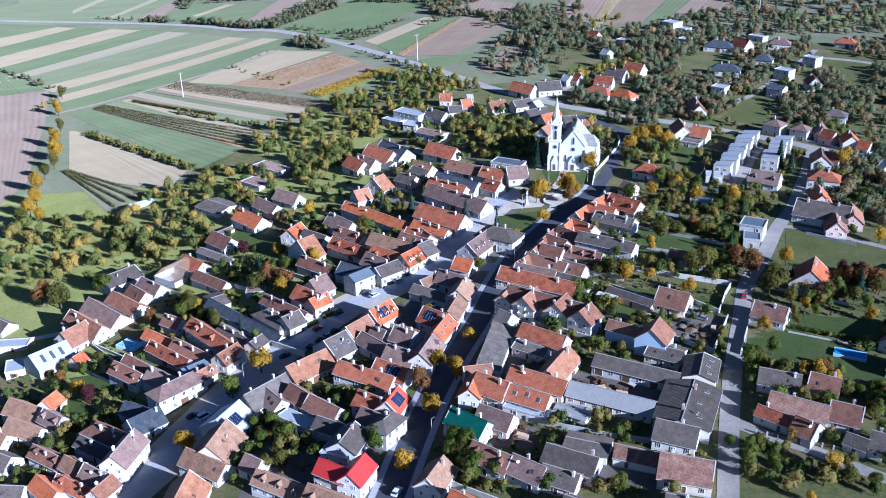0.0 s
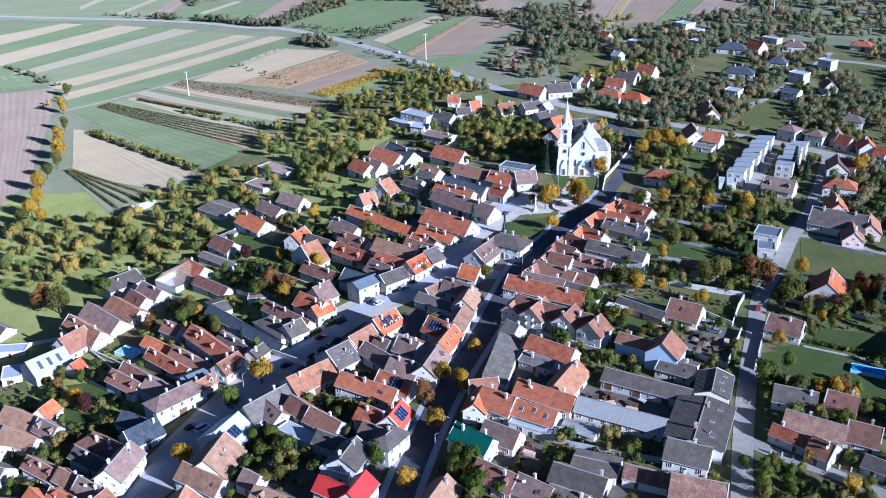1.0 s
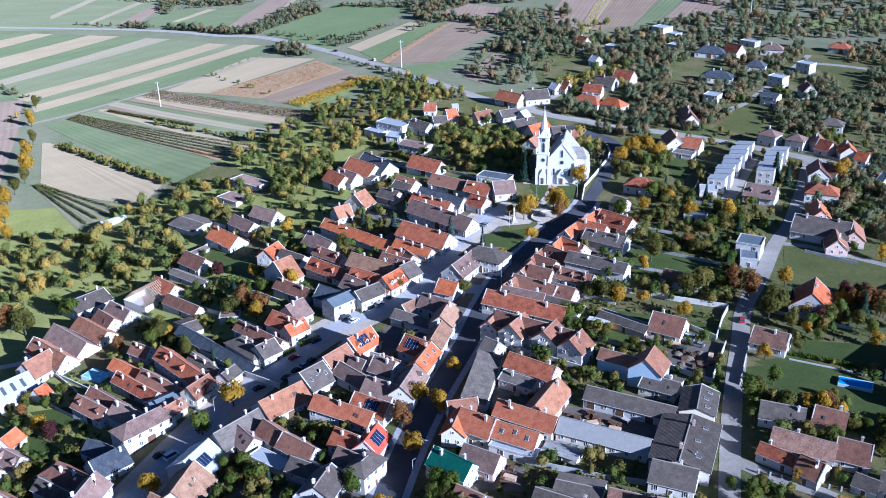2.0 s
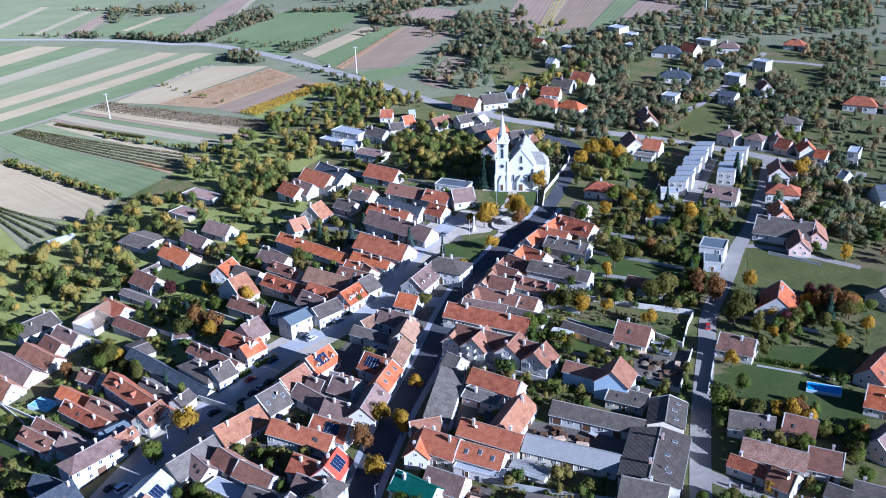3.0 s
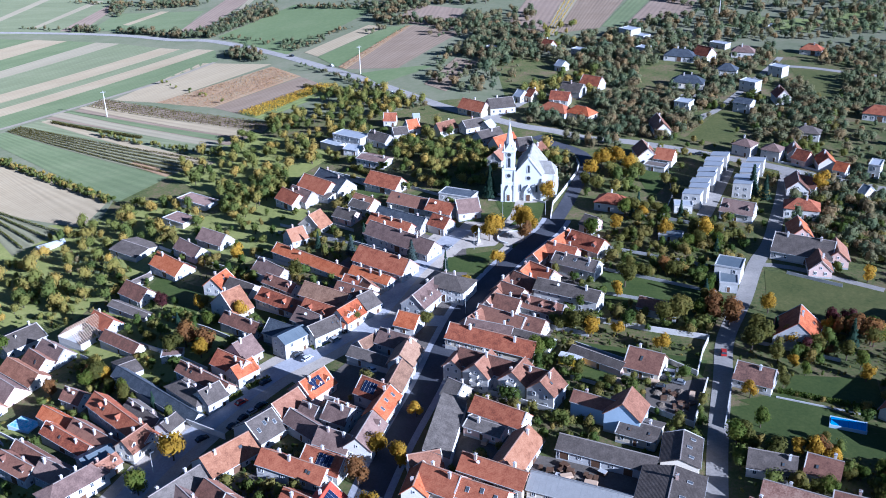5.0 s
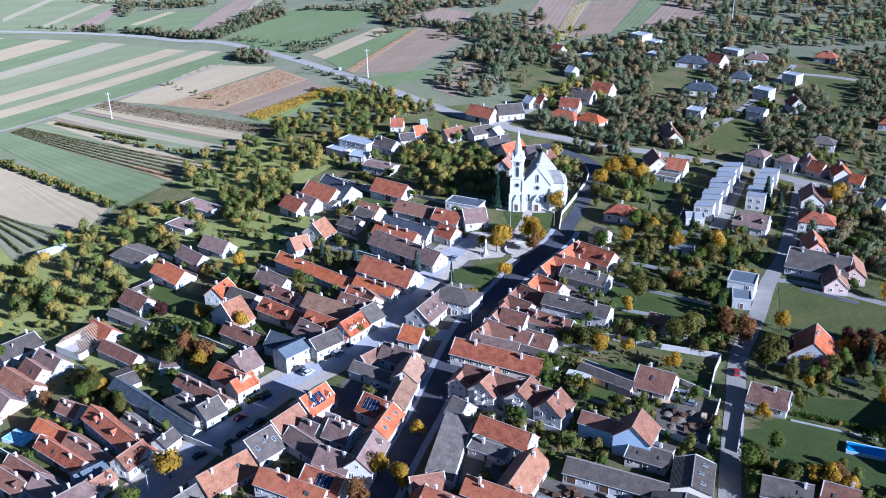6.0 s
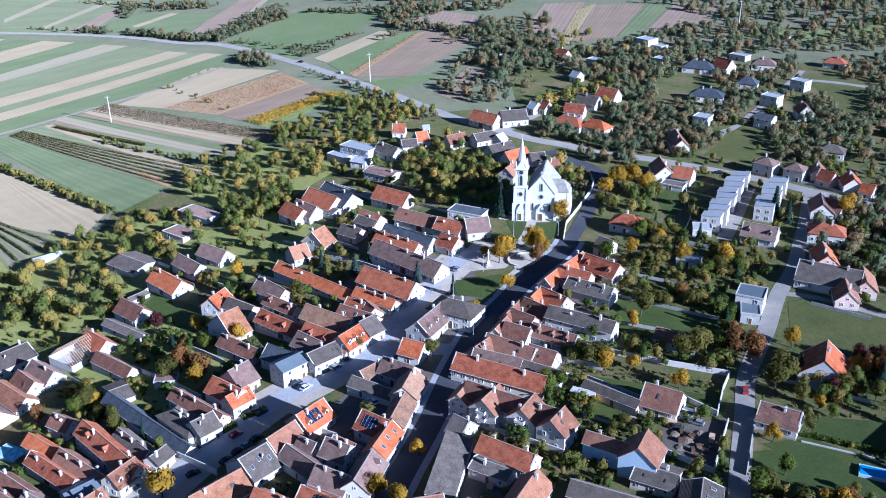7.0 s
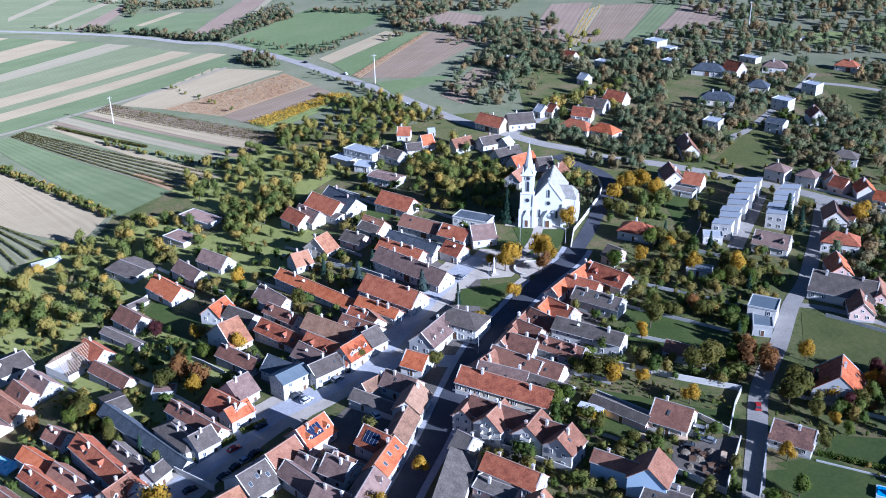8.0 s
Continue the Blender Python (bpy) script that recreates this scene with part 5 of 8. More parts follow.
house(-110.2, 248.8, 14.3, 9.0, -26, 2.9, 5.8, "b", "hip")
house(12.8, 248.9, 11.6, 9.2, -33, 4.5, 8.4, "r", "chim")
house(6.5, 250.0, 10.2, 7.0, 75, 4.1, 7.1, "o")
house(27.1, 251.3, 19.1, 7.2, -31, 4.1, 7.2, "r")
house(78.0, 254.4, 13.3, 10.0, 71, 4.2, 5.9, "g", "sky")
house(-99.9, 252.6, 11.2, 9.0, 46, 3.6, 7.4, "d")
house(-47.8, 255.0, 13.6, 7.0, -44, 3.4, 6.4, "b")
house(-151.0, 255.2, 10.5, 8.0, -29, 3.1, 6.5, "t")
house(-57.7, 255.6, 10.1, 7.0, -49, 3.6, 6.5, "p")
house(141.2, 256.0, 7.8, 10.0, -31, 3.2, 7.4, "o")
house(58.3, 256.4, 27.1, 6.9, -27, 3.2, 5.6, "g", "stable")
house(33.6, 258.9, 17.0, 8.9, 61, 3.6, 7.3, "O")
house(-142.7, 258.9, 15.6, 7.3, -27, 2.7, 5.8, "t")
house(8.1, 259.6, 9.3, 7.0, 12, 3.2, 6.2, "P")
house(-61.2, 260.0, 17.1, 9.4, 50, 3.6, 7.5, "G2")
house(-104.9, 260.7, 10.8, 7.0, -29, 2.7, 5.6, "d")
house(-134.2, 262.1, 10.2, 6.7, -33, 3.2, 6.1, "p", "dormer1")
house(-28.4, 263.7, 21.7, 7.0, -29, 3.6, 6.5, "r", "chim")
house(-19.5, 264.3, 13.3, 8.0, -32, 3.4, 6.8, "r", "solar")
house(69.5, 266.4, 11.3, 9.8, -29, 3.1, 4.6, "g")
house(-93.4, 268.7, 12.3, 7.9, 48, 6.0, 8.5, "p", "hip", "two")
house(-147.7, 270.3, 14.4, 9.0, -26, 2.7, 6.5, "t")
# white building, its shade painted into the walls as blue
house(66.5, 271.8, 9.4, 10.4, 62, 6.0, 10.4, "P", "two", "blind", walls="bluish")
house(26.5, 273.1, 11.7, 7.0, -32, 2.9, 4.2, "G2")
house(-49.6, 273.2, 16.5, 10.7, 45, 3.4, 7.4, "O")
house(149.3, 273.2, 19.8, 9.0, 44, 3.2, 7.0, "r")
house(-17.1, 273.3, 11.4, 8.0, -30, 3.4, 6.8, "p", "chim")
house(-8.8, 273.4, 13.7, 8.4, 72, 4.0, 7.6, "p", "dormer1")
house(14.6, 273.2, 27.9, 7.6, 77, 3.4, 5.8, "G2", "lean")
house(-140.3, 273.9, 6.9, 7.2, 71, 2.7, 5.7, "o")
# same building: white wall coloured with its blue shade
house(58.5, 276.4, 13.6, 5.0, -32, 5.6, 7.7, "b", "blind", walls="bluish")
house(-87.0, 277.2, 9.2, 5.0, 53, 3.6, 5.7, "P", "dormer1")
house(30.8, 277.5, 17.0, 7.3, -35, 3.6, 6.7, "r", "chim")
house(-101.0, 278.0, 13.3, 8.0, -33, 3.1, 6.5, "p")
house(-27.2, 282.9, 13.8, 6.4, -45, 3.4, 6.1, "p")
house(-91.3, 283.7, 10.0, 7.0, 44, 3.2, 4.6, "s")
house(-115.3, 284.0, 15.4, 6.6, -35, 4.0, 6.8, "b", "dormer1")
house(-41.2, 284.4, 9.9, 12.8, 48, 3.6, 7.9, "g", "sky")
house(-16.8, 285.4, 8.6, 8.0, -32, 3.6, 7.0, "p", "chim")
house(45.4, 286.3, 8.3, 9.0, 55, 5.6, 9.4, "P", "two")
house(-79.8, 286.8, 9.8, 7.7, 58, 3.9, 7.1, "P", "dormer1")
house(-4.2, 287.0, 13.2, 7.1, 69, 4.0, 7.0, "o", "sky")
house(-15.1, 287.5, 8.2, 6.0, -35, 3.2, 5.8, "P")
house(109.5, 288.6, 11.4, 8.4, -32, 3.2, 6.8, "m")
house(-112.8, 289.2, 16.7, 6.0, -37, 3.1, 5.7, "b")
house(-26.0, 289.6, 6.5, 6.0, -36, 3.2, 5.8, "p")
house(18.4, 291.4, 5.6, 8.0, -42, 3.2, 6.6, "G2")
house(37.6, 292.7, 9.4, 9.0, 59, 5.8, 9.6, "P", "two", "balc")
house(-34.3, 293.3, 11.3, 9.5, 52, 3.6, 7.6, "P")
house(-71.0, 293.4, 6.6, 5.9, 61, 3.9, 5.9, "g")
house(-94.3, 294.2, 22.5, 6.4, -38, 2.7, 5.4, "b", "chim")
house(-103.2, 294.4, 23.2, 5.6, -38, 3.1, 5.5, "r")
house(-6.6, 295.1, 9.9, 8.7, -37, 4.0, 7.7, "r", "solar")
house(34.9, 296.7, 5.1, 5.0, -33, 4.1, 6.2, "p")
house(33.8, 297.1, 31.1, 8.0, -32, 5.6, 9.0, "b", "two")
house(27.2, 298.6, 9.9, 9.0, 56, 5.8, 9.6, "P", "two", "balc")
house(-86.8, 298.9, 34.3, 7.0, -45, 4.3, 7.3, "r", "dormer2", "fire")
house(78.3, 298.9, 11.2, 10.1, -31, 3.2, 7.5, "b")
house(-0.1, 300.1, 13.4, 6.9, 74, 4.0, 7.0, "t")
house(-80.6, 301.6, 17.9, 5.0, -44, 3.6, 5.3, "g", "chim")
house(-140.8, 301.7, 5.0, 6.0, 63, 2.3, 4.9, "o")
house(-26.8, 302.6, 11.2, 9.9, 51, 3.8, 7.9, "o", "solar", "dormer2")
house(-166.0, 303.2, 6.9, 9.0, 20, 2.7, 3.3, "w", "flat")
house(-152.7, 303.9, 14.6, 11.8, 50, 4.1, 8.1, "w", "hall")
house(64.2, 303.9, 18.8, 5.0, -40, 2.7, 4.0, "g")
house(19.5, 304.2, 8.8, 6.0, 63, 5.6, 8.1, "P", "two")
house(-60.4, 305.7, 7.8, 9.0, 46, 4.1, 7.2, "g")
house(-110.6, 307.2, 16.5, 6.1, -37, 2.7, 5.3, "o")
house(-67.5, 309.7, 11.3, 7.8, -44, 4.0, 6.0, "g", "hip", "chim")
house(-79.5, 312.6, 45.4, 5.7, -42, 2.7, 5.1, "d")
house(2.7, 312.8, 11.3, 8.7, 74, 4.0, 7.7, "t")
house(131.6, 313.7, 13.1, 14.4, 66, 2.9, 8.9, "o")
house(-64.0, 316.2, 24.3, 5.6, -40, 4.0, 6.4, "b", "chim")
house(-8.4, 316.2, 16.6, 6.0, -33, 2.7, 4.7, "g")
house(172.2, 316.5, 13.3, 10.0, 32, 3.2, 6.6, "g")
house(31.5, 316.7, 30.9, 8.1, -29, 3.6, 7.0, "r")
house(45.2, 317.2, 13.6, 7.0, -32, 2.7, 5.0, "g")
house(-51.7, 317.6, 8.6, 6.6, 47, 4.1, 6.9, "o", "two")
house(-148.0, 317.8, 11.5, 11.1, 60, 3.6, 8.3, "P", "chim")
house(-108.5, 318.4, 8.7, 6.4, -31, 3.6, 6.3, "b")
house(-55.4, 321.5, 13.7, 8.0, -38, 4.5, 7.9, "r")
house(-176.3, 321.5, 14.5, 6.0, 7, 2.5, 3.1, "w", "flat")
house(-0.6, 323.3, 11.6, 8.0, -33, 3.6, 7.0, "p")
house(31.1, 323.7, 16.4, 8.0, -26, 3.2, 6.6, "p", "chim")
house(-9.8, 324.5, 9.0, 5.0, 45, 3.6, 5.7, "t")
house(45.7, 325.3, 9.5, 8.0, -34, 3.1, 6.4, "b")
house(-145.8, 325.4, 23.0, 9.0, -39, 3.6, 7.4, "P")
house(-53.4, 329.9, 8.3, 10.4, 50, 4.1, 8.5, "p", "chim")
house(35.8, 330.1, 18.4, 8.0, -36, 3.4, 6.8, "b")
house(26.4, 330.2, 7.6, 8.0, 51, 3.6, 7.0, "P")
house(-37.0, 332.1, 10.6, 7.5, 44, 6.0, 7.6, "s", "two")
house(90.3, 332.4, 14.0, 6.2, -32, 2.9, 5.5, "b", "stable")
house(-95.5, 334.3, 6.6, 12.0, 38, 2.7, 4.0, "g")
house(-141.5, 334.4, 23.8, 10.5, -40, 2.7, 7.1, "p")
house(4.0, 335.5, 7.8, 8.0, -29, 3.2, 6.6, "o")
house(50.8, 336.6, 16.6, 6.8, -35, 3.4, 6.3, "b", "dormer2", "chim")
house(-26.3, 337.6, 13.0, 8.0, 42, 4.1, 6.8, "g")
house(-188.3, 338.5, 13.6, 8.0, -32, 2.7, 5.4, "g")
house(-80.4, 338.9, 7.5, 5.0, 6, 2.2, 2.8, "p", "flat")
house(-40.0, 339.5, 13.9, 8.0, -35, 3.2, 6.6, "d")
house(38.8, 339.7, 9.3, 8.0, -33, 3.4, 6.8, "b")
house(60.6, 342.9, 23.7, 7.4, -31, 5.4, 7.9, "g", "two")
house(33.5, 343.7, 10.1, 5.0, 62, 3.6, 5.7, "P")
house(-18.0, 344.5, 10.3, 8.9, 52, 4.1, 7.9, "o", "dormer2")
house(-31.7, 345.6, 11.3, 8.0, -41, 3.4, 6.8, "p")
house(-131.3, 346.6, 11.4, 8.7, -42, 3.1, 6.8, "b")
house(-134.6, 340.6, 19.5, 8.6, -39, 3.2, 6.3, "P")
house(-25.1, 347.2, 21.1, 9.0, -36, 3.4, 7.2, "r", "dormer2")
house(41.2, 348.3, 10.0, 7.0, -42, 3.4, 6.4, "b")
house(119.6, 349.4, 6.3, 9.0, -16, 3.6, 4.3, "s", "flat")
house(-56.6, 349.9, 17.9, 6.4, -37, 3.2, 5.9, "b")
house(9.2, 350.5, 15.5, 9.5, 59, 4.0, 8.0, "p", "dormer2")
house(-101.6, 351.3, 19.6, 6.3, -37, 2.7, 5.3, "b")
house(-12.5, 351.7, 6.8, 10.5, 46, 4.0, 7.5, "g")
house(-127.5, 352.3, 14.2, 8.1, -39, 3.1, 6.5, "p")
house(46.7, 353.6, 11.5, 8.0, -47, 3.4, 6.8, "b")
house(39.4, 355.2, 14.6, 5.0, 60, 3.6, 5.7, "P")
house(122.0, 356.6, 9.3, 9.0, -27, 6.0, 6.4, "s", "flat", "two")
house(18.6, 356.8, 8.5, 11.0, -30, 5.6, 8.4, "g", "hip", "two")
house(156.2, 358.8, 11.3, 8.0, 75, 3.2, 6.6, "P")
house(-15.8, 359.2, 16.1, 7.7, -34, 3.8, 7.0, "b", "sky")
house(-41.3, 359.7, 27.9, 7.3, -39, 3.2, 6.3, "r", "dormer2")
house(53.2, 360.3, 12.0, 8.0, -49, 3.4, 6.8, "r")
house(-26.5, 361.1, 21.4, 8.1, -35, 3.2, 6.7, "t")
house(47.1, 361.2, 8.5, 8.0, 60, 3.4, 6.8, "o")
house(-146.6, 366.4, 16.2, 13.7, 49, 4.0, 6.8, "g")
house(-120.3, 363.8, 13.2, 13.0, 56, 2.9, 8.2, "x", "rafters")
house(-12.1, 363.6, 7.7, 7.0, -59, 3.6, 6.5, "P")
house(-63.4, 365.3, 8.5, 15.2, 46, 3.6, 10.0, "O")
house(67.2, 366.1, 17.8, 7.6, -35, 4.1, 6.7, "g", "sky")
house(165.6, 366.3, 12.7, 8.0, 73, 3.6, 7.0, "P")
house(-17.0, 367.5, 8.2, 7.0, -35, 3.6, 6.5, "r")
house(-113.2, 368.4, 12.6, 7.9, -41, 3.4, 6.7, "r")
house(155.0, 370.8, 21.9, 14.1, -30, 3.6, 8.3, "g", "chim")
house(-10.4, 372.3, 18.6, 5.2, -37, 3.4, 5.6, "o", "chim")
house(-45.5, 375.6, 15.8, 5.8, -39, 3.6, 6.0, "b", "dormer1")
house(54.8, 376.6, 12.5, 5.5, 55, 3.6, 5.9, "o")
house(63.2, 376.8, 12.3, 7.4, -34, 3.6, 6.7, "r", "chim")
house(-105.9, 377.8, 21.6, 5.0, -36, 2.2, 3.4, "g")
house(-61.6, 379.9, 13.5, 8.0, -36, 2.7, 5.4, "g")
house(-5.5, 381.4, 25.1, 10.3, -38, 3.8, 8.1, "r", "chim")
house(73.9, 382.4, 15.3, 9.0, -44, 3.6, 7.4, "r", "dormer1")
house(63.2, 385.7, 15.3, 6.4, 52, 3.6, 6.3, "o")
house(-71.8, 386.1, 9.5, 9.0, 64, 3.4, 7.2, "o")
house(159.1, 386.9, 12.4, 8.0, 80, 3.6, 7.0, "o")
house(-50.8, 388.1, 16.3, 8.5, -46, 3.6, 7.2, "p")
house(-105.8, 389.7, 13.8, 8.8, -40, 3.1, 6.8, "b")
house(108.9, 390.3, 8.8, 6.0, -27, 2.2, 2.7, "s", "flat")
house(-34.3, 391.5, 43.7, 6.1, -41, 3.2, 5.8, "o", "fire")
house(1.0, 399.9, 35.1, 9.2, -42, 3.8, 7.7, "p", "chim")
house(210.4, 401.1, 11.7, 11.0, 6, 3.6, 8.2, "d")
house(78.7, 401.7, 6.2, 8.0, -45, 3.6, 6.3, "g")
house(-108.6, 404.3, 8.8, 4.0, 51, 2.2, 3.0, "g")
house(141.4, 408.1, 13.4, 9.0, -31, 3.6, 7.4, "p", "dormer1")
house(168.0, 408.2, 6.2, 9.5, -21, 4.5, 7.5, "r", "hip", "two")
house(-96.6, 409.8, 19.0, 9.9, -44, 2.9, 7.1, "o")
house(17.6, 412.3, 8.7, 8.0, -41, 3.4, 6.8, "r")
house(-3.4, 415.2, 21.3, 8.0, -38, 3.6, 7.0, "r", "chim")
house(120.4, 416.3, 5.5, 7.5, 78, 3.4, 3.8, "w", "flat", walls="white")
house(-44.9, 418.9, 7.6, 9.0, 33, 3.2, 7.0, "O")
house(1.1, 420.2, 25.3, 8.0, -39, 3.4, 6.8, "d")
house(91.2, 422.3, 5.8, 9.0, -26, 3.8, 6.7, "r", "hip")
house(201.5, 422.6, 3.5, 8.0, -58, 3.6, 6.3, "s")
house(-91.0, 423.0, 16.6, 7.9, -45, 2.9, 6.2, "p")
house(28.9, 424.8, 9.9, 10.0, 12, 3.6, 7.8, "p")
house(18.3, 427.0, 12.8, 8.0, -35, 3.4, 6.8, "r")
house(-37.4, 429.3, 8.0, 12.1, 56, 3.2, 8.3, "O")
house(-81.9, 430.4, 15.0, 8.3, -37, 3.1, 6.6, "p")
house(175.0, 432.8, 13.0, 9.0, 74, 3.6, 7.4, "b")
house(180.4, 432.8, 8.5, 8.0, -44, 3.4, 6.8, "b")
house(-23.5, 433.5, 10.3, 8.0, -36, 3.1, 5.7, "g")
house(-119.3, 437.1, 17.6, 15.0, -36, 2.5, 4.0, "g", walls="white")
house(5.7, 437.1, 22.4, 8.0, -34, 3.2, 6.6, "b")
house(-17.5, 441.0, 10.5, 6.0, -40, 3.4, 5.4, "g")
house(-15.8, 442.7, 11.4, 8.0, -41, 3.6, 7.0, "P")
house(26.1, 442.9, 15.8, 8.0, -27, 3.2, 4.2, "d", "flat")
house(217.3, 449.1, 5.0, 9.0, -34, 6.0, 6.4, "w", "flat", "two")
house(202.5, 450.7, 5.5, 7.0, -43, 3.1, 6.0, "o")
house(198.1, 458.7, 10.5, 8.0, 79, 4.0, 7.4, "o")
house(-51.3, 460.8, 13.1, 9.1, -48, 3.6, 7.4, "r")
house(-46.0, 462.0, 14.3, 9.0, -45, 3.4, 7.2, "p")
house(-104.7, 462.3, 14.3, 9.0, -37, 2.5, 3.4, "p", "flat")
house(-36.6, 463.0, 11.9, 8.0, -35, 2.7, 3.6, "g", "stable")
house(119.9, 463.7, 10.3, 6.0, -33, 2.3, 2.9, "g", "flat")
house(-6.8, 464.0, 18.1, 10.0, -37, 3.4, 7.6, "r")
house(189.5, 464.6, 7.0, 8.0, -50, 3.6, 7.0, "r")
house(-39.3, 469.9, 19.0, 11.0, -43, 3.6, 8.2, "r")
house(126.1, 470.8, 8.5, 9.0, -31, 3.6, 7.4, "r")
house(188.4, 472.4, 8.5, 6.5, 76, 4.1, 7.1, "P")
house(178.1, 472.7, 2.4, 8.0, -38, 5.4, 7.6, "p", "hip", "two")
house(-32.2, 472.8, 21.8, 11.0, -51, 3.6, 8.2, "d")
house(117.5, 477.2, 13.8, 9.0, 90, 4.0, 7.7, "P")
house(166.9, 479.9, 2.6, 8.4, -43, 5.6, 7.8, "p", "hip", "two")
house(-100.0, 481.5, 20.3, 9.0, -37, 2.7, 3.6, "p", "flat")
house(48.5, 484.4, 13.5, 8.0, 58, 3.4, 6.8, "P")
house(65.8, 486.2, 11.5, 8.0, 52, 3.4, 6.8, "P")
house(-13.4, 497.8, 16.2, 8.8, -34, 3.6, 4.6, "p")
house(205.1, 499.4, 5.7, 7.9, -29, 4.1, 6.4, "g", "hip")
house(61.8, 499.8, 7.3, 7.0, 13, 3.2, 5.9, "g")
house(51.4, 501.7, 13.3, 7.9, 37, 3.6, 7.4, "o")
house(44.8, 513.7, 14.0, 7.9, 32, 3.6, 6.6, "g")
house(133.8, 514.8, 18.0, 7.9, 88, 3.6, 7.4, "P")
house(268.4, 517.7, 6.9, 8.8, -38, 4.0, 8.2, "r")
house(-24.8, 519.0, 8.5, 7.9, -27, 3.1, 4.4, "w")
house(254.2, 525.3, 9.4, 9.7, -30, 4.1, 7.7, "r", "hip", "two")
house(-11.2, 526.0, 14.4, 7.9, -45, 3.6, 6.6, "g")
house(45.6, 530.0, 5.8, 6.2, 50, 3.4, 5.8, "w")
house(-1.0, 531.3, 8.1, 7.0, 14, 3.8, 6.5, "g")
house(37.2, 531.4, 11.2, 7.9, 28, 3.6, 6.6, "g")
house(23.1, 531.5, 11.4, 7.0, 34, 3.4, 6.8, "P")
house(-36.5, 532.1, 12.4, 7.9, -39, 2.7, 3.4, "w", "flat")
house(-26.9, 532.5, 18.8, 8.8, -36, 5.5, 5.9, "w", "flat", "two")
house(5.3, 538.2, 6.5, 7.9, 24, 3.8, 7.6, "o")
house(97.5, 542.0, 7.7, 8.8, -42, 3.4, 6.6, "o", "hip")
house(187.3, 545.2, 9.2, 8.8, -38, 5.4, 7.0, "d", "two")
house(154.8, 547.7, 8.2, 7.9, -37, 5.6, 6.0, "w", "flat", "two")
house(84.5, 550.1, 10.7, 8.8, -42, 3.2, 6.4, "r", "hip")
house(-6.6, 556.5, 6.8, 7.0, -6, 3.4, 6.8, "r")
house(7.7, 558.3, 3.7, 5.3, 8, 2.7, 4.0, "w")
house(212.4, 558.5, 10.8, 7.9, 86, 4.5, 8.3, "r", "two")
house(40.4, 559.9, 16.6, 8.8, -43, 3.6, 7.8, "r")
house(55.0, 560.8, 14.4, 10.6, 13, 3.8, 7.8, "g")
house(89.7, 567.5, 10.8, 7.9, -24, 3.6, 7.4, "r")
house(290.8, 569.2, 9.2, 8.8, -27, 3.6, 4.4, "w", "flat")
house(74.6, 576.5, 5.1, 7.0, -50, 3.6, 7.0, "r")
house(68.5, 577.4, 5.2, 7.0, -50, 3.6, 6.3, "w")
house(202.6, 581.7, 9.9, 7.9, -47, 5.8, 6.2, "w", "flat", "two")
house(99.4, 583.5, 13.3, 9.7, -37, 3.4, 7.1, "g")
house(168.8, 592.2, 10.7, 9.7, -22, 3.6, 7.1, "d", "hip")
house(112.6, 594.5, 12.6, 8.8, -41, 3.4, 7.6, "r")
house(229.4, 611.1, 9.2, 7.9, -50, 5.8, 6.2, "w", "flat", "two")
house(199.5, 616.0, 4.7, 8.8, -27, 3.6, 6.8, "d", "hip")
house(100.4, 635.9, 5.8, 7.0, -53, 3.6, 6.3, "w")
house(194.4, 648.7, 11.2, 9.7, -55, 4.5, 9.1, "r", "two")
house(179.5, 651.3, 11.5, 9.7, -25, 3.6, 7.1, "d", "hip")
house(221.9, 656.0, 7.2, 8.8, -20, 4.1, 7.3, "p", "hip", "two")
house(268.5, 659.0, 6.4, 8.8, -34, 3.6, 6.8, "r", "hip")
house(160.3, 672.9, 7.1, 7.9, -44, 3.6, 4.4, "w", "flat")
house(117.3, 674.9, 7.5, 7.0, -44, 3.1, 3.8, "w", "flat")
house(214.2, 680.6, 11.7, 7.0, -48, 3.2, 4.0, "w", "flat")
house(98.5, 685.6, 7.5, 7.9, -48, 3.6, 7.4, "r")
house(60.9, 694.1, 6.9, 4.4, -32, 2.7, 3.3, "w", "flat")
house(165.8, 706.3, 10.6, 7.9, -51, 3.6, 4.4, "w", "flat")
house(159.0, 711.4, 10.8, 10.6, -51, 7.0, 7.4, "w", "flat", "two")
house(265.0, 732.8, 7.7, 5.3, 32, 2.7, 3.3, "w", "flat")
house(149.6, 463.1, 5.4, 7.8, 242, 6.5, 7.3, "w", "terrace")
house(145.3, 457.6, 5.4, 7.8, 242, 6.1, 6.9, "w", "terrace")
house(143.0, 451.0, 5.4, 7.8, 242, 6.5, 7.3, "w", "terrace")
house(138.7, 445.4, 5.4, 7.8, 242, 6.1, 6.9, "w", "terrace")
house(136.4, 438.8, 5.4, 7.8, 242, 6.5, 7.3, "w", "terrace")
house(132.1, 433.2, 5.4, 7.8, 242, 6.1, 6.9, "w", "terrace")
house(129.8, 426.6, 5.4, 7.8, 242, 6.5, 7.3, "w", "terrace")
house(125.5, 421.0, 5.4, 7.8, 242, 6.1, 6.9, "w", "terrace")
house(163.7, 454.7, 5.4, 7.8, 242, 6.5, 7.3, "w", "terrace")
house(159.3, 448.9, 5.4, 7.8, 242, 6.1, 6.9, "w", "terrace")
house(156.8, 441.9, 5.4, 7.8, 242, 6.5, 7.3, "w", "terrace")
house(152.3, 436.1, 5.4, 7.8, 242, 6.1, 6.9, "w", "terrace")
house(149.8, 429.1, 5.4, 7.8, 242, 6.5, 7.3, "w", "terrace")

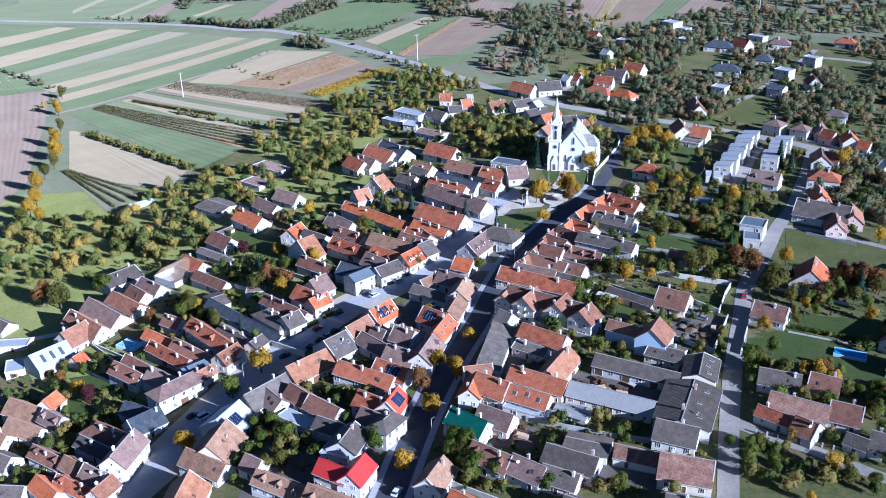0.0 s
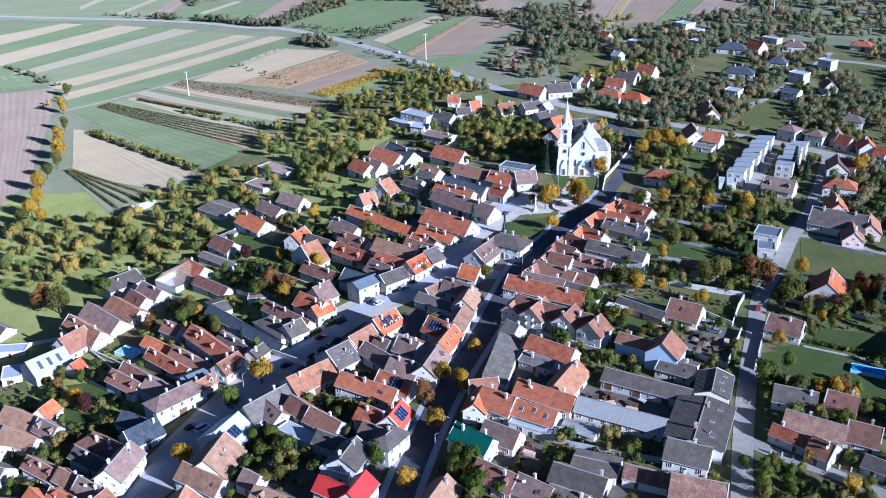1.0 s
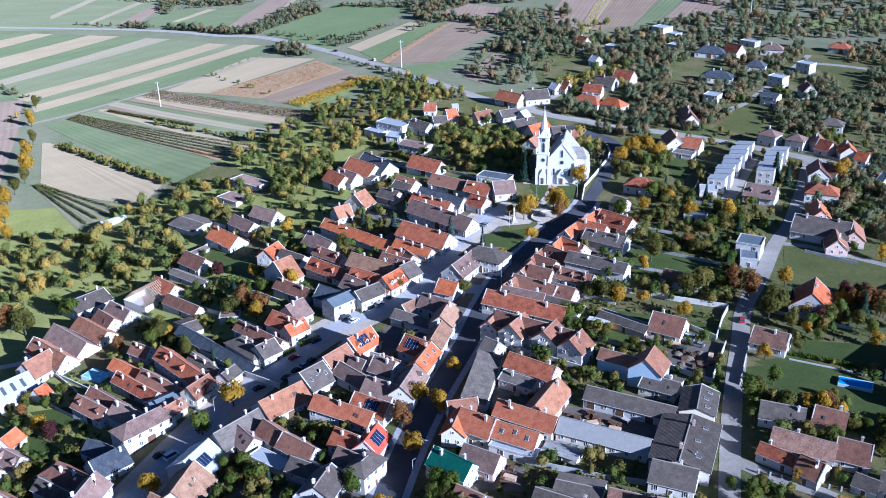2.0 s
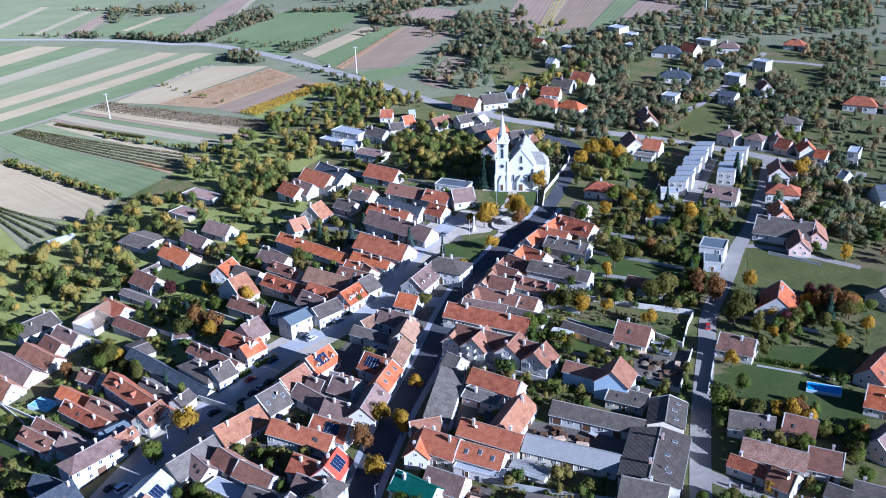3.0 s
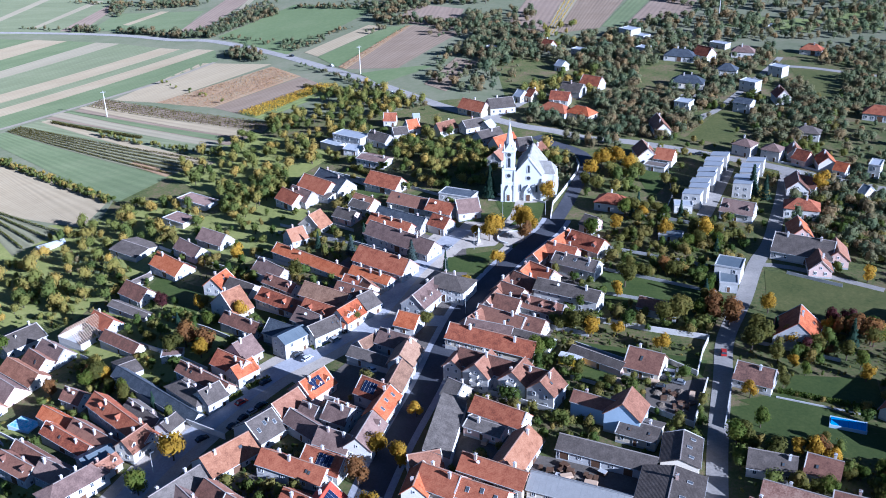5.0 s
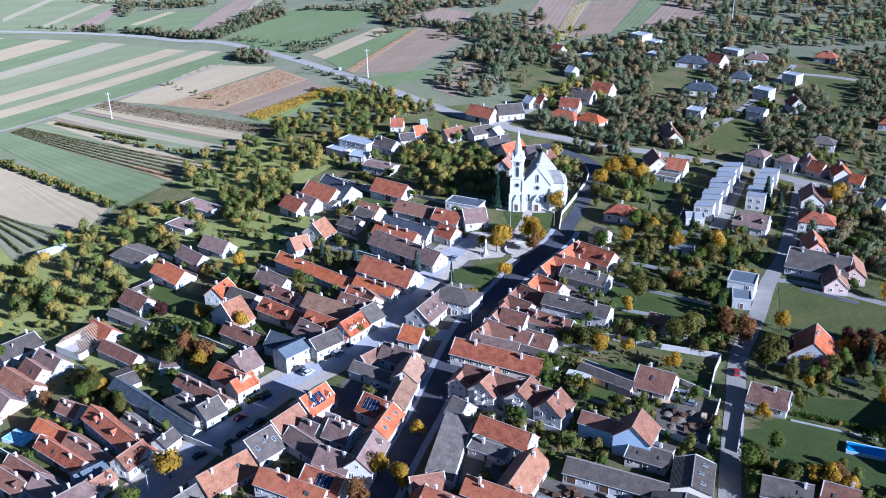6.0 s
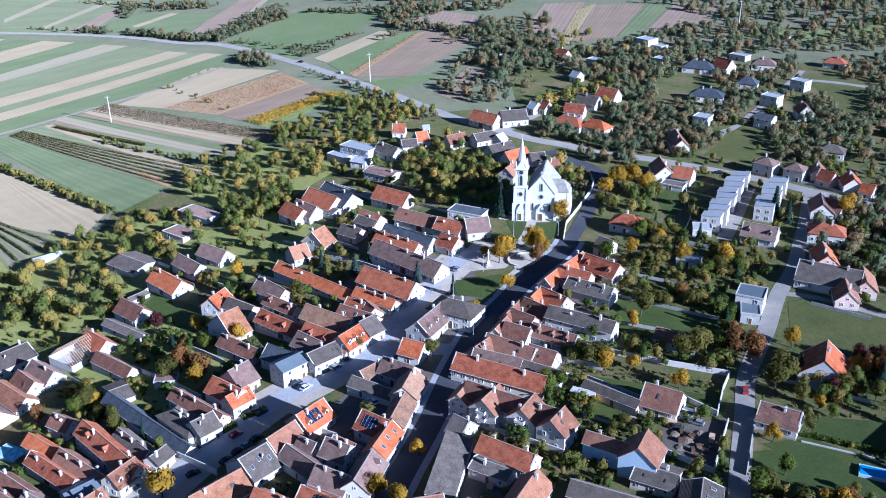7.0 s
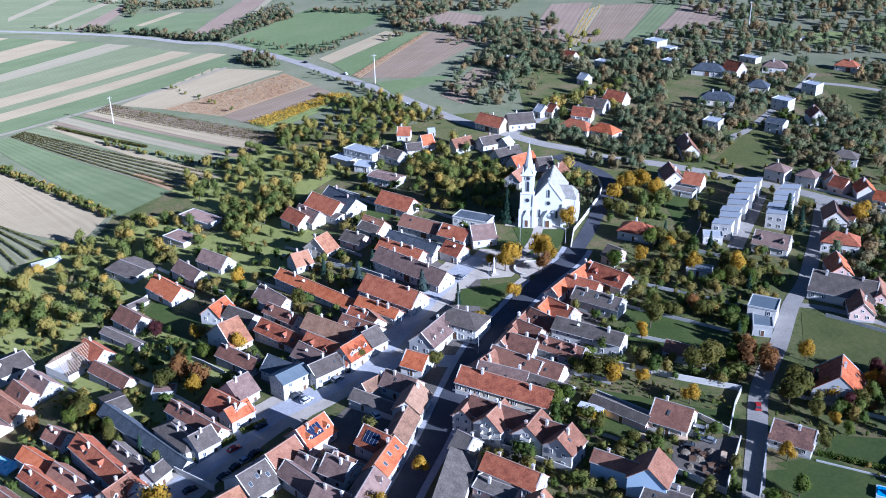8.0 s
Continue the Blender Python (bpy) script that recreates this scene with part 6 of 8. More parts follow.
# ---- garden walls and fences ----
garden_wall([(60.7, 333.5), (72.3, 327.7), (85.2, 321.6), (102.5, 314.7)], 2.0)
garden_wall([(102.8, 314.7), (98.6, 306.9), (93.4, 294.2)], 1.8)
garden_wall([(85.2, 303.4), (93.5, 294.7)], 1.8)
garden_wall([(73.9, 278.8), (85.8, 269.2)], 1.8)
garden_wall([(95.7, 291.0), (90.1, 279.1), (85.5, 269.0)], 1.8)
garden_wall([(44.5, 335.0), (50.9, 327.9), (64.0, 320.6)], 1.8, "old grey garden wall", mat=WALLS['grey'])
garden_wall([(61.6, 333.4), (60.6, 327.0)], 2.0)
garden_wall([(21.1, 296.7), (33.5, 289.1), (46.6, 280.0)], 1.8)
garden_wall([(58.0, 315.1), (72.6, 302.7)], 2.4, "grey rendered plot wall", mat=WALLS['grey'])
garden_wall([(63.8, 414.2), (66.9, 429.5), (73.4, 442.8), (82.5, 462.9), (85.2, 472.3), (84.8, 481.0)], 1.6, "white church yard wall along the road")
garden_wall([(41.2, 445.0), (52.7, 439.4), (63.6, 430.9)], 1.0, "low church yard wall")
garden_wall([(-109.3, 404.6), (-105.9, 410.3)], 2.2)
garden_wall([(-87.3, 367.9), (-70.9, 354.6), (-61.1, 345.4)], 1.6, "low garden fence wall", mat=WALLS['grey'])
garden_wall([(-95.6, 351.4), (-78.7, 338.1), (-77.2, 336.1)], 1.8)
garden_wall([(-108.6, 436.4), (-92.5, 420.4), (-67.3, 399.0)], 1.6)
garden_wall([(-36.0, 493.7), (-10.4, 463.4), (16.9, 436.8)], 1.6, "grey garden wall", mat=WALLS['grey'])
garden_wall([(-39.2, 498.2), (-24.5, 483.3), (2.2, 460.2)], 1.4)
garden_wall([(113.6, 281.4), (126.0, 275.6), (138.5, 269.8)], 0.5, "low concrete edge along the lawn", mat=WALLS['grey'])
garden_wall([(102.8, 289.5), (97.6, 276.5), (94.1, 267.8)], 1.5, "low concrete plot wall", mat=WALLS['grey'])
garden_wall([(22.2, 237.1), (33.5, 231.8), (46.1, 226.7), (56.9, 223.4)], 1.8, "old grey garden wall", mat=WALLS['grey'])
garden_wall([(-179.1, 317.2), (-171.2, 325.9), (-153.2, 328.0), (-153.5, 341.5)], 1.6)
garden_wall([(-127.7, 301.3), (-142.1, 316.8), (-120.6, 299.6)], 1.2)
garden_wall([(-66.6, 296.8), (-52.4, 285.9)], 2.2)
garden_wall([(-83.7, 342.5), (-65.4, 325.7)], 2.0)
garden_wall([(-2.5, 233.2), (7.6, 228.6)], 2.2)
garden_wall([(158.4, 481.8), (187.2, 461.4), (200.7, 445.9)], 1.1, "low street wall", mat=WALLS['grey'])
garden_wall([(-135.5, 295.6), (-119.4, 282.8)], 1.0)
garden_wall([(-5.4, 396.6), (-19.4, 409.1), (-54.2, 431.1)], 1.5, "grey garden wall", mat=WALLS['grey'])
garden_wall([(-61.5, 411.1), (-39.7, 391.5), (-25.9, 381.8)], 1.2, "long white plot wall")
garden_wall([(-3.7, 212.4), (4.9, 206.7), (14.0, 200.6)], 1.8)
garden_wall([(-25.3, 300.9), (-18.1, 295.8)], 2.0)
garden_wall([(73.4, 348.9), (89.6, 340.8), (110.4, 329.8)], 1.3, "weathered plot fence", mat=WALLS['grey'], thick=0.12, name='fence', category='fence')
garden_wall([(77.5, 366.3), (113.9, 344.6)], 1.3, "weathered plot fence", mat=WALLS['grey'], thick=0.12, name='fence', category='fence')
garden_wall([(81.3, 384.7), (120.3, 362.8)], 1.3, "weathered plot fence", mat=WALLS['grey'], thick=0.12, name='fence', category='fence')
garden_wall([(-54.1, 439.0), (-14.7, 407.0)], 1.3, "weathered plot fence", mat=WALLS['grey'], thick=0.12, name='fence', category='fence')
garden_wall([(-19.8, 451.1), (14.3, 421.4)], 1.3, "weathered plot fence", mat=WALLS['grey'], thick=0.12, name='fence', category='fence')
garden_wall([(-116.4, 437.9), (-86.4, 409.1)], 1.3, "weathered plot fence", mat=WALLS['grey'], thick=0.12, name='fence', category='fence')
garden_wall([(-117.8, 350.7), (-69.5, 309.0)], 1.3, "weathered plot fence", mat=WALLS['grey'], thick=0.12, name='fence', category='fence')
garden_wall([(-11.0, 476.1), (17.1, 449.2)], 1.3, "weathered plot fence", mat=WALLS['grey'], thick=0.12, name='fence', category='fence')
garden_wall([(-60.2, 384.2), (-32.1, 361.6)], 1.3, "weathered plot fence", mat=WALLS['grey'], thick=0.12, name='fence', category='fence')
garden_wall([(54.5, 297.3), (69.5, 287.4)], 1.3, "weathered plot fence", mat=WALLS['grey'], thick=0.12, name='fence', category='fence')
garden_wall([(116.1, 311.9), (140.0, 298.7)], 1.3, "weathered plot fence", mat=WALLS['grey'], thick=0.12, name='fence', category='fence')
garden_wall([(-40.9, 440.4), (-20.2, 421.5)], 1.3, "weathered plot fence", mat=WALLS['grey'], thick=0.12, name='fence', category='fence')
garden_wall([(143.9, 357.4), (160.1, 346.0)], 1.3, "weathered plot fence", mat=WALLS['grey'], thick=0.12, name='fence', category='fence')
garden_wall([(25.6, 321.3), (19.8, 307.6)], 1.3, "weathered plot fence", mat=WALLS['grey'], thick=0.12, name='fence', category='fence')
garden_wall([(97.9, 416.5), (132.2, 395.5)], 1.3, "weathered plot fence", mat=WALLS['grey'], thick=0.12, name='fence', category='fence')
garden_wall([(125.9, 466.4), (119.6, 431.2), (108.9, 406.0)], 1.3, "weathered plot fence", mat=WALLS['grey'], thick=0.12, name='fence', category='fence')

def pillar_fence(pts, label):
    """A low street fence: square rendered pillars with rails between them."""
    root = tagged(new("fence"), label, "fence")
    (x0, y0), (x1, y1) = pts[0], pts[-1]
    d = Vector((x1 - x0, y1 - y0))
    n = int(d.length / 2.8)
    lie = math.degrees(math.atan2(d.y, d.x))
    for i in range(n + 1):
        x, y = x0 + d.x * i / n, y0 + d.y * i / n
        s = Shell()
        s.box(-.22, .22, -.22, .22, -.5, 1.35)
        s.part("pillar", WALLS['grey'], root).matrix_basis = turn_z(x, y, ground_height(x, y), lie)
        if i < n:
            for z in (.25, 1.0):
                s = Shell()
                s.box(.22, d.length / n - .22, -.05, .05, z, z + .14)
                s.part("rail", WOOD, root).matrix_basis = turn_z(x, y, ground_height(x, y), lie)
    return root


pillar_fence([(87.8, 226.4), (109.9, 217.6)], "grey pillared garden fence with dark rails along a lane")

# ---- the church ----
CHURCH_ROOF = tile_roof("church_slates", [(0.24, 0.225, 0.20), (0.34, 0.32, 0.285), (0.44, 0.41, 0.365)])
STONE = WALLS['church']


def lancet(w, h):
    """A pointed church window with its stone surround, looking along -y."""
    arc = [(w / 2 * math.cos(a), h + w * .9 * math.sin(a)) for a in (0.0, .5, 1.0, math.pi / 2, math.pi - 1.0, math.pi - .5, math.pi)]
    inner = [(w / 2, 0)] + arc + [(-w / 2, 0)]
    outer = [(w / 2 + .25, -.2)] + [(x * 1.35, z + .25) for x, z in arc] + [(-w / 2 - .25, -.2)]
    s, n = Shell(), len(inner)
    s.add([(x, -.08, z) for x, z in inner] + [(x, -.16, z) for x, z in outer], [(i, (i + 1) % n, (i + 1) % n + n, i + n)[::-1] for i in range(n)], 0)
    s.add([(x, -.02, z) for x, z in inner], [tuple(range(n))[::-1]], 1)
    return s.mesh("window", [WALLS['grey'], GLASS])


def rose(r):
    s, n = Shell(), 14
    ring = [(math.cos(2 * math.pi * i / n), math.sin(2 * math.pi * i / n)) for i in range(n)]
    s.add([(x * r, -.04, z * r) for x, z in ring], [tuple(range(n))], 1)
    s.add([(x * r, -.1, z * r) for x, z in ring] + [(x * (r + .3), -.14, z * (r + .3)) for x, z in ring], [(i, (i + 1) % n, (i + 1) % n + n, i + n) for i in range(n)], 0)
    return s.mesh("rose_window", [WALLS['grey'], GLASS])


def church():
    root = tagged(new("church"), "white Gothic village church with a slender stone spire", "church")
    root.matrix_basis = turn_z(56.7, 435.6, ground_height(57, 436), -12)
    FOOTPRINTS.append((60, 446, math.cos(radians(-18)), math.sin(radians(-18)), 13, 16))
    # nave: front wall at y = 0
    s = Shell()
    a, e, r, ln = 6.0, 12.2, 19.2, 21.0
    s.add([(-a, 0, -3), (a, 0, -3), (a, ln, -3), (-a, ln, -3), (-a, 0, e), (a, 0, e), (a, ln, e), (-a, ln, e), (0, 0, r + .5), (0, ln, r)],
          [(0, 1, 5, 8, 4), (1, 2, 6, 5), (2, 3, 7, 9, 6), (3, 0, 4, 7)])
    s.slab([(-a - .3, -.25, e - .1), (-a - .3, .5, e - .1), (0, .5, r + .9), (0, -.25, r + .9)][::-1], .5)
    s.slab([(a + .3, -.25, e - .1), (a + .3, .5, e - .1), (0, .5, r + .9), (0, -.25, r + .9)], .5)
    # chancel with five sides
    pts = [(-4.4, ln), (-4.4, ln + 4), (-2, ln + 6.5), (2, ln + 6.5), (4.4, ln + 4), (4.4, ln)]
    s.add([(x, y, -3) for x, y in pts] + [(x, y, 11) for x, y in pts], [(i, i + 6, i + 7, i + 1) for i in range(5)])
    s.part("nave_wall", STONE, root)
    s = Shell()
    for side in (-1, 1):
        s.slab([(side * (a + .5), .5, e - .5), (side * (a + .5), ln + .3, e - .5), (0, ln + .3, r + .3), (0, .5, r + .3)][::-side], .25)
    top = (0, ln + 1, 17.0)
    big = [(x * 1.1, ln + (y - ln) * 1.08, 10.8) for x, y in pts]
    for i in range(5):
        s.slab([big[i + 1], big[i], top], .2)
    s.part("roof", CHURCH_ROOF, root, "pale grey slate church roof")
    # transept on the road side
    s = Shell()
    s.add([(5.9, 4.5, -3), (11.0, 4.5, -3), (11.0, 13.5, -3), (5.9, 13.5, -3), (5.9, 4.5, 11.5), (11.0, 4.5, 11.5), (11.0, 13.5, 11.5), (5.9, 13.5, 11.5)], [(0, 1, 5, 4), (1, 2, 6, 5), (2, 3, 7, 6)])
    s.part("transept_wall", STONE, root)
    s = Shell()
    s.slab([(4.0, 4.1, 11.3), (11.4, 4.1, 11.3), (8.8, 9, 15.6), (2.6, 9, 15.6)], .22)
    s.slab([(11.4, 13.9, 11.3), (4.0, 13.9, 11.3), (2.6, 9, 15.6), (8.8, 9, 15.6)], .22)
    s.slab([(11.4, 4.1, 11.3), (11.4, 13.9, 11.3), (8.8, 9, 15.6)], .22)
    s.part("transept_roof", CHURCH_ROOF, root)
    # buttresses
    for x, y, dx, dy in ((-6, -.1, .5, 1.0), (6, -.1, .5, 1.0), (6.2, 2.5, 1.2, .5), (11.2, 4.6, 1.0, .5), (11.2, 9, 1.0, .5), (11.2, 13.4, 1.0, .5), (6.2, 16, 1.2, .5), (6.2, 20, 1.2, .5), (-6.2, 8, 1.2, .5), (-6.2, 14, 1.2, .5), (-6.2, 20, 1.2, .5)):
        s = Shell()
        s.box(x - dx, x + dx, y - dy, y + dy, -3, 6.5)
        s.box(x - dx * .7, x + dx * .7, y - dy * .7, y + dy * .7, 6.5, 10.5, 0, .12)
        s.part("buttress", STONE, root)
    # tower at the left of the front
    tx, ty, h = -8.6, 1.4, 2.5
    for o, z0, z1 in ((.35, -3, 8.35), (.1, 8.7, 14.35), (-.2, 14.7, 22.35)):
        s = Shell()
        s.box(tx - h - o, tx + h + o, ty - h - o, ty + h + o, z0, z1)
        s.part("tower_stage", STONE, root)
    for z in (8.5, 14.5, 22.5):
        s = Shell()
        s.box(tx - h - .45, tx + h + .45, ty - h - .45, ty + h + .45, z - .15, z + .2)
        s.part("cornice", STONE, root)
    for dx, dy in ((0, -1), (1, 0), (0, 1), (-1, 0)):        # gables round the foot of the spire
        c, k = Vector((tx + dx * (h - .1), ty + dy * (h - .1), 0)), Vector((-dy, dx, 0)) * (h - .3)
        o = Vector((dx, dy, 0)) * -.5
        s = Shell()
        s.add([c - k + Vector((0, 0, 22.6)), c + k + Vector((0, 0, 22.6)), c + Vector((0, 0, 26.4)), c - k + o + Vector((0, 0, 22.6)), c + k + o + Vector((0, 0, 22.6)), c + o + Vector((0, 0, 26.4))],
              [(0, 1, 2), (5, 4, 3), (1, 4, 5, 2), (0, 2, 5, 3)])
        s.part("tower_gable", STONE, root)
    for dx in (-1, 1):
        for dy in (-1, 1):
            s = Shell()
            s.box(tx + dx * (h + .3) - .55, tx + dx * (h + .3) + .55, ty + dy * (h + .3) - .55, ty + dy * (h + .3) + .55, -3, 7.5)
            s.box(tx + dx * (h + .1) - .4, tx + dx * (h + .1) + .4, ty + dy * (h + .1) - .4, ty + dy * (h + .1) + .4, 7.5, 14, 0, .1)
            s.part("tower_buttress", STONE, root)
            s = Shell()
            s.tube([(tx + dx * 2.1, ty + dy * 2.1, 22.4), (tx + dx * 2.1, ty + dy * 2.1, 24), (tx + dx * 2.1, ty + dy * 2.1, 26.2)], [.35, .35, .03], 6)
            s.part("pinnacle", STONE, root)
    s = Shell()
    s.tube([(tx, ty, 22.6), (tx, ty, 24), (tx, ty, 35.2)], [2.5, 2.15, .12], 8)
    s.part("spire", STONE, root, "tall pale stone spire")
    s = Shell()
    s.box(tx - .06, tx + .06, ty - .06, ty + .06, 35.1, 37)
    s.box(tx - .45, tx + .45, ty - .06, ty + .06, 36.2, 36.32)
    s.part("cross", WALLS['grey'], root)
    s = Shell()
    s.box(-.12, .12, -.1, .1, r + .8, r + 2.6)
    s.box(-.6, .6, -.1, .1, r + 1.8, r + 2.05)
    s.part("gable_cross", STONE, root)
    # porch gables and doors
    for px, w in ((0, 1.9), (tx, 1.5)):
        s = Shell()
        f = -1.1 if px == 0 else ty - h - 1.1
        bk = .2 if px == 0 else ty - h
        s.add([(px - w, f, -3), (px + w, f, -3), (px + w, f, 4.2), (px, f, 7.4), (px - w, f, 4.2), (px - w, bk, -3), (px + w, bk, -3), (px + w, bk, 4.2), (px, bk, 7.4), (px - w, bk, 4.2)],
              [(0, 1, 2, 3, 4), (1, 6, 7, 2), (5, 0, 4, 9), (2, 7, 8, 3), (4, 3, 8, 9)])
        s.part("porch", STONE, root)
        shared("portal", door_mesh(1.7 if px == 0 else 1.3, 3.0), root, Matrix.Translation((px, f - .07, .1)))
    tall, slim = lancet(1.1, 3.4), lancet(.8, 2.6)
    for px, z in ((-3.6, 4.0), (3.6, 4.0)):
        shared("window", slim, root, Matrix.Translation((px, -.05, z)))
    shared("window", slim, root, Matrix.Translation((0, -.05, 13)))
    ring = rose(.85)
    shared("rose_window", ring, root, Matrix.Translation((0, -.02, 10.4)))
    shared("rose_window", ring, root, Matrix.Translation((tx, ty - h - .12, 11.6)))
    shared("rose_window", ring, root, Matrix.Translation((tx, ty - h + .08, 21.2)))
    for k, rot in enumerate((0, 90, 180, 270)):
        m = Matrix.Translation((tx, ty, 0)) @ Matrix.Rotation(radians(rot), 4, 'Z')
        shared("belfry_window", tall, root, m @ Matrix.Translation((0, -h + .18, 15.4)))
    for y in (6.8, 11.2):
        shared("window", tall, root, Matrix.Translation((11.02, y, 4.5)) @ Matrix.Rotation(radians(90), 4, 'Z'))
    for y in (1.5, 18):
        shared("window", tall, root, Matrix.Translation((6.02, y, 5)) @ Matrix.Rotation(radians(90), 4, 'Z'))
    for y in (5, 11, 17):
        shared("window", tall, root, Matrix.Translation((-6.02, y, 5)) @ Matrix.Rotation(radians(-90), 4, 'Z'))


church()

# ---- vehicles ----
PAINTS = {
    'white': material("white_car_paint", [(0.70, 0.71, 0.72), (0.78, 0.78, 0.79)], rough=0.25, bump=0),
    'dark': material("black_car_paint", [(0.012, 0.013, 0.016), (0.02, 0.021, 0.025)], rough=0.2, bump=0),
    'red': material("red_car_paint", [(0.30, 0.025, 0.02), (0.36, 0.03, 0.025)], rough=0.25, bump=0),
    'grey': material("silver_car_paint", [(0.34, 0.35, 0.37), (0.42, 0.43, 0.44)], rough=0.3, bump=0, metal=0.4),
    'yellow': material("yellow_machine_paint", [(0.55, 0.38, 0.02), (0.66, 0.47, 0.04)], rough=0.4, bump=0.05),
}
RUBBER = material("tyre_rubber", [(0.012, 0.012, 0.012), (0.025, 0.025, 0.025)], rough=0.9)
RIM = material("wheel_rim", [(0.35, 0.35, 0.36), (0.5, 0.5, 0.5)], rough=0.35, metal=0.7, bump=0)
LAMP = material("headlight_glass", [(0.6, 0.62, 0.65), (0.75, 0.76, 0.78)], rough=0.1, bump=0)


def wheel_meshes():
    tyre, rim, n = Shell(), Shell(), 14
    ring = lambda r, y: [(r * math.cos(2 * math.pi * i / n), y, r * math.sin(2 * math.pi * i / n)) for i in range(n)]  # noqa: E731
    sections = [ring(.20, -.1), ring(.31, -.1), ring(.33, 0), ring(.31, .1), ring(.20, .1)]
    tyre.add([p for sec in sections for p in sec], [(k * n + i, (k + 1) * n + i, (k + 1) * n + (i + 1) % n, k * n + (i + 1) % n) for k in range(4) for i in range(n)])
    rim.add(ring(.20, -.08) + [(0, -.05, 0)] + ring(.20, .08) + [(0, .05, 0)], [(i, (i + 1) % n, n) for i in range(n)] + [((i + 1) % n + n + 1, i + n + 1, 2 * n + 1) for i in range(n)])
    return tyre.mesh("tyre", [RUBBER]), rim.mesh("rim", [RIM])


TYRE, RIM_MESH = wheel_meshes()


def car(x, y, heading, paint, van=False):
    """A parked car, its nose along the heading."""
    k = f"{ {'white': 'white', 'dark': 'black', 'red': 'red', 'grey': 'silver'}[paint] } {'delivery van' if van else 'passenger car'} parked on the asphalt"
    root = tagged(new("van" if van else "car"), k, "van" if van else "car", "parked vehicles")
    root.matrix_basis = turn_z(x, y, ground_height(x, y) + .12, heading)
    ln, w, deck, top = (2.55, .95, 1.05, 2.1) if van else (2.15, .86, .88, 1.45)
    prof = [(-ln, .30), (-ln, deck - .08), (-ln + .12, deck), (ln * .45, deck), (ln - .2, deck - .16), (ln, deck - .34), (ln, .30)]
    n = len(prof)
    s = Shell()
    s.add([(px, -w, z) for px, z in prof] + [(px, w, z) for px, z in prof], [tuple(range(n)), tuple(range(2 * n - 1, n - 1, -1))] + [(i, i + n, (i + 1) % n + n, (i + 1) % n) for i in range(n)])
    s.part("body", PAINTS[paint], root)
    s = Shell()
    c0, c1, c2, c3 = (-ln + .1, -ln + .15, ln * .3, ln * .58) if van else (-ln + .25, -ln + .75, ln * .12, ln * .5)
    s.add([(c0, -w + .04, deck), (c3, -w + .04, deck), (c3, w - .04, deck), (c0, w - .04, deck), (c1, -w + .16, top - .06), (c2, -w + .16, top - .06), (c2, w - .16, top - .06), (c1, w - .16, top - .06)],
          [(0, 1, 5, 4), (1, 2, 6, 5), (2, 3, 7, 6), (3, 0, 4, 7)])
    s.part("glazing", GLASS, root)
    s = Shell()
    s.box(c1 - .02, c2 + .02, -w + .14, w - .14, top - .06, top + .02, 0, .03)
    s.part("car_roof", PAINTS[paint], root)
    for px in (-ln * .62, ln * .62):
        for side in (-1, 1):
            t = shared("wheel", TYRE, root, Matrix.Translation((px, side * (w - .06), .33)))
            shared("rim", RIM_MESH, t, Matrix.Identity(4))
    for side in (-1, 1):
        s = Shell()
        s.box(ln - .06, ln + .02, side * .6 - .16, side * .6 + .16, deck - .42, deck - .28)
        s.part("headlight", LAMP, root)


# cars in the side street
for x, y, heading, paint in ((-7.3, 352.4, 58, 'white'), (-34.6, 327.6, 40, 'dark'), (-30.9, 324.2, 50, 'white'), (-68, 288.4, 52, 'dark'), (-15, 208.9, 66, 'white'), (-59.7, 287.3, 40, 'dark'), (105.2, 306, 75, 'red'), (-50.2, 303.7, 46, 'red'), (-43.8, 313.3, 46, 'dark'), (-85.6, 257.5, 50, 'dark'), (20.1, 395, 60, 'grey'), (80.2, 289.3, 160, 'dark'), (86.6, 291.0, 150, 'grey'), (-22, 334, 45, 'grey'), (-50.8, 291.5, 50, 'dark'), (-48.0, 295.2, 52, 'dark'), (-45.7, 297.8, 48, 'grey'), (-43.3, 300.3, 50, 'dark')):
    car(x, y, heading, paint)
# cars in yards, courts and on the roads
for x, y, heading, paint in ((-75, 268, 48, 'grey'), (26, 300, 150, 'dark'), (-18.2, 338.9, 44, 'dark'), (-28.2, 333.9, 44, 'dark'), (-8.5, 312.5, 120, 'white'), (16.8, 323, 64, 'white'), (89.5, 296.5, 160, 'white'), (82.6, 292.9, 150, 'dark'), (-29, 651.2, 122, 'dark'), (-50.4, 701.7, 118, 'white'), (-84.1, 750.5, 140, 'dark'), (-6.8, 614.8, 122, 'white'), (144.9, 480.2, 160, 'dark'), (-61.3, 252.6, 50, 'grey'), (14.7, 243.7, 150, 'dark')):
    car(x, y, heading, paint)
car(-81.4, 256.3, 50, 'white', True)
car(84.2, 295.6, 155, 'white', True)

# ---- pools, masts and yard things ----
WATER = material("pool_cover_blue", [(0.02, 0.22, 0.52), (0.05, 0.34, 0.66)], scale=0.5, fine=3, rough=0.2, bump=0.1)
AQUA = material("pool_bubble_cover", [(0.10, 0.45, 0.60), (0.22, 0.56, 0.68), (0.55, 0.72, 0.78), (0.75, 0.80, 0.82)], scale=0.5, fine=1.2, rough=0.25, bump=0.3)


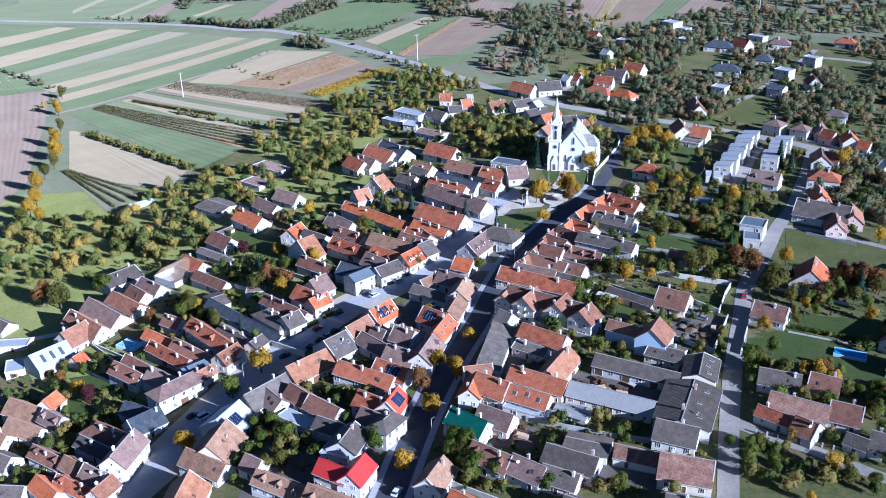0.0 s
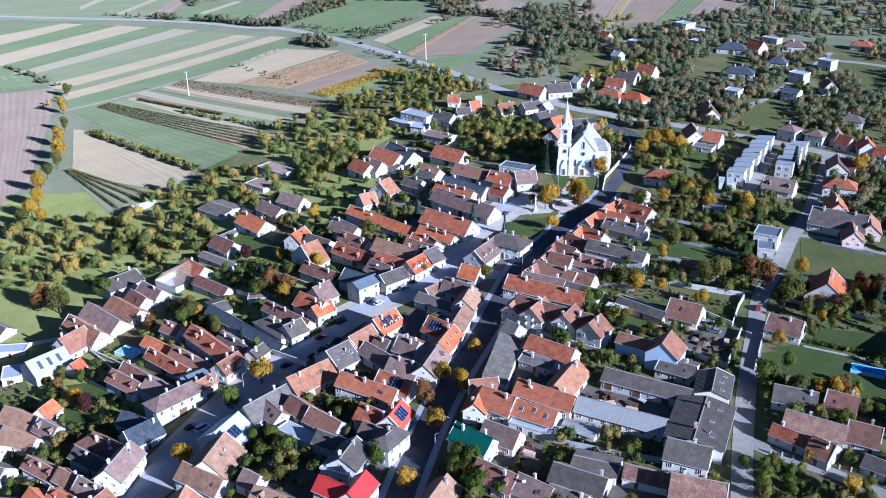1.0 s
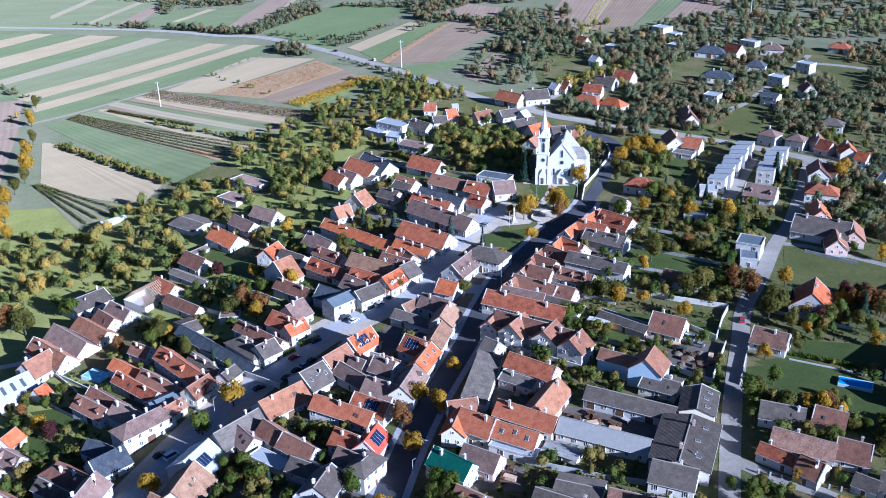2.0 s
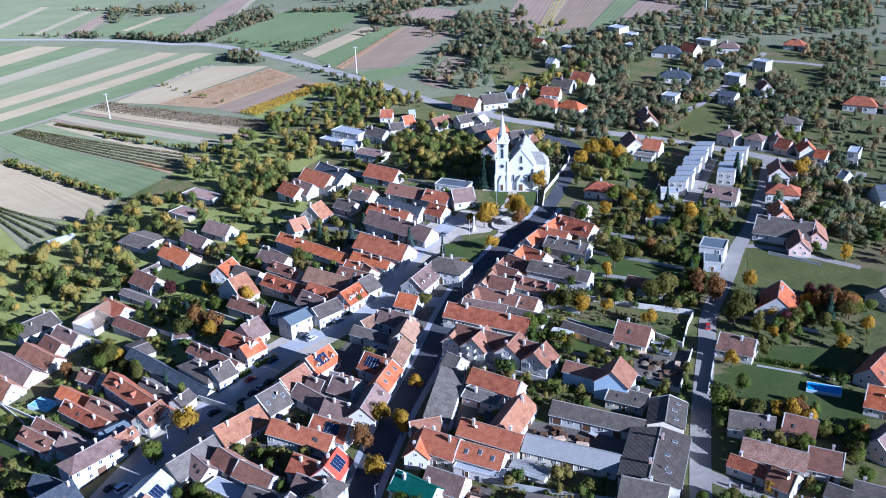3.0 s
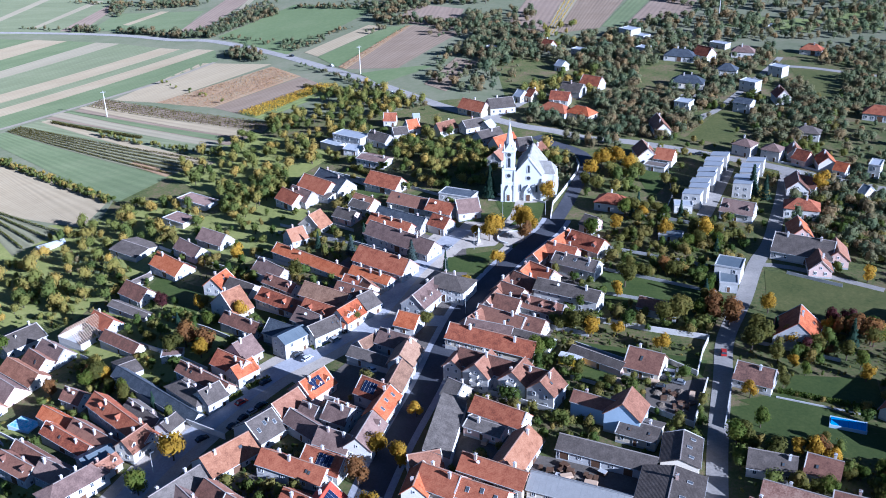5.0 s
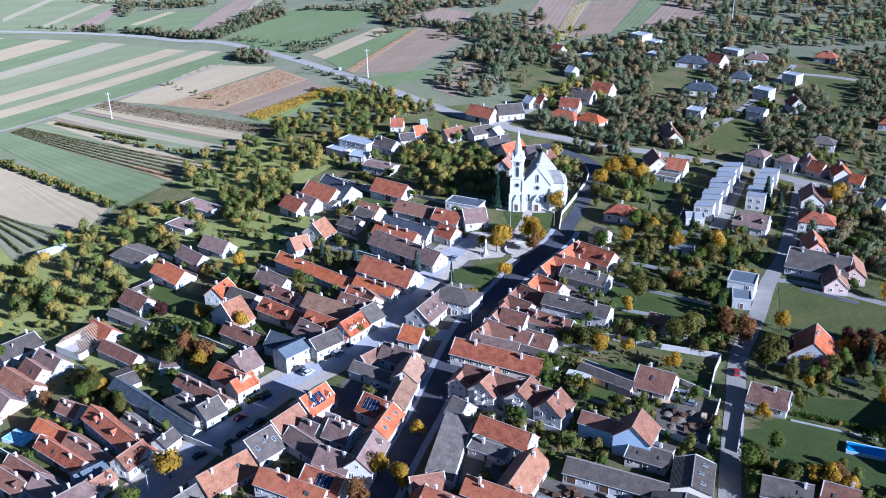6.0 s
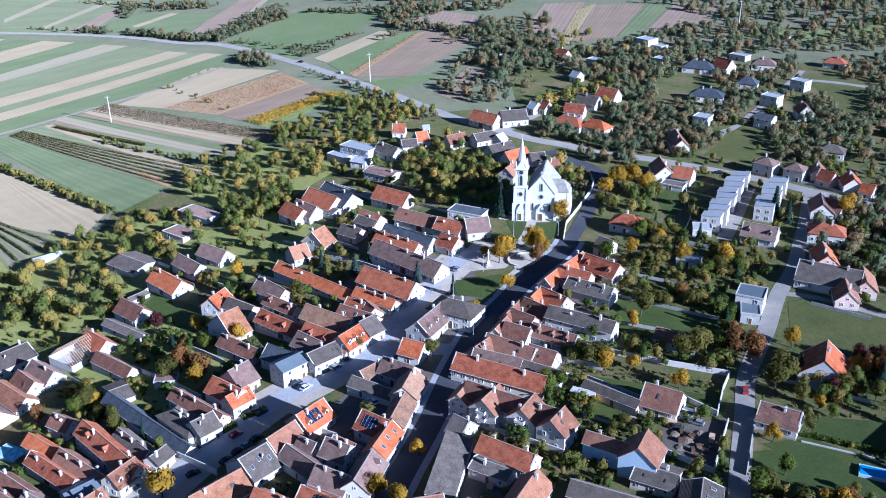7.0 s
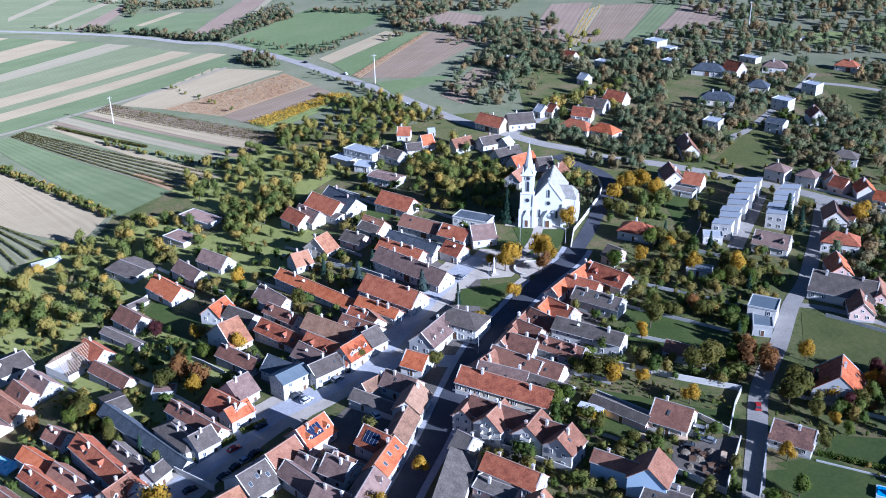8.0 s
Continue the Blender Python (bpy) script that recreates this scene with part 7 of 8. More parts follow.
def pool(x, y, length, width, turn, mat, label, lift=0.9, bow=0.2):
    root = tagged(new("swimming_pool"), label, "pool")
    root.matrix_basis = turn_z(x, y, ground_height(x + 3, y + 2), turn)
    FOOTPRINTS.append((x, y, math.cos(radians(turn)), math.sin(radians(turn)), length / 2 + 1, width / 2 + 1))
    a, b = length / 2, width / 2
    s = Shell()
    for q in ((-a - .3, a + .3, -b - .3, -b), (-a - .3, a + .3, b, b + .3), (-a - .3, -a, -b, b), (a, a + .3, -b, b)):
        s.box(*q, -1.8, lift)
    s.part("pool_wall", WALLS['bluish'], root)
    n = 8
    for i in range(n):          # cover in bowed segments
        x0, x1 = -a + length * i / n, -a + length * (i + 1) / n - .04
        rim = [(-b, lift - .1), (-b * .6, lift - .1 + bow), (0, lift - .1 + bow * 1.5), (b * .6, lift - .1 + bow), (b, lift - .1)]
        g = Shell()
        g.add([(x0, yy, z) for yy, z in rim] + [(x1, yy, z) for yy, z in rim], [(j, j + 5, j + 6, j + 1)[::-1] for j in range(4)])
        g.part("cover_segment", mat, root)
    return root


pool(129.0, 266.4, 9.4, 4.2, -24, WATER, "long blue covered swimming pool on the lawn")
pool(-124.0, 311.0, 9.0, 5.5, -28, AQUA, "turquoise garden pool under a wrinkled pale cover", .35, .05)


def mast(x, y, h):
    root = tagged(new("power_mast"), "slender pale concrete power line mast", "mast", "masts in the fields")
    root.matrix_basis = turn_z(x, y, ground_height(x, y), 20)
    s = Shell()
    s.tube([(0, 0, -1), (0, 0, h)], [.42, .2], 8)
    s.part("pole", WALLS['white'], root)
    s = Shell()
    s.box(-1.6, 1.6, -.09, .09, h - 1.1, h - .9)
    s.part("cross_arm", WALLS['grey'], root)
    for px in (-1.4, 0, 1.4):
        s = Shell()
        s.tube([(px, 0, h - .9), (px, 0, h - .4)], [.1, .06], 6)
        s.part("insulator", WALLS['grey'], root)


mast(-199.9, 668.4, 18)
mast(-28.7, 669.5, 19)
mast(242.5, 778.2, 19)


def container(x, y, turn, label, size=(6.0, 2.4, 2.4)):
    root = tagged(new("container"), label, "container")
    root.matrix_basis = turn_z(x, y, ground_height(x, y) + .1, turn)
    a, b, h = size[0] / 2, size[1] / 2, size[2]
    n = 12
    for i in range(n):
        x0 = -a + 2 * a * i / n
        d = .06 * (i % 2)
        g = Shell()
        g.box(x0, x0 + 2 * a / n, -b + d, b - d, 0, h)
        g.part("side_panel", PAINTS['yellow'], root)
    s = Shell()
    s.box(-a - .05, a + .05, -b - .05, b + .05, h, h + .12)
    s.part("container_roof", WALLS['grey'], root)
    return root


container(55.7, 305.3, -28, "yellow corrugated container with a pale roof", (7.5, 3.0, 2.8))
container(36.3, 236.5, -28, "small yellow corrugated container in the yard", (4.0, 2.2, 2.2))


def lamp_post(x, y, h=7.0):
    root = tagged(new("street_lamp"), "slim grey street lamp beside the street", "street lamp", "street lamps")
    root.matrix_basis = turn_z(x, y, ground_height(x, y), 45)
    s = Shell()
    s.tube([(0, 0, -.3), (0, 0, h)], [.1, .06], 8)
    s.part("pole", WALLS['grey'], root)
    s = Shell()
    s.box(-.1, 1.3, -.09, .09, h - .05, h + .08)
    s.part("lamp_head", RIM, root)


for x, y in ((18, 372), (30, 392), (-2, 362), (-46, 317), (-72, 275), (24, 342), (2, 262), (-6, 232), (40, 405), (62, 418), (-20, 337), (44, 420)):
    lamp_post(x, y)


def monument(x, y):
    root = tagged(new("monument"), "pale stone column on a stepped base", "monument")
    root.matrix_basis = turn_z(x, y, ground_height(x, y), 20)
    s = Shell()
    s.box(-1.6, 1.6, -1.6, 1.6, -.4, .35)
    s.box(-1.1, 1.1, -1.1, 1.1, .35, .8)
    s.part("base", PAVING, root)
    s = Shell()
    s.box(-.55, .55, -.55, .55, .8, 2.2, 0, .06)
    s.tube([(0, 0, 2.2), (0, 0, 5.4)], [.32, .24], 10)
    s.box(-.4, .4, -.4, .4, 5.4, 5.7)
    s.tube([(0, 0, 5.7), (0, 0, 6.3), (0, 0, 7.0)], [.28, .34, .1], 8)
    s.part("column", WALLS['church'], root)


monument(32.2, 396.6)


def ring_wall(x, y, r, a0, a1, h=.8):
    s, n = Shell(), 28
    v = []
    for i in range(n + 1):
        a = radians(a0 + (a1 - a0) * i / n)
        for q, z in ((r, -.4), (r, h), (r + .5, h), (r + .5, -.4)):
            px, py = x + q * math.cos(a), y + q * math.sin(a)
            v.append((px, py, ground_height(px, py) + z))
    s.add(v, [(4 * i + k, 4 * i + k + 1, 4 * i + k + 5, 4 * i + k + 4)[::-1] for i in range(n) for k in range(3)])
    tagged(s.part("ring_wall", WALLS['white']), "curved pale seat wall round the square", "wall", kind="structure")


ring_wall(45.8, 399.0, 5.4, 40, 250)


def greenhouse(x, y, ln, w, turn):
    root = tagged(new("greenhouse"), "long low greenhouse with dusty panes", "greenhouse")
    root.matrix_basis = turn_z(x, y, ground_height(x, y), turn)
    a, b = ln / 2, w / 2
    s = Shell()
    for i in range(9):
        px = -a + ln * i / 8
        s.box(px - .05, px + .05, -b, -b + .1, -.3, 2)
        s.box(px - .05, px + .05, b - .1, b, -.3, 2)
        s.slab([(px - .05, -b, 2), (px + .05, -b, 2), (px + .05, 0, 3), (px - .05, 0, 3)], .08)
        s.slab([(px + .05, b, 2), (px - .05, b, 2), (px - .05, 0, 3), (px + .05, 0, 3)], .08)
    s.part("frame", FRAME, root)
    s = Shell()
    s.box(-a, a, -b + .02, b - .02, -.3, 1.95)
    s.slab([(-a, -b, 2.02), (a, -b, 2.02), (a, 0, 3.02), (-a, 0, 3.02)], .04)
    s.slab([(a, b, 2.02), (-a, b, 2.02), (-a, 0, 3.02), (a, 0, 3.02)], .04)
    s.part("panes", ROOFS['w'], root)


greenhouse(-165.9, 458.4, 13, 4, 40)


def mound(x, y, r, h, label, mat):
    """A lumpy heap of tipped soil or rubble."""
    q = random.Random(int(x * 7 + y))
    s, n = Shell(), 14
    rings = []
    for k, (f, z) in enumerate(((1.0, -.3), (.86, .22), (.6, .62), (.3, .92), (.08, 1.0))):
        rings.append([(r * f * q.uniform(.8, 1.15) * math.cos(6.2832 * i / n), r * f * q.uniform(.8, 1.15) * math.sin(6.2832 * i / n), h * z * q.uniform(.85, 1.1)) for i in range(n)])
    s.add([p for ring in rings for p in ring], [(k * n + i, k * n + (i + 1) % n, (k + 1) * n + (i + 1) % n, (k + 1) * n + i) for k in range(4) for i in range(n)] + [tuple(range(4 * n, 5 * n))])
    ob = tagged(s.part("mound", mat), label, "mound", "yard mounds")
    ob.matrix_basis = turn_z(x, y, ground_height(x, y), q.uniform(0, 360))
    return ob


SOIL = material("tipped_soil", [(0.10, 0.075, 0.05), (0.19, 0.15, 0.105), (0.34, 0.30, 0.25)], scale=0.5, fine=3.0, bump=0.5)
mound(79.1, 286.8, 1.9, 0.8, "low heap of tipped soil and rubble in a yard", SOIL)
mound(82.1, 283.8, 2.4, 1.0, "low heap of tipped soil and rubble in a yard", SOIL)
mound(86.3, 286.5, 1.6, 0.7, "low heap of tipped soil and rubble in a yard", SOIL)
mound(79.2, 280.6, 1.7, 0.6, "low heap of tipped soil and rubble in a yard", SOIL)
mound(85.1, 277.5, 1.3, 0.5, "low heap of tipped soil and rubble in a yard", SOIL)
mound(42.7, 253.7, 1.3, 0.5, "low heap of tipped soil and rubble in a yard", SOIL)
mound(48.5, 250.7, 1.6, 0.6, "low heap of tipped soil and rubble in a yard", SOIL)
mound(16.8, 230.8, 1.4, 0.5, "low heap of tipped soil and rubble in a yard", SOIL)

def timber_stack(x, y, turn, ln, label):
    """A stack of boards or pallets on bearers."""
    root = tagged(new("timber_stack"), label, "stack", "yard stacks")
    root.matrix_basis = turn_z(x, y, ground_height(x, y), turn)
    q = random.Random(int(x * 3 + y))
    for k in range(2):
        s = Shell()
        s.box(-ln * .35 + k * ln * .6, -ln * .35 + k * ln * .6 + .2, -.9, .9, -.2, .2)
        s.part("bearer", WOOD, root)
    for k in range(4):
        s = Shell()
        s.box(-ln / 2 + q.uniform(-.2, .2), ln / 2 + q.uniform(-.2, .2), -.8, .8, .2 + k * .28, .45 + k * .28)
        s.part("board_layer", ROOFS['x'], root)
    return root


timber_stack(79.2, 291.8, -20, 3.6, "stacked grey-brown boards in a farm yard")
timber_stack(88.9, 283.4, 70, 3.6, "stacked grey-brown boards in a farm yard")
timber_stack(52.4, 247.4, -20, 3.6, "stacked grey-brown boards in a farm yard")
timber_stack(20.8, 229.0, -25, 3.6, "stacked grey-brown boards in a farm yard")
timber_stack(46.3, 250.9, 10, 3.6, "stacked grey-brown boards in a farm yard")
timber_stack(25.9, 269.1, 60, 3.6, "stacked grey-brown boards in a farm yard")
timber_stack(67.6, 293.8, -20, 3.6, "stacked grey-brown boards in a farm yard")
timber_stack(69.0, 292.4, -20, 3.6, "stacked grey-brown boards in a farm yard")


def crate(x, y, turn, w, h):
    """A wooden crate with corner posts, side boards and a lid."""
    root = tagged(new("crate"), "weathered wooden crate standing in a yard", "crate", "yard crates")
    root.matrix_basis = turn_z(x, y, ground_height(x, y) + .06, turn)
    for sx in (-1, 1):
        for sy in (-1, 1):
            s = Shell()
            s.box(sx * w - .06, sx * w + .06, sy * w * .7 - .06, sy * w * .7 + .06, -.3, h)
            s.part("post", WOOD, root)
    for k in range(3):
        z = .08 + k * (h - .1) / 3
        s = Shell()
        s.box(-w - .03, w + .03, -w * .7 - .03, w * .7 + .03, z, z + h / 3 - .08)
        s.part("side_panel", BARK if k % 2 else WOOD, root)
    s = Shell()
    s.box(-w - .08, w + .08, -w * .7 - .08, w * .7 + .08, h, h + .07)
    s.part("lid", WALLS['grey'] if w > 1.0 else WOOD, root)


_q = random.Random(61)
for quad, n in (([(40.0, 259.0), (58.0, 251.5), (56.0, 246.5), (39.0, 253.0)], 16), ([(78.0, 288.0), (92.0, 288.0), (86.0, 274.0), (77.0, 278.5)], 12), ([(13.0, 236.0), (24.0, 232.5), (23.0, 225.0), (12.0, 227.5)], 8)):
    a, b, c, d = (Vector(p) for p in quad)
    for _ in range(n):
        p = a.lerp(b, (u := _q.random())).lerp(d.lerp(c, u), _q.random())
        crate(p.x, p.y, _q.uniform(0, 180), _q.uniform(.45, 1.1), _q.uniform(.5, 1.3))

# ---- trees, vines and woods ----
tree(39.1, 402.6, 9.0, "gold", 1.00)
tree(36.6, 398.3, 8.0, "gold", 1.00)
tree(50.5, 407.6, 9.0, "gold", 1.10)
tree(54.0, 403.0, 8.0, "gold", 1.00)
tree(50.8, 396.5, 7.0, "rust", 1.00)
tree(31.2, 402.8, 5.0, "gold", 1.00)
tree(38.0, 376.3, 6.0, "gold", 1.00)
tree(25.0, 358.4, 6.0, "gold", 1.00)
tree(64.9, 432.4, 9.0, "gold", 1.00)
tree(40.2, 441.1, 12.0, "fir", 1.00)
tree(-19.9, 399.5, 7.0, "spruce", 1.25)
tree(-34.4, 410.0, 6.0, "fir", 1.00)
tree(-14.9, 408.9, 7.0, "fir", 1.00)
tree(-68.1, 408.3, 8.0, "gold", 1.00)
tree(-41.1, 385.5, 7.0, "olive", 1.00)
tree(-59.8, 359.0, 7.0, "gold", 1.00)
tree(-14.8, 343.7, 5.0, "olive", 1.00)
tree(9.7, 336.1, 6.0, "olive", 1.00)
tree(18.0, 375.0, 7.0, "fir", 0.70)
tree(4.9, 387.7, 7.0, "spruce", 1.25)
tree(-66.8, 279.2, 9.0, "gold", 1.00)
tree(-74.0, 265.7, 8.0, "green", 1.00)
tree(-82.9, 239.1, 7.0, "gold", 1.00)
tree(1.2, 261.8, 8.0, "gold", 1.00)
tree(-5.6, 268.5, 7.0, "gold", 1.00)
tree(-6.5, 243.6, 7.0, "gold", 1.00)
tree(-13.6, 217.8, 6.8, "gold", 1.00)
tree(6.0, 284.3, 5.0, "gold", 1.00)
tree(-10.2, 256.3, 8.0, "rust", 1.00)
tree(-22.8, 229.5, 7.0, "green", 1.00)
tree(-50.9, 237.0, 7.0, "green", 1.00)
tree(-178.2, 357.3, 10.0, "rust", 1.00)
tree(-166.8, 350.5, 11.0, "olive", 1.00)
tree(-151.6, 360.2, 9.0, "green", 1.00)
tree(-126.7, 274.2, 7.0, "wine", 1.00)
tree(-133.2, 280.7, 6.0, "gold", 1.00)
tree(-68.3, 338.8, 9.0, "rust", 1.00)
tree(-76.9, 344.8, 9.5, "rust", 1.05)
tree(-80.4, 341.4, 8.0, "olive", 1.00)
tree(-69.6, 335.9, 7.0, "gold", 1.00)
tree(102.3, 251.5, 7.5, "olive", 1.00)
tree(110.3, 254.9, 5.0, "gold", 1.00)
tree(117.6, 250.0, 5.0, "gold", 1.00)
tree(98.4, 224.2, 3.6, "olive", 1.00)
tree(81.9, 212.3, 6.1, "green", 1.00)
tree(86.6, 218.2, 4.7, "olive", 1.00)
tree(102.8, 208.1, 6.5, "gold", 1.00)
tree(105.6, 203.5, 5.8, "olive", 1.00)
tree(78.4, 219.8, 4.3, "green", 1.00)
tree(91.3, 325.0, 9.0, "olive", 1.00)
tree(95.2, 326.4, 10.0, "olive", 1.00)
tree(111.8, 322.5, 9.0, "rust", 1.00)
tree(107.5, 325.8, 9.0, "rust", 1.00)
tree(118.7, 311.8, 9.0, "olive", 1.00)
tree(114.7, 307.6, 8.0, "olive", 1.00)
tree(120.1, 299.2, 6.0, "olive", 1.00)
tree(124.0, 296.4, 4.5, "gold", 1.00)
tree(130.6, 303.0, 6.0, "wine", 1.00)
tree(127.7, 310.1, 6.0, "gold", 1.00)
tree(134.4, 304.2, 6.0, "olive", 1.00)
tree(127.5, 329.9, 7.0, "gold", 1.00)
tree(145.7, 319.1, 6.5, "wine", 1.00)
tree(151.1, 319.8, 6.0, "wine", 1.00)
tree(170.4, 348.8, 6.5, "gold", 1.00)
tree(156.8, 309.8, 6.0, "gold", 1.00)
tree(156.2, 297.9, 5.5, "gold", 1.00)
tree(143.4, 287.7, 5.5, "gold", 1.00)
tree(119.7, 259.4, 3.5, "olive", 1.00)
tree(140.5, 257.0, 5.0, "green", 1.00)
tree(148.6, 312.5, 6.0, "olive", 1.00)
tree(108.8, 340.7, 6.5, "fir", 1.10)
tree(124.7, 314.5, 6.0, "fir", 1.00)
tree(64.9, 320.5, 7.0, "gold", 1.00)
tree(59.3, 324.0, 8.0, "olive", 1.00)
tree(63.6, 323.7, 8.0, "olive", 1.00)
tree(55.8, 324.3, 6.0, "olive", 1.00)
tree(73.5, 319.9, 5.0, "gold", 1.00)
tree(85.7, 308.9, 6.0, "gold", 1.00)
tree(64.2, 338.2, 6.0, "green", 1.00)
tree(82.7, 352.6, 9.0, "olive", 1.00)
tree(78.5, 345.7, 6.0, "gold", 1.00)
tree(106.6, 392.0, 7.0, "gold", 1.00)
tree(121.1, 386.9, 9.0, "gold", 1.00)
tree(118.2, 391.5, 7.0, "olive", 1.00)
tree(78.2, 393.8, 8.0, "green", 1.00)
tree(94.7, 411.7, 8.0, "green", 1.00)
tree(154.3, 430.0, 11.0, "fir", 1.00)
tree(158.2, 424.5, 9.0, "fir", 1.00)
tree(184.3, 429.2, 10.0, "gold", 1.00)
tree(58.4, 330.4, 5.0, "green", 1.00)
tree(45.4, 310.4, 7.0, "green", 1.00)
tree(48.9, 311.5, 6.0, "green", 1.00)
tree(57.1, 298.5, 5.0, "olive", 1.00)
tree(61.8, 287.9, 4.0, "olive", 1.00)
tree(65.3, 290.2, 5.0, "olive", 1.00)
tree(49.6, 291.3, 4.0, "green", 1.00)
tree(-93.3, 320.2, 6.0, "green", 1.00)
tree(-104.9, 330.2, 8.0, "olive", 1.00)
tree(-107.8, 327.9, 7.0, "green", 1.00)
tree(-80.1, 309.0, 5.0, "fir", 1.00)
tree(-101.8, 329.5, 6.0, "gold", 1.00)
tree(-120.4, 326.2, 6.0, "rust", 1.00)
tree(8.2, 216.3, 6.0, "green", 1.00)
tree(5.0, 218.7, 5.5, "olive", 1.00)
tree(0.9, 223.5, 5.1, "green", 1.00)
tree(12.8, 212.2, 5.1, "green", 1.00)
tree(26.3, 205.0, 5.1, "green", 1.00)
tree(31.1, 206.9, 5.1, "olive", 1.00)
tree(45.9, 203.6, 5.1, "green", 1.00)
tree(-57.1, 245.3, 6.0, "green", 1.00)
tree(-62.8, 246.4, 5.0, "green", 1.00)
tree(-50.0, 224.9, 6.0, "olive", 1.00)
tree(-54.4, 225.7, 5.0, "olive", 1.00)
tree(-40.2, 227.1, 5.0, "green", 1.00)
tree(-303.7, 702.2, 9.0, "olive", 0.90)
tree(-288.3, 655.9, 11.0, "gold", 0.90)
tree(-270.0, 613.4, 9.0, "olive", 0.90)
tree(-260.2, 580.4, 12.0, "gold", 0.90)
tree(-249.3, 553.7, 12.0, "gold", 0.90)
tree(-244.5, 537.9, 9.0, "olive", 0.90)
tree(-243.7, 521.3, 9.0, "olive", 0.90)
tree(-238.8, 501.0, 11.0, "gold", 0.90)
tree(-231.0, 478.8, 10.0, "gold", 0.90)
tree(-227.8, 462.9, 10.0, "gold", 0.90)
tree(-227.9, 452.2, 9.0, "olive", 0.90)
tree(-217.5, 453.0, 8.0, "gold", 0.90)
tree(108.2, 210.8, 4.3, "olive", 1.05)
tree(121.7, 223.4, 5.8, "green", 1.05)
tree(100.8, 206.8, 4.3, "olive", 1.05)
tree(107.1, 204.3, 3.6, "olive", 1.05)
tree(91.9, 204.7, 3.6, "green", 1.05)
tree(96.3, 209.2, 3.6, "olive", 1.05)
tree(86.1, 219.2, 5.0, "olive", 1.05)
tree(126.8, 237.2, 5.8, "green", 1.05)
tree(106.0, 231.7, 3.6, "green", 1.05)
tree(97.0, 222.7, 3.6, "gold", 1.05)
tree(117.5, 286.4, 4.5, "olive", 1.00)
tree(104.2, 267.6, 6.0, "green", 1.00)
tree(144.5, 294.3, 6.0, "green", 1.00)
grove([(-120.5, 400.1), (-76.7, 379.8), (-66.0, 345.1), (-96.5, 354.1)], 6, {'olive': 4, 'gold': 1.6, 'green': 4, 'rust': 2, 'wine': 0.5, 'fir': 1}, (4.0, 7.0), 107)
grove([(86.8, 417.3), (137.3, 419.8), (123.6, 373.9), (80.3, 393.7)], 18, {'olive': 4, 'gold': 1.6, 'green': 4, 'rust': 2, 'wine': 0.5, 'fir': 1}, (4.5, 7.5), 114)
grove([(83.4, 376.0), (119.7, 354.5), (107.0, 324.3), (94.6, 331.2)], 9, {'olive': 4, 'gold': 1.6, 'green': 4, 'rust': 2, 'wine': 0.5, 'fir': 1}, (4.5, 8.0), 121)
grove([(94.9, 264.0), (133.0, 247.2), (125.2, 227.6), (93.3, 245.2)], 8, {'olive': 4, 'gold': 1.6, 'green': 4, 'rust': 2, 'wine': 0.5, 'fir': 1}, (3.5, 7.0), 128)
grove([(144.7, 349.6), (163.7, 324.9), (153.5, 299.2), (133.8, 316.4)], 4, {'olive': 4, 'gold': 2, 'green': 3}, (4.0, 6.5), 142)
grove([(127.3, 314.4), (150.3, 322.9), (135.1, 287.2), (117.9, 295.3)], 4, {'olive': 4, 'gold': 1.6, 'green': 4, 'rust': 2}, (3.0, 5.5), 149)
grove([(81.2, 218.4), (115.6, 203.3), (112.2, 194.6), (75.3, 195.5)], 6, {'olive': 5, 'gold': 2, 'green': 3, 'rust': 1}, (2.6, 4.4), 156)
tree(87.9, 457.1, 8.0, "gold", 1.00)
tree(95.1, 467.1, 9.0, "gold", 1.00)
tree(101.6, 469.0, 9.0, "gold", 1.00)
tree(106.4, 461.3, 8.0, "gold", 1.00)
tree(109.4, 453.4, 7.0, "olive", 1.00)
tree(83.1, 445.0, 7.0, "olive", 1.00)
tree(87.8, 441.4, 6.0, "olive", 1.00)
grove([(100.0, 290.6), (114.5, 280.8), (108.4, 266.9), (94.8, 270.8)], 7, {'olive': 5, 'gold': 2, 'green': 3, 'rust': 1}, (3.5, 6.0), 163)
grove([(93.0, 270.8), (99.4, 263.8), (94.1, 248.2), (89.0, 248.4)], 5, {'olive': 4, 'gold': 1.6, 'green': 4, 'rust': 2, 'wine': 0.5, 'fir': 1}, (5.0, 8.0), 170)
grove([(-116.6, 347.1), (-84.5, 318.3), (-87.6, 310.6), (-115.8, 334.2)], 9, {'olive': 4, 'gold': 1.6, 'green': 4, 'rust': 2, 'wine': 0.5, 'fir': 1}, (3.5, 6.5), 177)
grove([(-66.0, 253.0), (-46.0, 243.1), (-46.0, 232.0), (-64.7, 238.3)], 6, {'olive': 4, 'gold': 1.6, 'green': 4, 'rust': 2, 'wine': 0.5, 'fir': 1}, (3.0, 6.0), 184)
grove([(-162.0, 309.4), (-127.7, 301.3), (-121.0, 281.4), (-153.3, 288.7)], 8, {'olive': 4, 'gold': 1.6, 'green': 4, 'rust': 2, 'wine': 0.5, 'fir': 1}, (3.0, 5.0), 191)
grove([(-1.6, 230.4), (6.7, 224.0), (27.9, 204.9), (0.2, 212.4)], 17, {'green': 3, 'olive': 2}, (3.5, 6.5), 198)
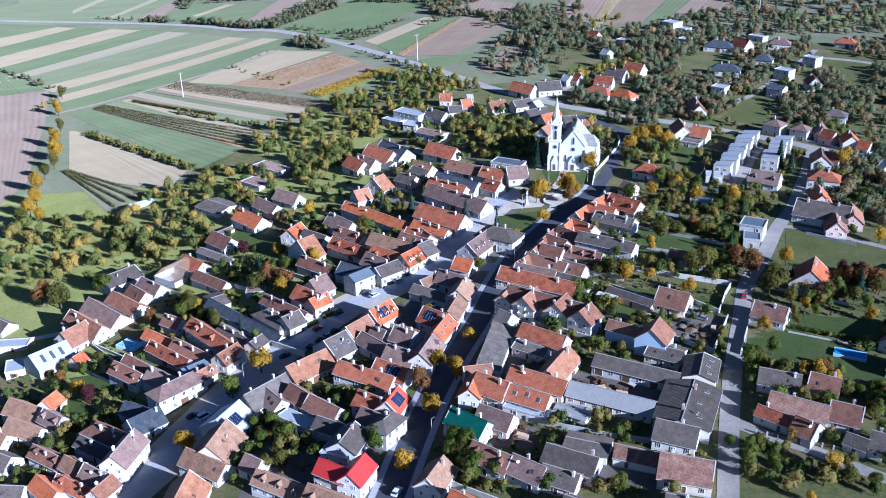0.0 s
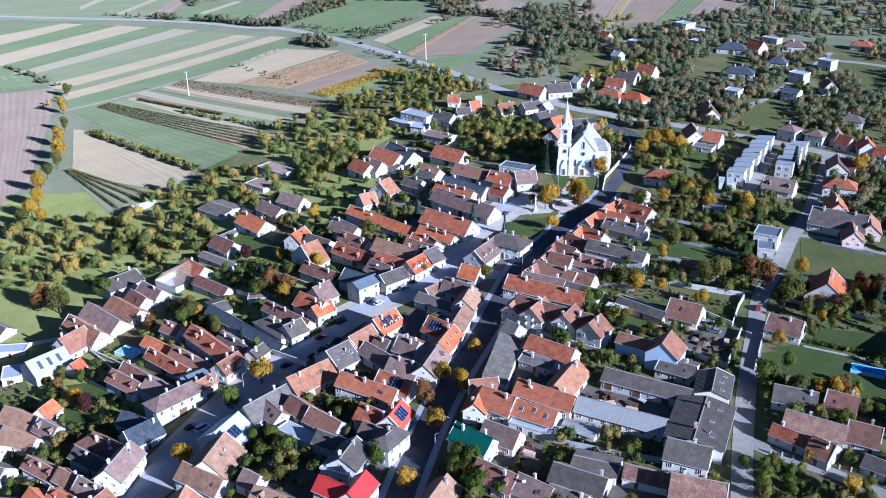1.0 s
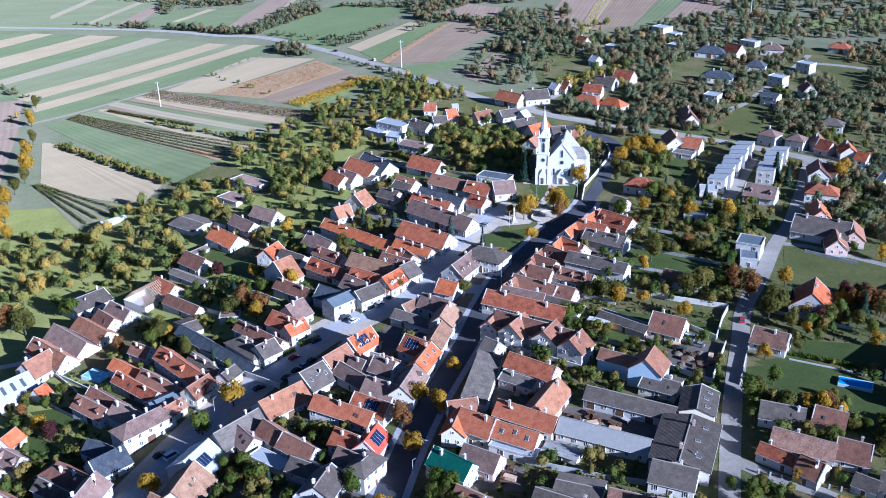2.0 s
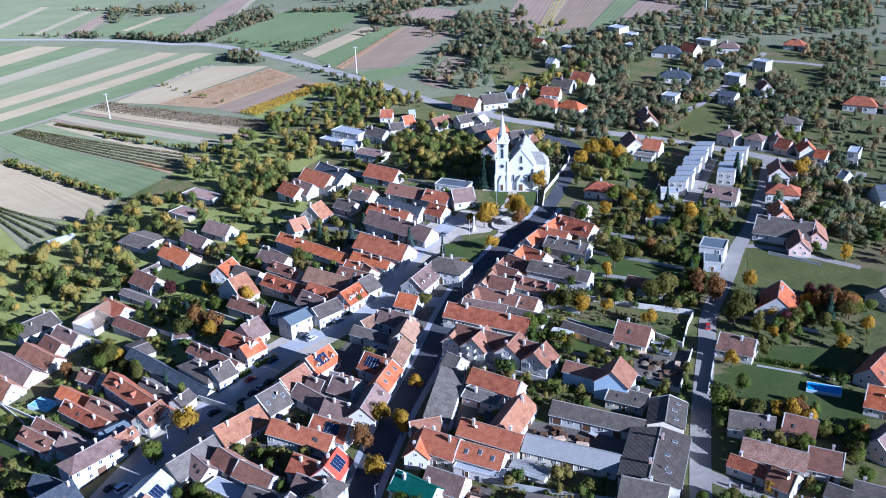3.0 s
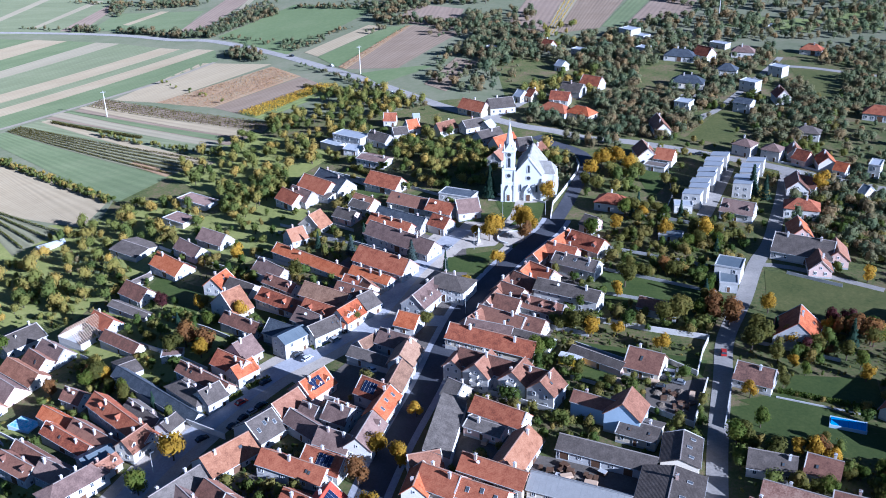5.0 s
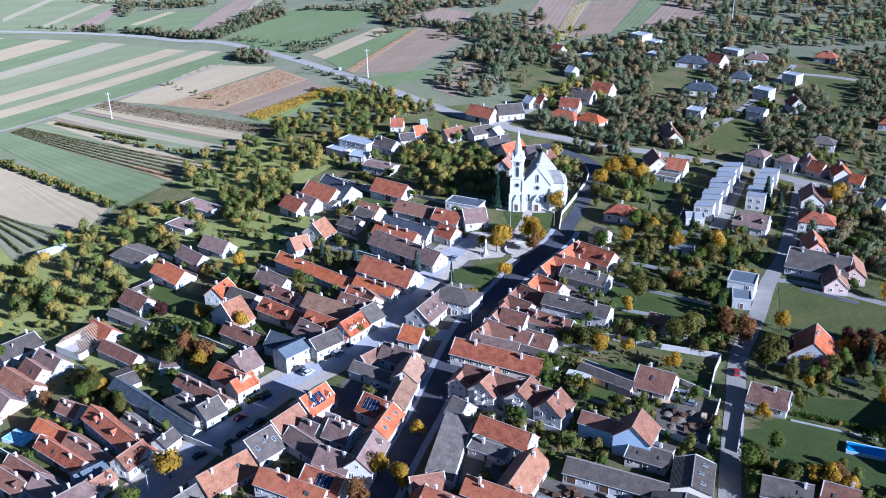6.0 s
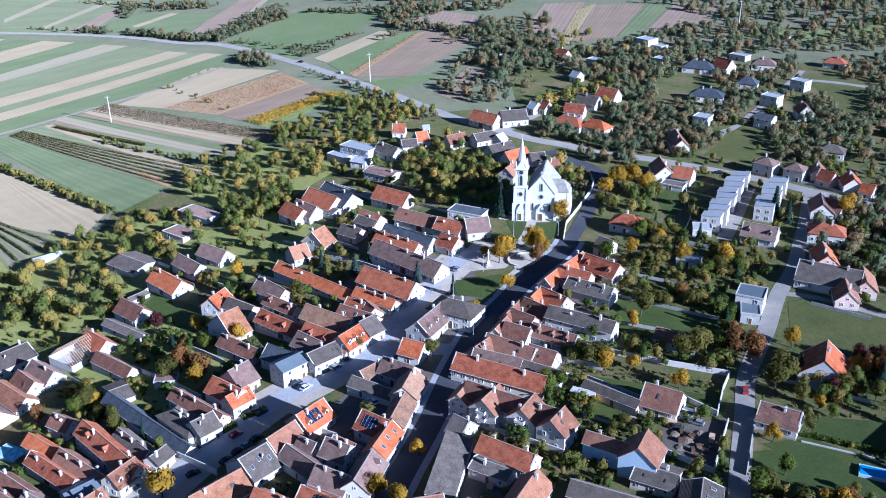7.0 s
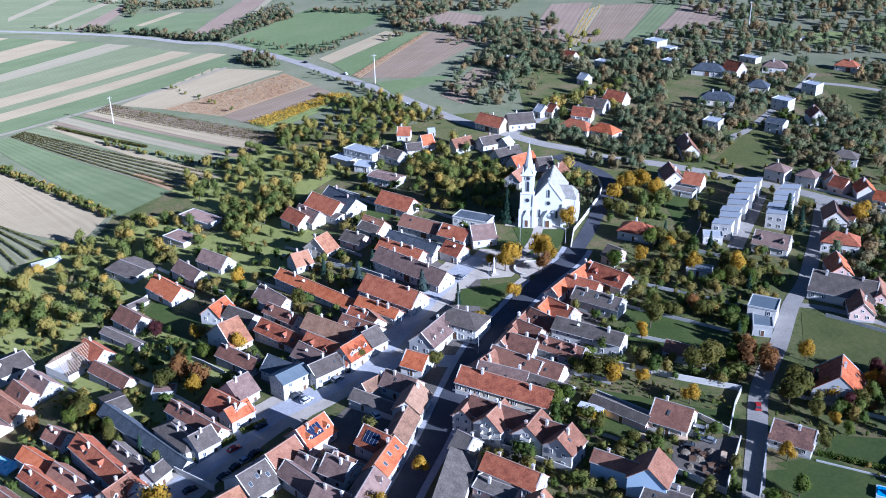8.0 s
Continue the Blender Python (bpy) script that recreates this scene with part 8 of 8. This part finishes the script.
woods("woods", "mixed autumn woods on the far slope", [([(47.4, 773.3), (104.9, 841.1), (98.5, 685.4), (53.1, 617.0)], 91),
    ([(13.3, 650.4), (63.8, 769.5), (70.6, 592.8), (32.5, 599.8)], 45),
    ([(94.8, 685.8), (232.1, 793.6), (193.0, 641.0), (102.1, 633.4)], 192),
    ([(237.5, 813.2), (419.1, 873.1), (340.9, 705.6), (204.0, 679.9)], 232),
    ([(121.1, 712.5), (166.7, 710.0), (139.7, 586.9), (111.5, 588.6)], 61),
    ([(-61.9, 1020.3), (117.3, 950.8), (69.2, 847.0), (-4.1, 862.9)], 122),
    ([(118.9, 965.0), (468.4, 978.6), (408.5, 850.4), (236.3, 793.5)], 263)], (5.0, 9.5), LEAVES["mixed"], 199, clumps=135, leaf=0.55, lobes=3)
woods("woods", "scattered autumn trees between suburb houses", [([(109.8, 578.6), (161.6, 586.0), (136.9, 500.3), (103.5, 509.7)], 161),
    ([(186.1, 641.2), (251.4, 678.8), (224.9, 594.8), (174.5, 575.6)], 107),
    ([(190.1, 547.2), (246.8, 555.1), (221.8, 490.9), (177.4, 491.8)], 143),
    ([(224.9, 594.8), (298.8, 615.2), (254.8, 520.7), (219.5, 546.6)], 125),
    ([(276.8, 678.3), (327.6, 677.0), (298.8, 615.2), (263.8, 627.5)], 71),
    ([(160.2, 557.1), (183.9, 565.7), (154.5, 514.9), (128.9, 500.7)], 64),
    ([(167.1, 446.6), (212.1, 428.8), (182.2, 364.3), (157.7, 394.7)], 125)], (3.5, 7.8), LEAVES["mixed"], 200, clumps=158, leaf=0.48, lobes=3, gap=1.8)
woods("woods", "scattered autumn trees between suburb houses", [([(128.2, 577.4), (199.3, 585.0), (185.6, 551.8), (137.3, 548.9)], 71),
    ([(307.5, 691.7), (363.5, 690.1), (285.5, 536.7), (258.7, 554.9)], 53),
    ([(239.3, 537.6), (281.3, 528.4), (225.3, 417.9), (195.4, 429.0)], 46),
    ([(195.9, 413.3), (217.7, 403.0), (186.8, 342.0), (170.9, 356.8)], 25),
    ([(400.6, 874.0), (455.8, 871.3), (370.9, 704.6), (325.8, 706.0)], 43),
    ([(190.9, 464.5), (222.7, 451.5), (207.2, 418.2), (179.7, 429.3)], 53)], (3.5, 7.8), LEAVES["mixed"], 201, clumps=158, leaf=0.48, lobes=3, gap=1.8)
woods("woods", "dense autumn trees at the village edge", [([(-84.4, 594.2), (-33.4, 611.4), (-17.0, 548.3), (-48.1, 504.9)], 79),
    ([(-62.9, 635.9), (-14.3, 636.7), (16.1, 578.9), (-17.7, 561.6)], 57),
    ([(-93.6, 481.4), (-59.9, 509.2), (-56.0, 480.7), (-76.2, 446.0)], 57),
    ([(64.3, 593.7), (122.3, 631.8), (112.8, 578.4), (80.2, 566.9)], 36),
    ([(-10.8, 542.0), (18.7, 546.3), (44.1, 487.3), (7.2, 481.2)], 43),
    ([(102.3, 746.2), (128.7, 761.0), (116.7, 683.7), (96.7, 671.9)], 17)], (4.5, 8.5), LEAVES["orchard"], 202, clumps=232, leaf=0.38)
woods("scrub", "low brown scrub and bushes", [([(-158.4, 450.7), (-126.6, 430.9), (-116.8, 406.8), (-145.4, 421.9)], 60),
    ([(21.4, 715.6), (83.2, 716.6), (72.8, 613.8), (20.0, 624.9)], 90),
    ([(72.6, 504.9), (85.5, 482.3), (76.2, 445.4), (63.9, 464.8)], 120)], (1.5, 3.4), LEAVES["mixed"], 203, clumps=86, leaf=0.40)
woods("orchard", "orchard of yellowing and olive fruit trees", [([(-241.7, 455.7), (-173.1, 443.3), (-120.3, 394.1), (-207.4, 379.7)], 64),
    ([(-218.8, 404.8), (-159.5, 394.8), (-160.6, 367.7), (-204.8, 373.8)], 13),
    ([(-182.6, 447.0), (-146.1, 452.4), (-109.7, 398.1), (-148.4, 376.1)], 41),
    ([(-172.1, 468.5), (-120.4, 501.9), (-89.9, 456.6), (-130.1, 415.7)], 59),
    ([(-130.6, 534.1), (-96.9, 581.6), (-38.4, 521.9), (-74.6, 474.1)], 64),
    ([(71.7, 497.7), (84.2, 482.4), (66.4, 435.0), (65.4, 477.6)], 10),
    ([(84.5, 475.6), (121.4, 479.8), (105.8, 431.9), (82.6, 433.5)], 18)], (3.6, 9.4), LEAVES["orchard"], 204, clumps=302, leaf=0.36)
woods("woods", "garden trees round the church", [([(-27.0, 519.5), (12.7, 531.1), (43.2, 474.0), (17.2, 453.9)], 36),
    ([(31.0, 489.6), (46.4, 501.1), (43.9, 449.2), (27.2, 457.9)], 22),
    ([(52.6, 415.5), (62.8, 424.6), (71.8, 423.7), (63.1, 409.3)], 0)], (4.5, 7.5), LEAVES["orchard"], 205, clumps=302, leaf=0.36)
woods("woods", "autumn trees along the road bend", [([(83.9, 532.5), (100.5, 529.2), (96.0, 495.3), (81.8, 498.1)], 22),
    ([(69.7, 558.2), (88.6, 553.9), (85.4, 532.2), (68.4, 533.1)], 14),
    ([(98.4, 517.2), (112.2, 510.2), (107.9, 489.0), (96.0, 495.3)], 16)], (5.0, 9.0), LEAVES["mixed"], 206, clumps=202, leaf=0.42)
woods("woods", "dark dense garden trees behind the houses", [([(82.8, 395.9), (114.3, 386.9), (107.2, 355.6), (80.4, 370.2)], 18),
    ([(98.9, 453.4), (122.5, 450.0), (107.0, 376.9), (85.7, 379.9)], 14),
    ([(180.0, 422.4), (216.1, 412.3), (190.7, 357.9), (164.9, 370.5)], 40),
    ([(101.7, 338.7), (116.4, 334.8), (110.9, 316.8), (97.0, 320.4)], 7)], (4.0, 7.5), LEAVES["shrub"], 207, clumps=212, leaf=0.40)
woods("shrubs", "garden shrubs and small trees between the houses", [([(-165.7, 287.8), (-113.6, 297.8), (-100.4, 221.0), (-136.3, 223.0)], 70),
    ([(-113.6, 297.8), (-84.8, 322.8), (-66.0, 293.6), (-97.9, 272.7)], 30),
    ([(-112.6, 369.3), (-60.7, 374.7), (-40.8, 328.8), (-81.0, 305.1)], 46),
    ([(-75.3, 261.2), (-34.1, 265.4), (-26.8, 228.8), (-61.4, 214.5)], 54),
    ([(-57.6, 352.6), (-16.9, 397.0), (-1.2, 369.5), (-36.3, 327.6)], 30),
    ([(15.8, 300.1), (87.7, 264.3), (69.1, 200.1), (0.3, 205.4)], 93),
    ([(24.2, 330.8), (98.7, 301.4), (87.6, 268.0), (18.7, 273.1)], 93),
    ([(44.3, 397.2), (120.8, 358.2), (106.1, 315.2), (33.4, 332.9)], 85)], (2.2, 7.0), LEAVES["shrub"], 208, clumps=172, leaf=0.34)
woods("shrubs", "garden shrubs and small trees between the houses", [([(-78.4, 458.0), (-2.4, 446.6), (-16.9, 373.6), (-64.7, 385.5)], 62),
    ([(-130.1, 442.2), (-76.2, 446.0), (-58.7, 353.4), (-110.9, 366.6)], 46),
    ([(123.0, 314.6), (145.2, 311.0), (138.0, 296.0), (118.0, 301.0)], 14),
    ([(98.6, 292.6), (150.4, 291.3), (113.9, 198.9), (74.9, 199.9)], 50),
    ([(99.0, 421.6), (190.9, 418.5), (164.8, 356.9), (86.1, 359.9)], 93),
    ([(143.7, 576.7), (257.2, 573.9), (190.9, 418.5), (108.0, 421.1)], 117),
    ([(-39.5, 531.7), (45.6, 508.6), (35.4, 428.2), (-31.4, 443.1)], 62),
    ([(-39.6, 280.2), (-8.9, 304.3), (-7.6, 260.6), (-27.9, 239.9)], 15)], (2.2, 7.0), LEAVES["shrub"], 209, clumps=172, leaf=0.34)
woods("shrubs", "kitchen garden bushes and young fruit trees", [([(-117.8, 343.7), (-110.1, 346.4), (-91.8, 322.3), (-104.1, 321.0)], 46),
    ([(-97.4, 349.4), (-86.4, 336.3), (-88.0, 329.6), (-99.3, 343.8)], 14),
    ([(-147.9, 396.9), (-133.4, 391.2), (-131.0, 370.8), (-146.0, 381.6)], 14),
    ([(-124.5, 325.0), (-110.7, 317.0), (-103.2, 304.6), (-110.0, 302.0)], 16)], (1.6, 4.6), LEAVES["orchard"], 232, clumps=150, leaf=0.30)
woods("shrubs", "row of dark bushes along a garden edge", [([(-101.0, 371.6), (-77.2, 360.0), (-75.8, 362.6), (-99.6, 374.2)], 16)], (1.8, 3.8), LEAVES["shrub"], 233, clumps=150, leaf=0.30)
woods("shrubs", "low garden plants, beds and bushes between the houses", [([(-177.1, 312.8), (-121.3, 315.6), (-100.2, 254.2), (-149.6, 252.4)], 150),
    ([(-80.1, 282.4), (-19.7, 276.2), (-18.3, 227.4), (-64.1, 235.4)], 150),
    ([(48.2, 331.2), (99.8, 309.8), (89.5, 278.9), (37.5, 304.3)], 120),
    ([(-7.0, 242.2), (56.4, 230.0), (51.4, 200.6), (-6.0, 208.5)], 130),
    ([(113.2, 323.0), (167.6, 318.4), (127.1, 230.9), (87.5, 234.1)], 170),
    ([(-168.9, 414.4), (-77.8, 406.6), (-62.4, 316.4), (-137.1, 339.0)], 220),
    ([(-68.2, 403.8), (-5.5, 396.6), (-11.0, 343.0), (-58.7, 353.4)], 70),
    ([(85.4, 422.6), (148.5, 419.5), (112.4, 330.4), (73.8, 346.1)], 200)], (0.9, 2.6), LEAVES["shrub"], 231, clumps=70, leaf=0.34, lobes=2)
grove([(122.0, 318.0), (167.6, 316.4), (158.0, 297.0), (122.0, 302.0)], 9, {'olive': 4, 'gold': 1.2, 'green': 4, 'rust': 2, 'wine': 0.8, 'fir': 1}, (4.5, 8.5), 240)
grove([(119.7, 259.7), (142.0, 263.2), (126.9, 230.5), (93.1, 233.2)], 5, {'olive': 3, 'gold': 1.2, 'green': 5, 'rust': 1}, (3.5, 5.5), 247)
rows_of("hedge", "low vine hedge", [(-240.3, 671.7), (-161.8, 606.3), (-159.9, 608.6), (-238.4, 674.0)], 1.20, 1.6, LEAVES["vine"], 210, "hedge", 14.0)
rows_of("hedge", "clipped dark garden hedge", [(114.4, 283.4), (140.6, 271.4), (141.3, 272.9), (115.1, 284.9)], 0.60, 1.5, LEAVES["green"], 211, "hedge", 16.0)
rows_of("hedge", "roadside hedge", [(-66.9, 659.6), (-17.4, 598.4), (-15.0, 600.3), (-64.5, 661.5)], 1.20, 2.2, LEAVES["vine"], 213, "hedge", 14.0)
rows_of("hedge", "dark garden hedge", [(-26.4, 496.4), (-12.1, 477.3), (-10.1, 478.8), (-24.5, 497.9)], 0.70, 2.2, LEAVES["vine"], 214, "hedge", 14.0)
rows_of("hedge", "low green shrubs along the street front", [(-61.9, 299.9), (-56.6, 304.6), (-57.5, 305.6), (-62.8, 300.9)], 0.60, 1.1, LEAVES["shrub"], 215, "hedge", 9.0)
rows_of("hedge", "low green shrubs along the street front", [(-55.0, 306.3), (-50.8, 309.4), (-51.6, 310.4), (-55.8, 307.3)], 0.60, 1.1, LEAVES["shrub"], 216, "hedge", 9.0)
rows_of("hedge", "low green shrubs along the street front", [(-49.6, 311.8), (-42.5, 315.9), (-43.2, 317.0), (-50.3, 312.9)], 0.60, 1.1, LEAVES["shrub"], 217, "hedge", 9.0)
rows_of("hedge", "low green shrubs along the street front", [(-29.7, 330.6), (-24.0, 334.0), (-24.7, 335.1), (-30.4, 331.7)], 0.60, 1.1, LEAVES["shrub"], 218, "hedge", 9.0)
rows_of("hedge", "low clipped hedge along the street", [(-47.0, 291.1), (-39.8, 298.9), (-41.0, 299.9), (-48.2, 292.1)], 0.60, 1.3, LEAVES["shrub"], 218, "hedge", 9.0)
woods("bushes", "autumn bushes along the country road", [([(-390.9, 1016.9), (-277.8, 958.9), (-273.3, 967.8), (-386.3, 1025.8)], 26),
    ([(-276.7, 954.5), (-169.8, 871.0), (-164.2, 878.1), (-271.2, 961.6)], 34),
    ([(-170.3, 871.5), (-82.5, 776.8), (-75.9, 783.0), (-163.7, 877.6)], 28),
    ([(-153.4, 801.3), (-109.4, 744.7), (-92.0, 758.2), (-136.0, 814.8)], 30),
    ([(-84.1, 764.8), (-59.6, 774.5), (-64.8, 787.5), (-89.3, 777.8)], 14),
    ([(-403.5, 806.7), (-313.2, 716.4), (-307.5, 722.0), (-397.9, 812.4)], 26),
    ([(-25.5, 779.3), (8.3, 802.6), (2.7, 810.8), (-31.2, 787.5)], 16),
    ([(-75.9, 722.5), (-20.5, 627.0), (-14.4, 630.5), (-69.9, 726.0)], 30),
    ([(-31.8, 627.8), (12.0, 569.2), (20.0, 575.2), (-23.8, 633.8)], 30)], (2.0, 6.0), LEAVES["mixed"], 219, "bushes", clumps=86, leaf=0.5, lobes=3)
woods("bushes", "autumn bushes along the country road", [([(-289.2, 1064.1), (-203.8, 1050.5), (-202.6, 1058.4), (-287.9, 1072.0)], 24),
    ([(-167.5, 900.6), (-120.1, 992.0), (-130.7, 997.6), (-178.1, 906.1)], 40),
    ([(-88.8, 989.8), (-30.7, 881.8), (-16.6, 889.4), (-74.7, 997.4)], 30),
    ([(-103.2, 939.5), (-31.1, 876.0), (-25.2, 882.7), (-97.3, 946.2)], 60),
    ([(-31.9, 873.8), (-15.8, 804.8), (-8.0, 806.6), (-24.1, 875.6)], 24),
    ([(-180.3, 896.1), (-132.4, 1002.6), (-143.3, 1007.5), (-191.2, 901.1)], 70),
    ([(-100.0, 771.6), (-41.1, 811.3), (-45.0, 817.1), (-103.9, 777.4)], 30),
    ([(-387.1, 1156.7), (-269.3, 1071.3), (-264.0, 1078.6), (-381.8, 1163.9)], 40)], (2.0, 6.0), LEAVES["mixed"], 220, "bushes", clumps=86, leaf=0.5, lobes=3)
woods("bushes", "yellowing hedge of bushes beside a bare field", [([(-249.7, 600.5), (-199.3, 551.4), (-195.5, 555.3), (-245.8, 604.4)], 70),
    ([(-199.4, 551.4), (-151.5, 502.7), (-147.5, 506.6), (-195.4, 555.3)], 70)], (2.0, 4.6), LEAVES["orchard"], 221, "bushes", clumps=86, leaf=0.5, lobes=3)
woods("bushes", "bushes along field edges", [([(-194.0, 625.6), (-103.0, 547.3), (-100.4, 550.4), (-191.4, 628.6)], 40),
    ([(-183.2, 740.7), (-116.5, 649.7), (-113.3, 652.1), (-180.0, 743.0)], 10),
    ([(-309.2, 668.8), (-304.0, 710.2), (-310.0, 711.0), (-315.1, 669.5)], 10)], (1.8, 4.5), LEAVES["orchard"], 222, "bushes", clumps=86, leaf=0.5, lobes=3)
rows_of("vines", "rows of browning vines", [(-267.0, 664.0), (-126.1, 530.6), (-107.0, 546.0), (-260.1, 672.7)], 2.7, 1.2, LEAVES["vine"], 223, "vines", 6.0)
rows_of("vines", "rows of green vines", [(-236.9, 531.5), (-182.9, 459.3), (-166.8, 478.1), (-232.2, 531.3)], 3.0, 1.6, LEAVES["shrub"], 224, "vines", 8.0)
rows_of("vines", "rows of brown vines", [(-223.9, 700.9), (-82.0, 577.7), (-77.5, 591.3), (-216.3, 716.3)], 2.6, 1.6, LEAVES["vine"], 227, "vines", 3.0)
rows_of("vines", "rows of red autumn vines", [(-166.9, 683.0), (-96.0, 727.3), (-73.4, 689.8), (-125.0, 650.1)], 3.6, 1.2, LEAVES["redvine"], 225, "vines", 1.6)
rows_of("vines", "rows of yellow autumn vines", [(-103.9, 626.0), (-54.8, 658.9), (-42.9, 650.6), (-89.7, 609.9)], 1.6, 1.8, LEAVES["goldvine"], 226, "vines", 5.0)
rows_of("vines", "rust-coloured vine row along a field", [(-45.1, 696.2), (1.7, 792.9), (4.8, 791.2), (-40.0, 688.6)], 3.0, 1.4, LEAVES["redvine"], 229, "vines", 1.5)
rows_of("vines", "rows of yellow vines on the slope", [(100.5, 727.3), (130.0, 839.6), (148.0, 863.3), (107.5, 727.6)], 5.0, 1.6, LEAVES["goldvine"], 228, "vines", 2.0)
woods("woods", "dark tree lines between the far fields", [([(-181.9, 885.7), (-172.0, 866.0), (-116.5, 925.8), (-128.3, 967.6)], 130),
    ([(-310.4, 1053.8), (-293.0, 1033.5), (-299.8, 1114.8), (-327.6, 1136.2)], 50), ([(-284.9, 1081.2), (-212.6, 1039.0), (-219.8, 1074.7), (-294.4, 1118.2)], 70),
    ([(-136.2, 780.0), (-107.0, 752.5), (-112.8, 787.6), (-140.2, 811.5)], 46), ([(-268.4, 944.2), (-185.7, 879.9), (-190.9, 905.3), (-274.5, 966.5)], 60),
    ([(-325.2, 971.6), (-295.2, 962.6), (-303.7, 991.4), (-329.8, 1003.4)], 26), ([(-30.6, 857.1), (-1.6, 832.7), (27.2, 862.5), (-22.2, 904.1)], 70),
    ([(13.6, 752.4), (40.2, 733.8), (78.4, 789.5), (53.5, 818.7)], 60), ([(37.9, 687.4), (65.6, 650.0), (83.3, 731.1), (66.0, 773.0)], 130),
    ([(67.8, 718.0), (87.9, 651.7), (100.5, 720.3), (74.9, 751.4)], 90), ([(-24.8, 826.4), (37.6, 767.7), (40.4, 782.1), (-22.8, 838.0)], 50)], (3.5, 8.0), LEAVES["mixed"], 232, clumps=122, leaf=0.5, lobes=3)
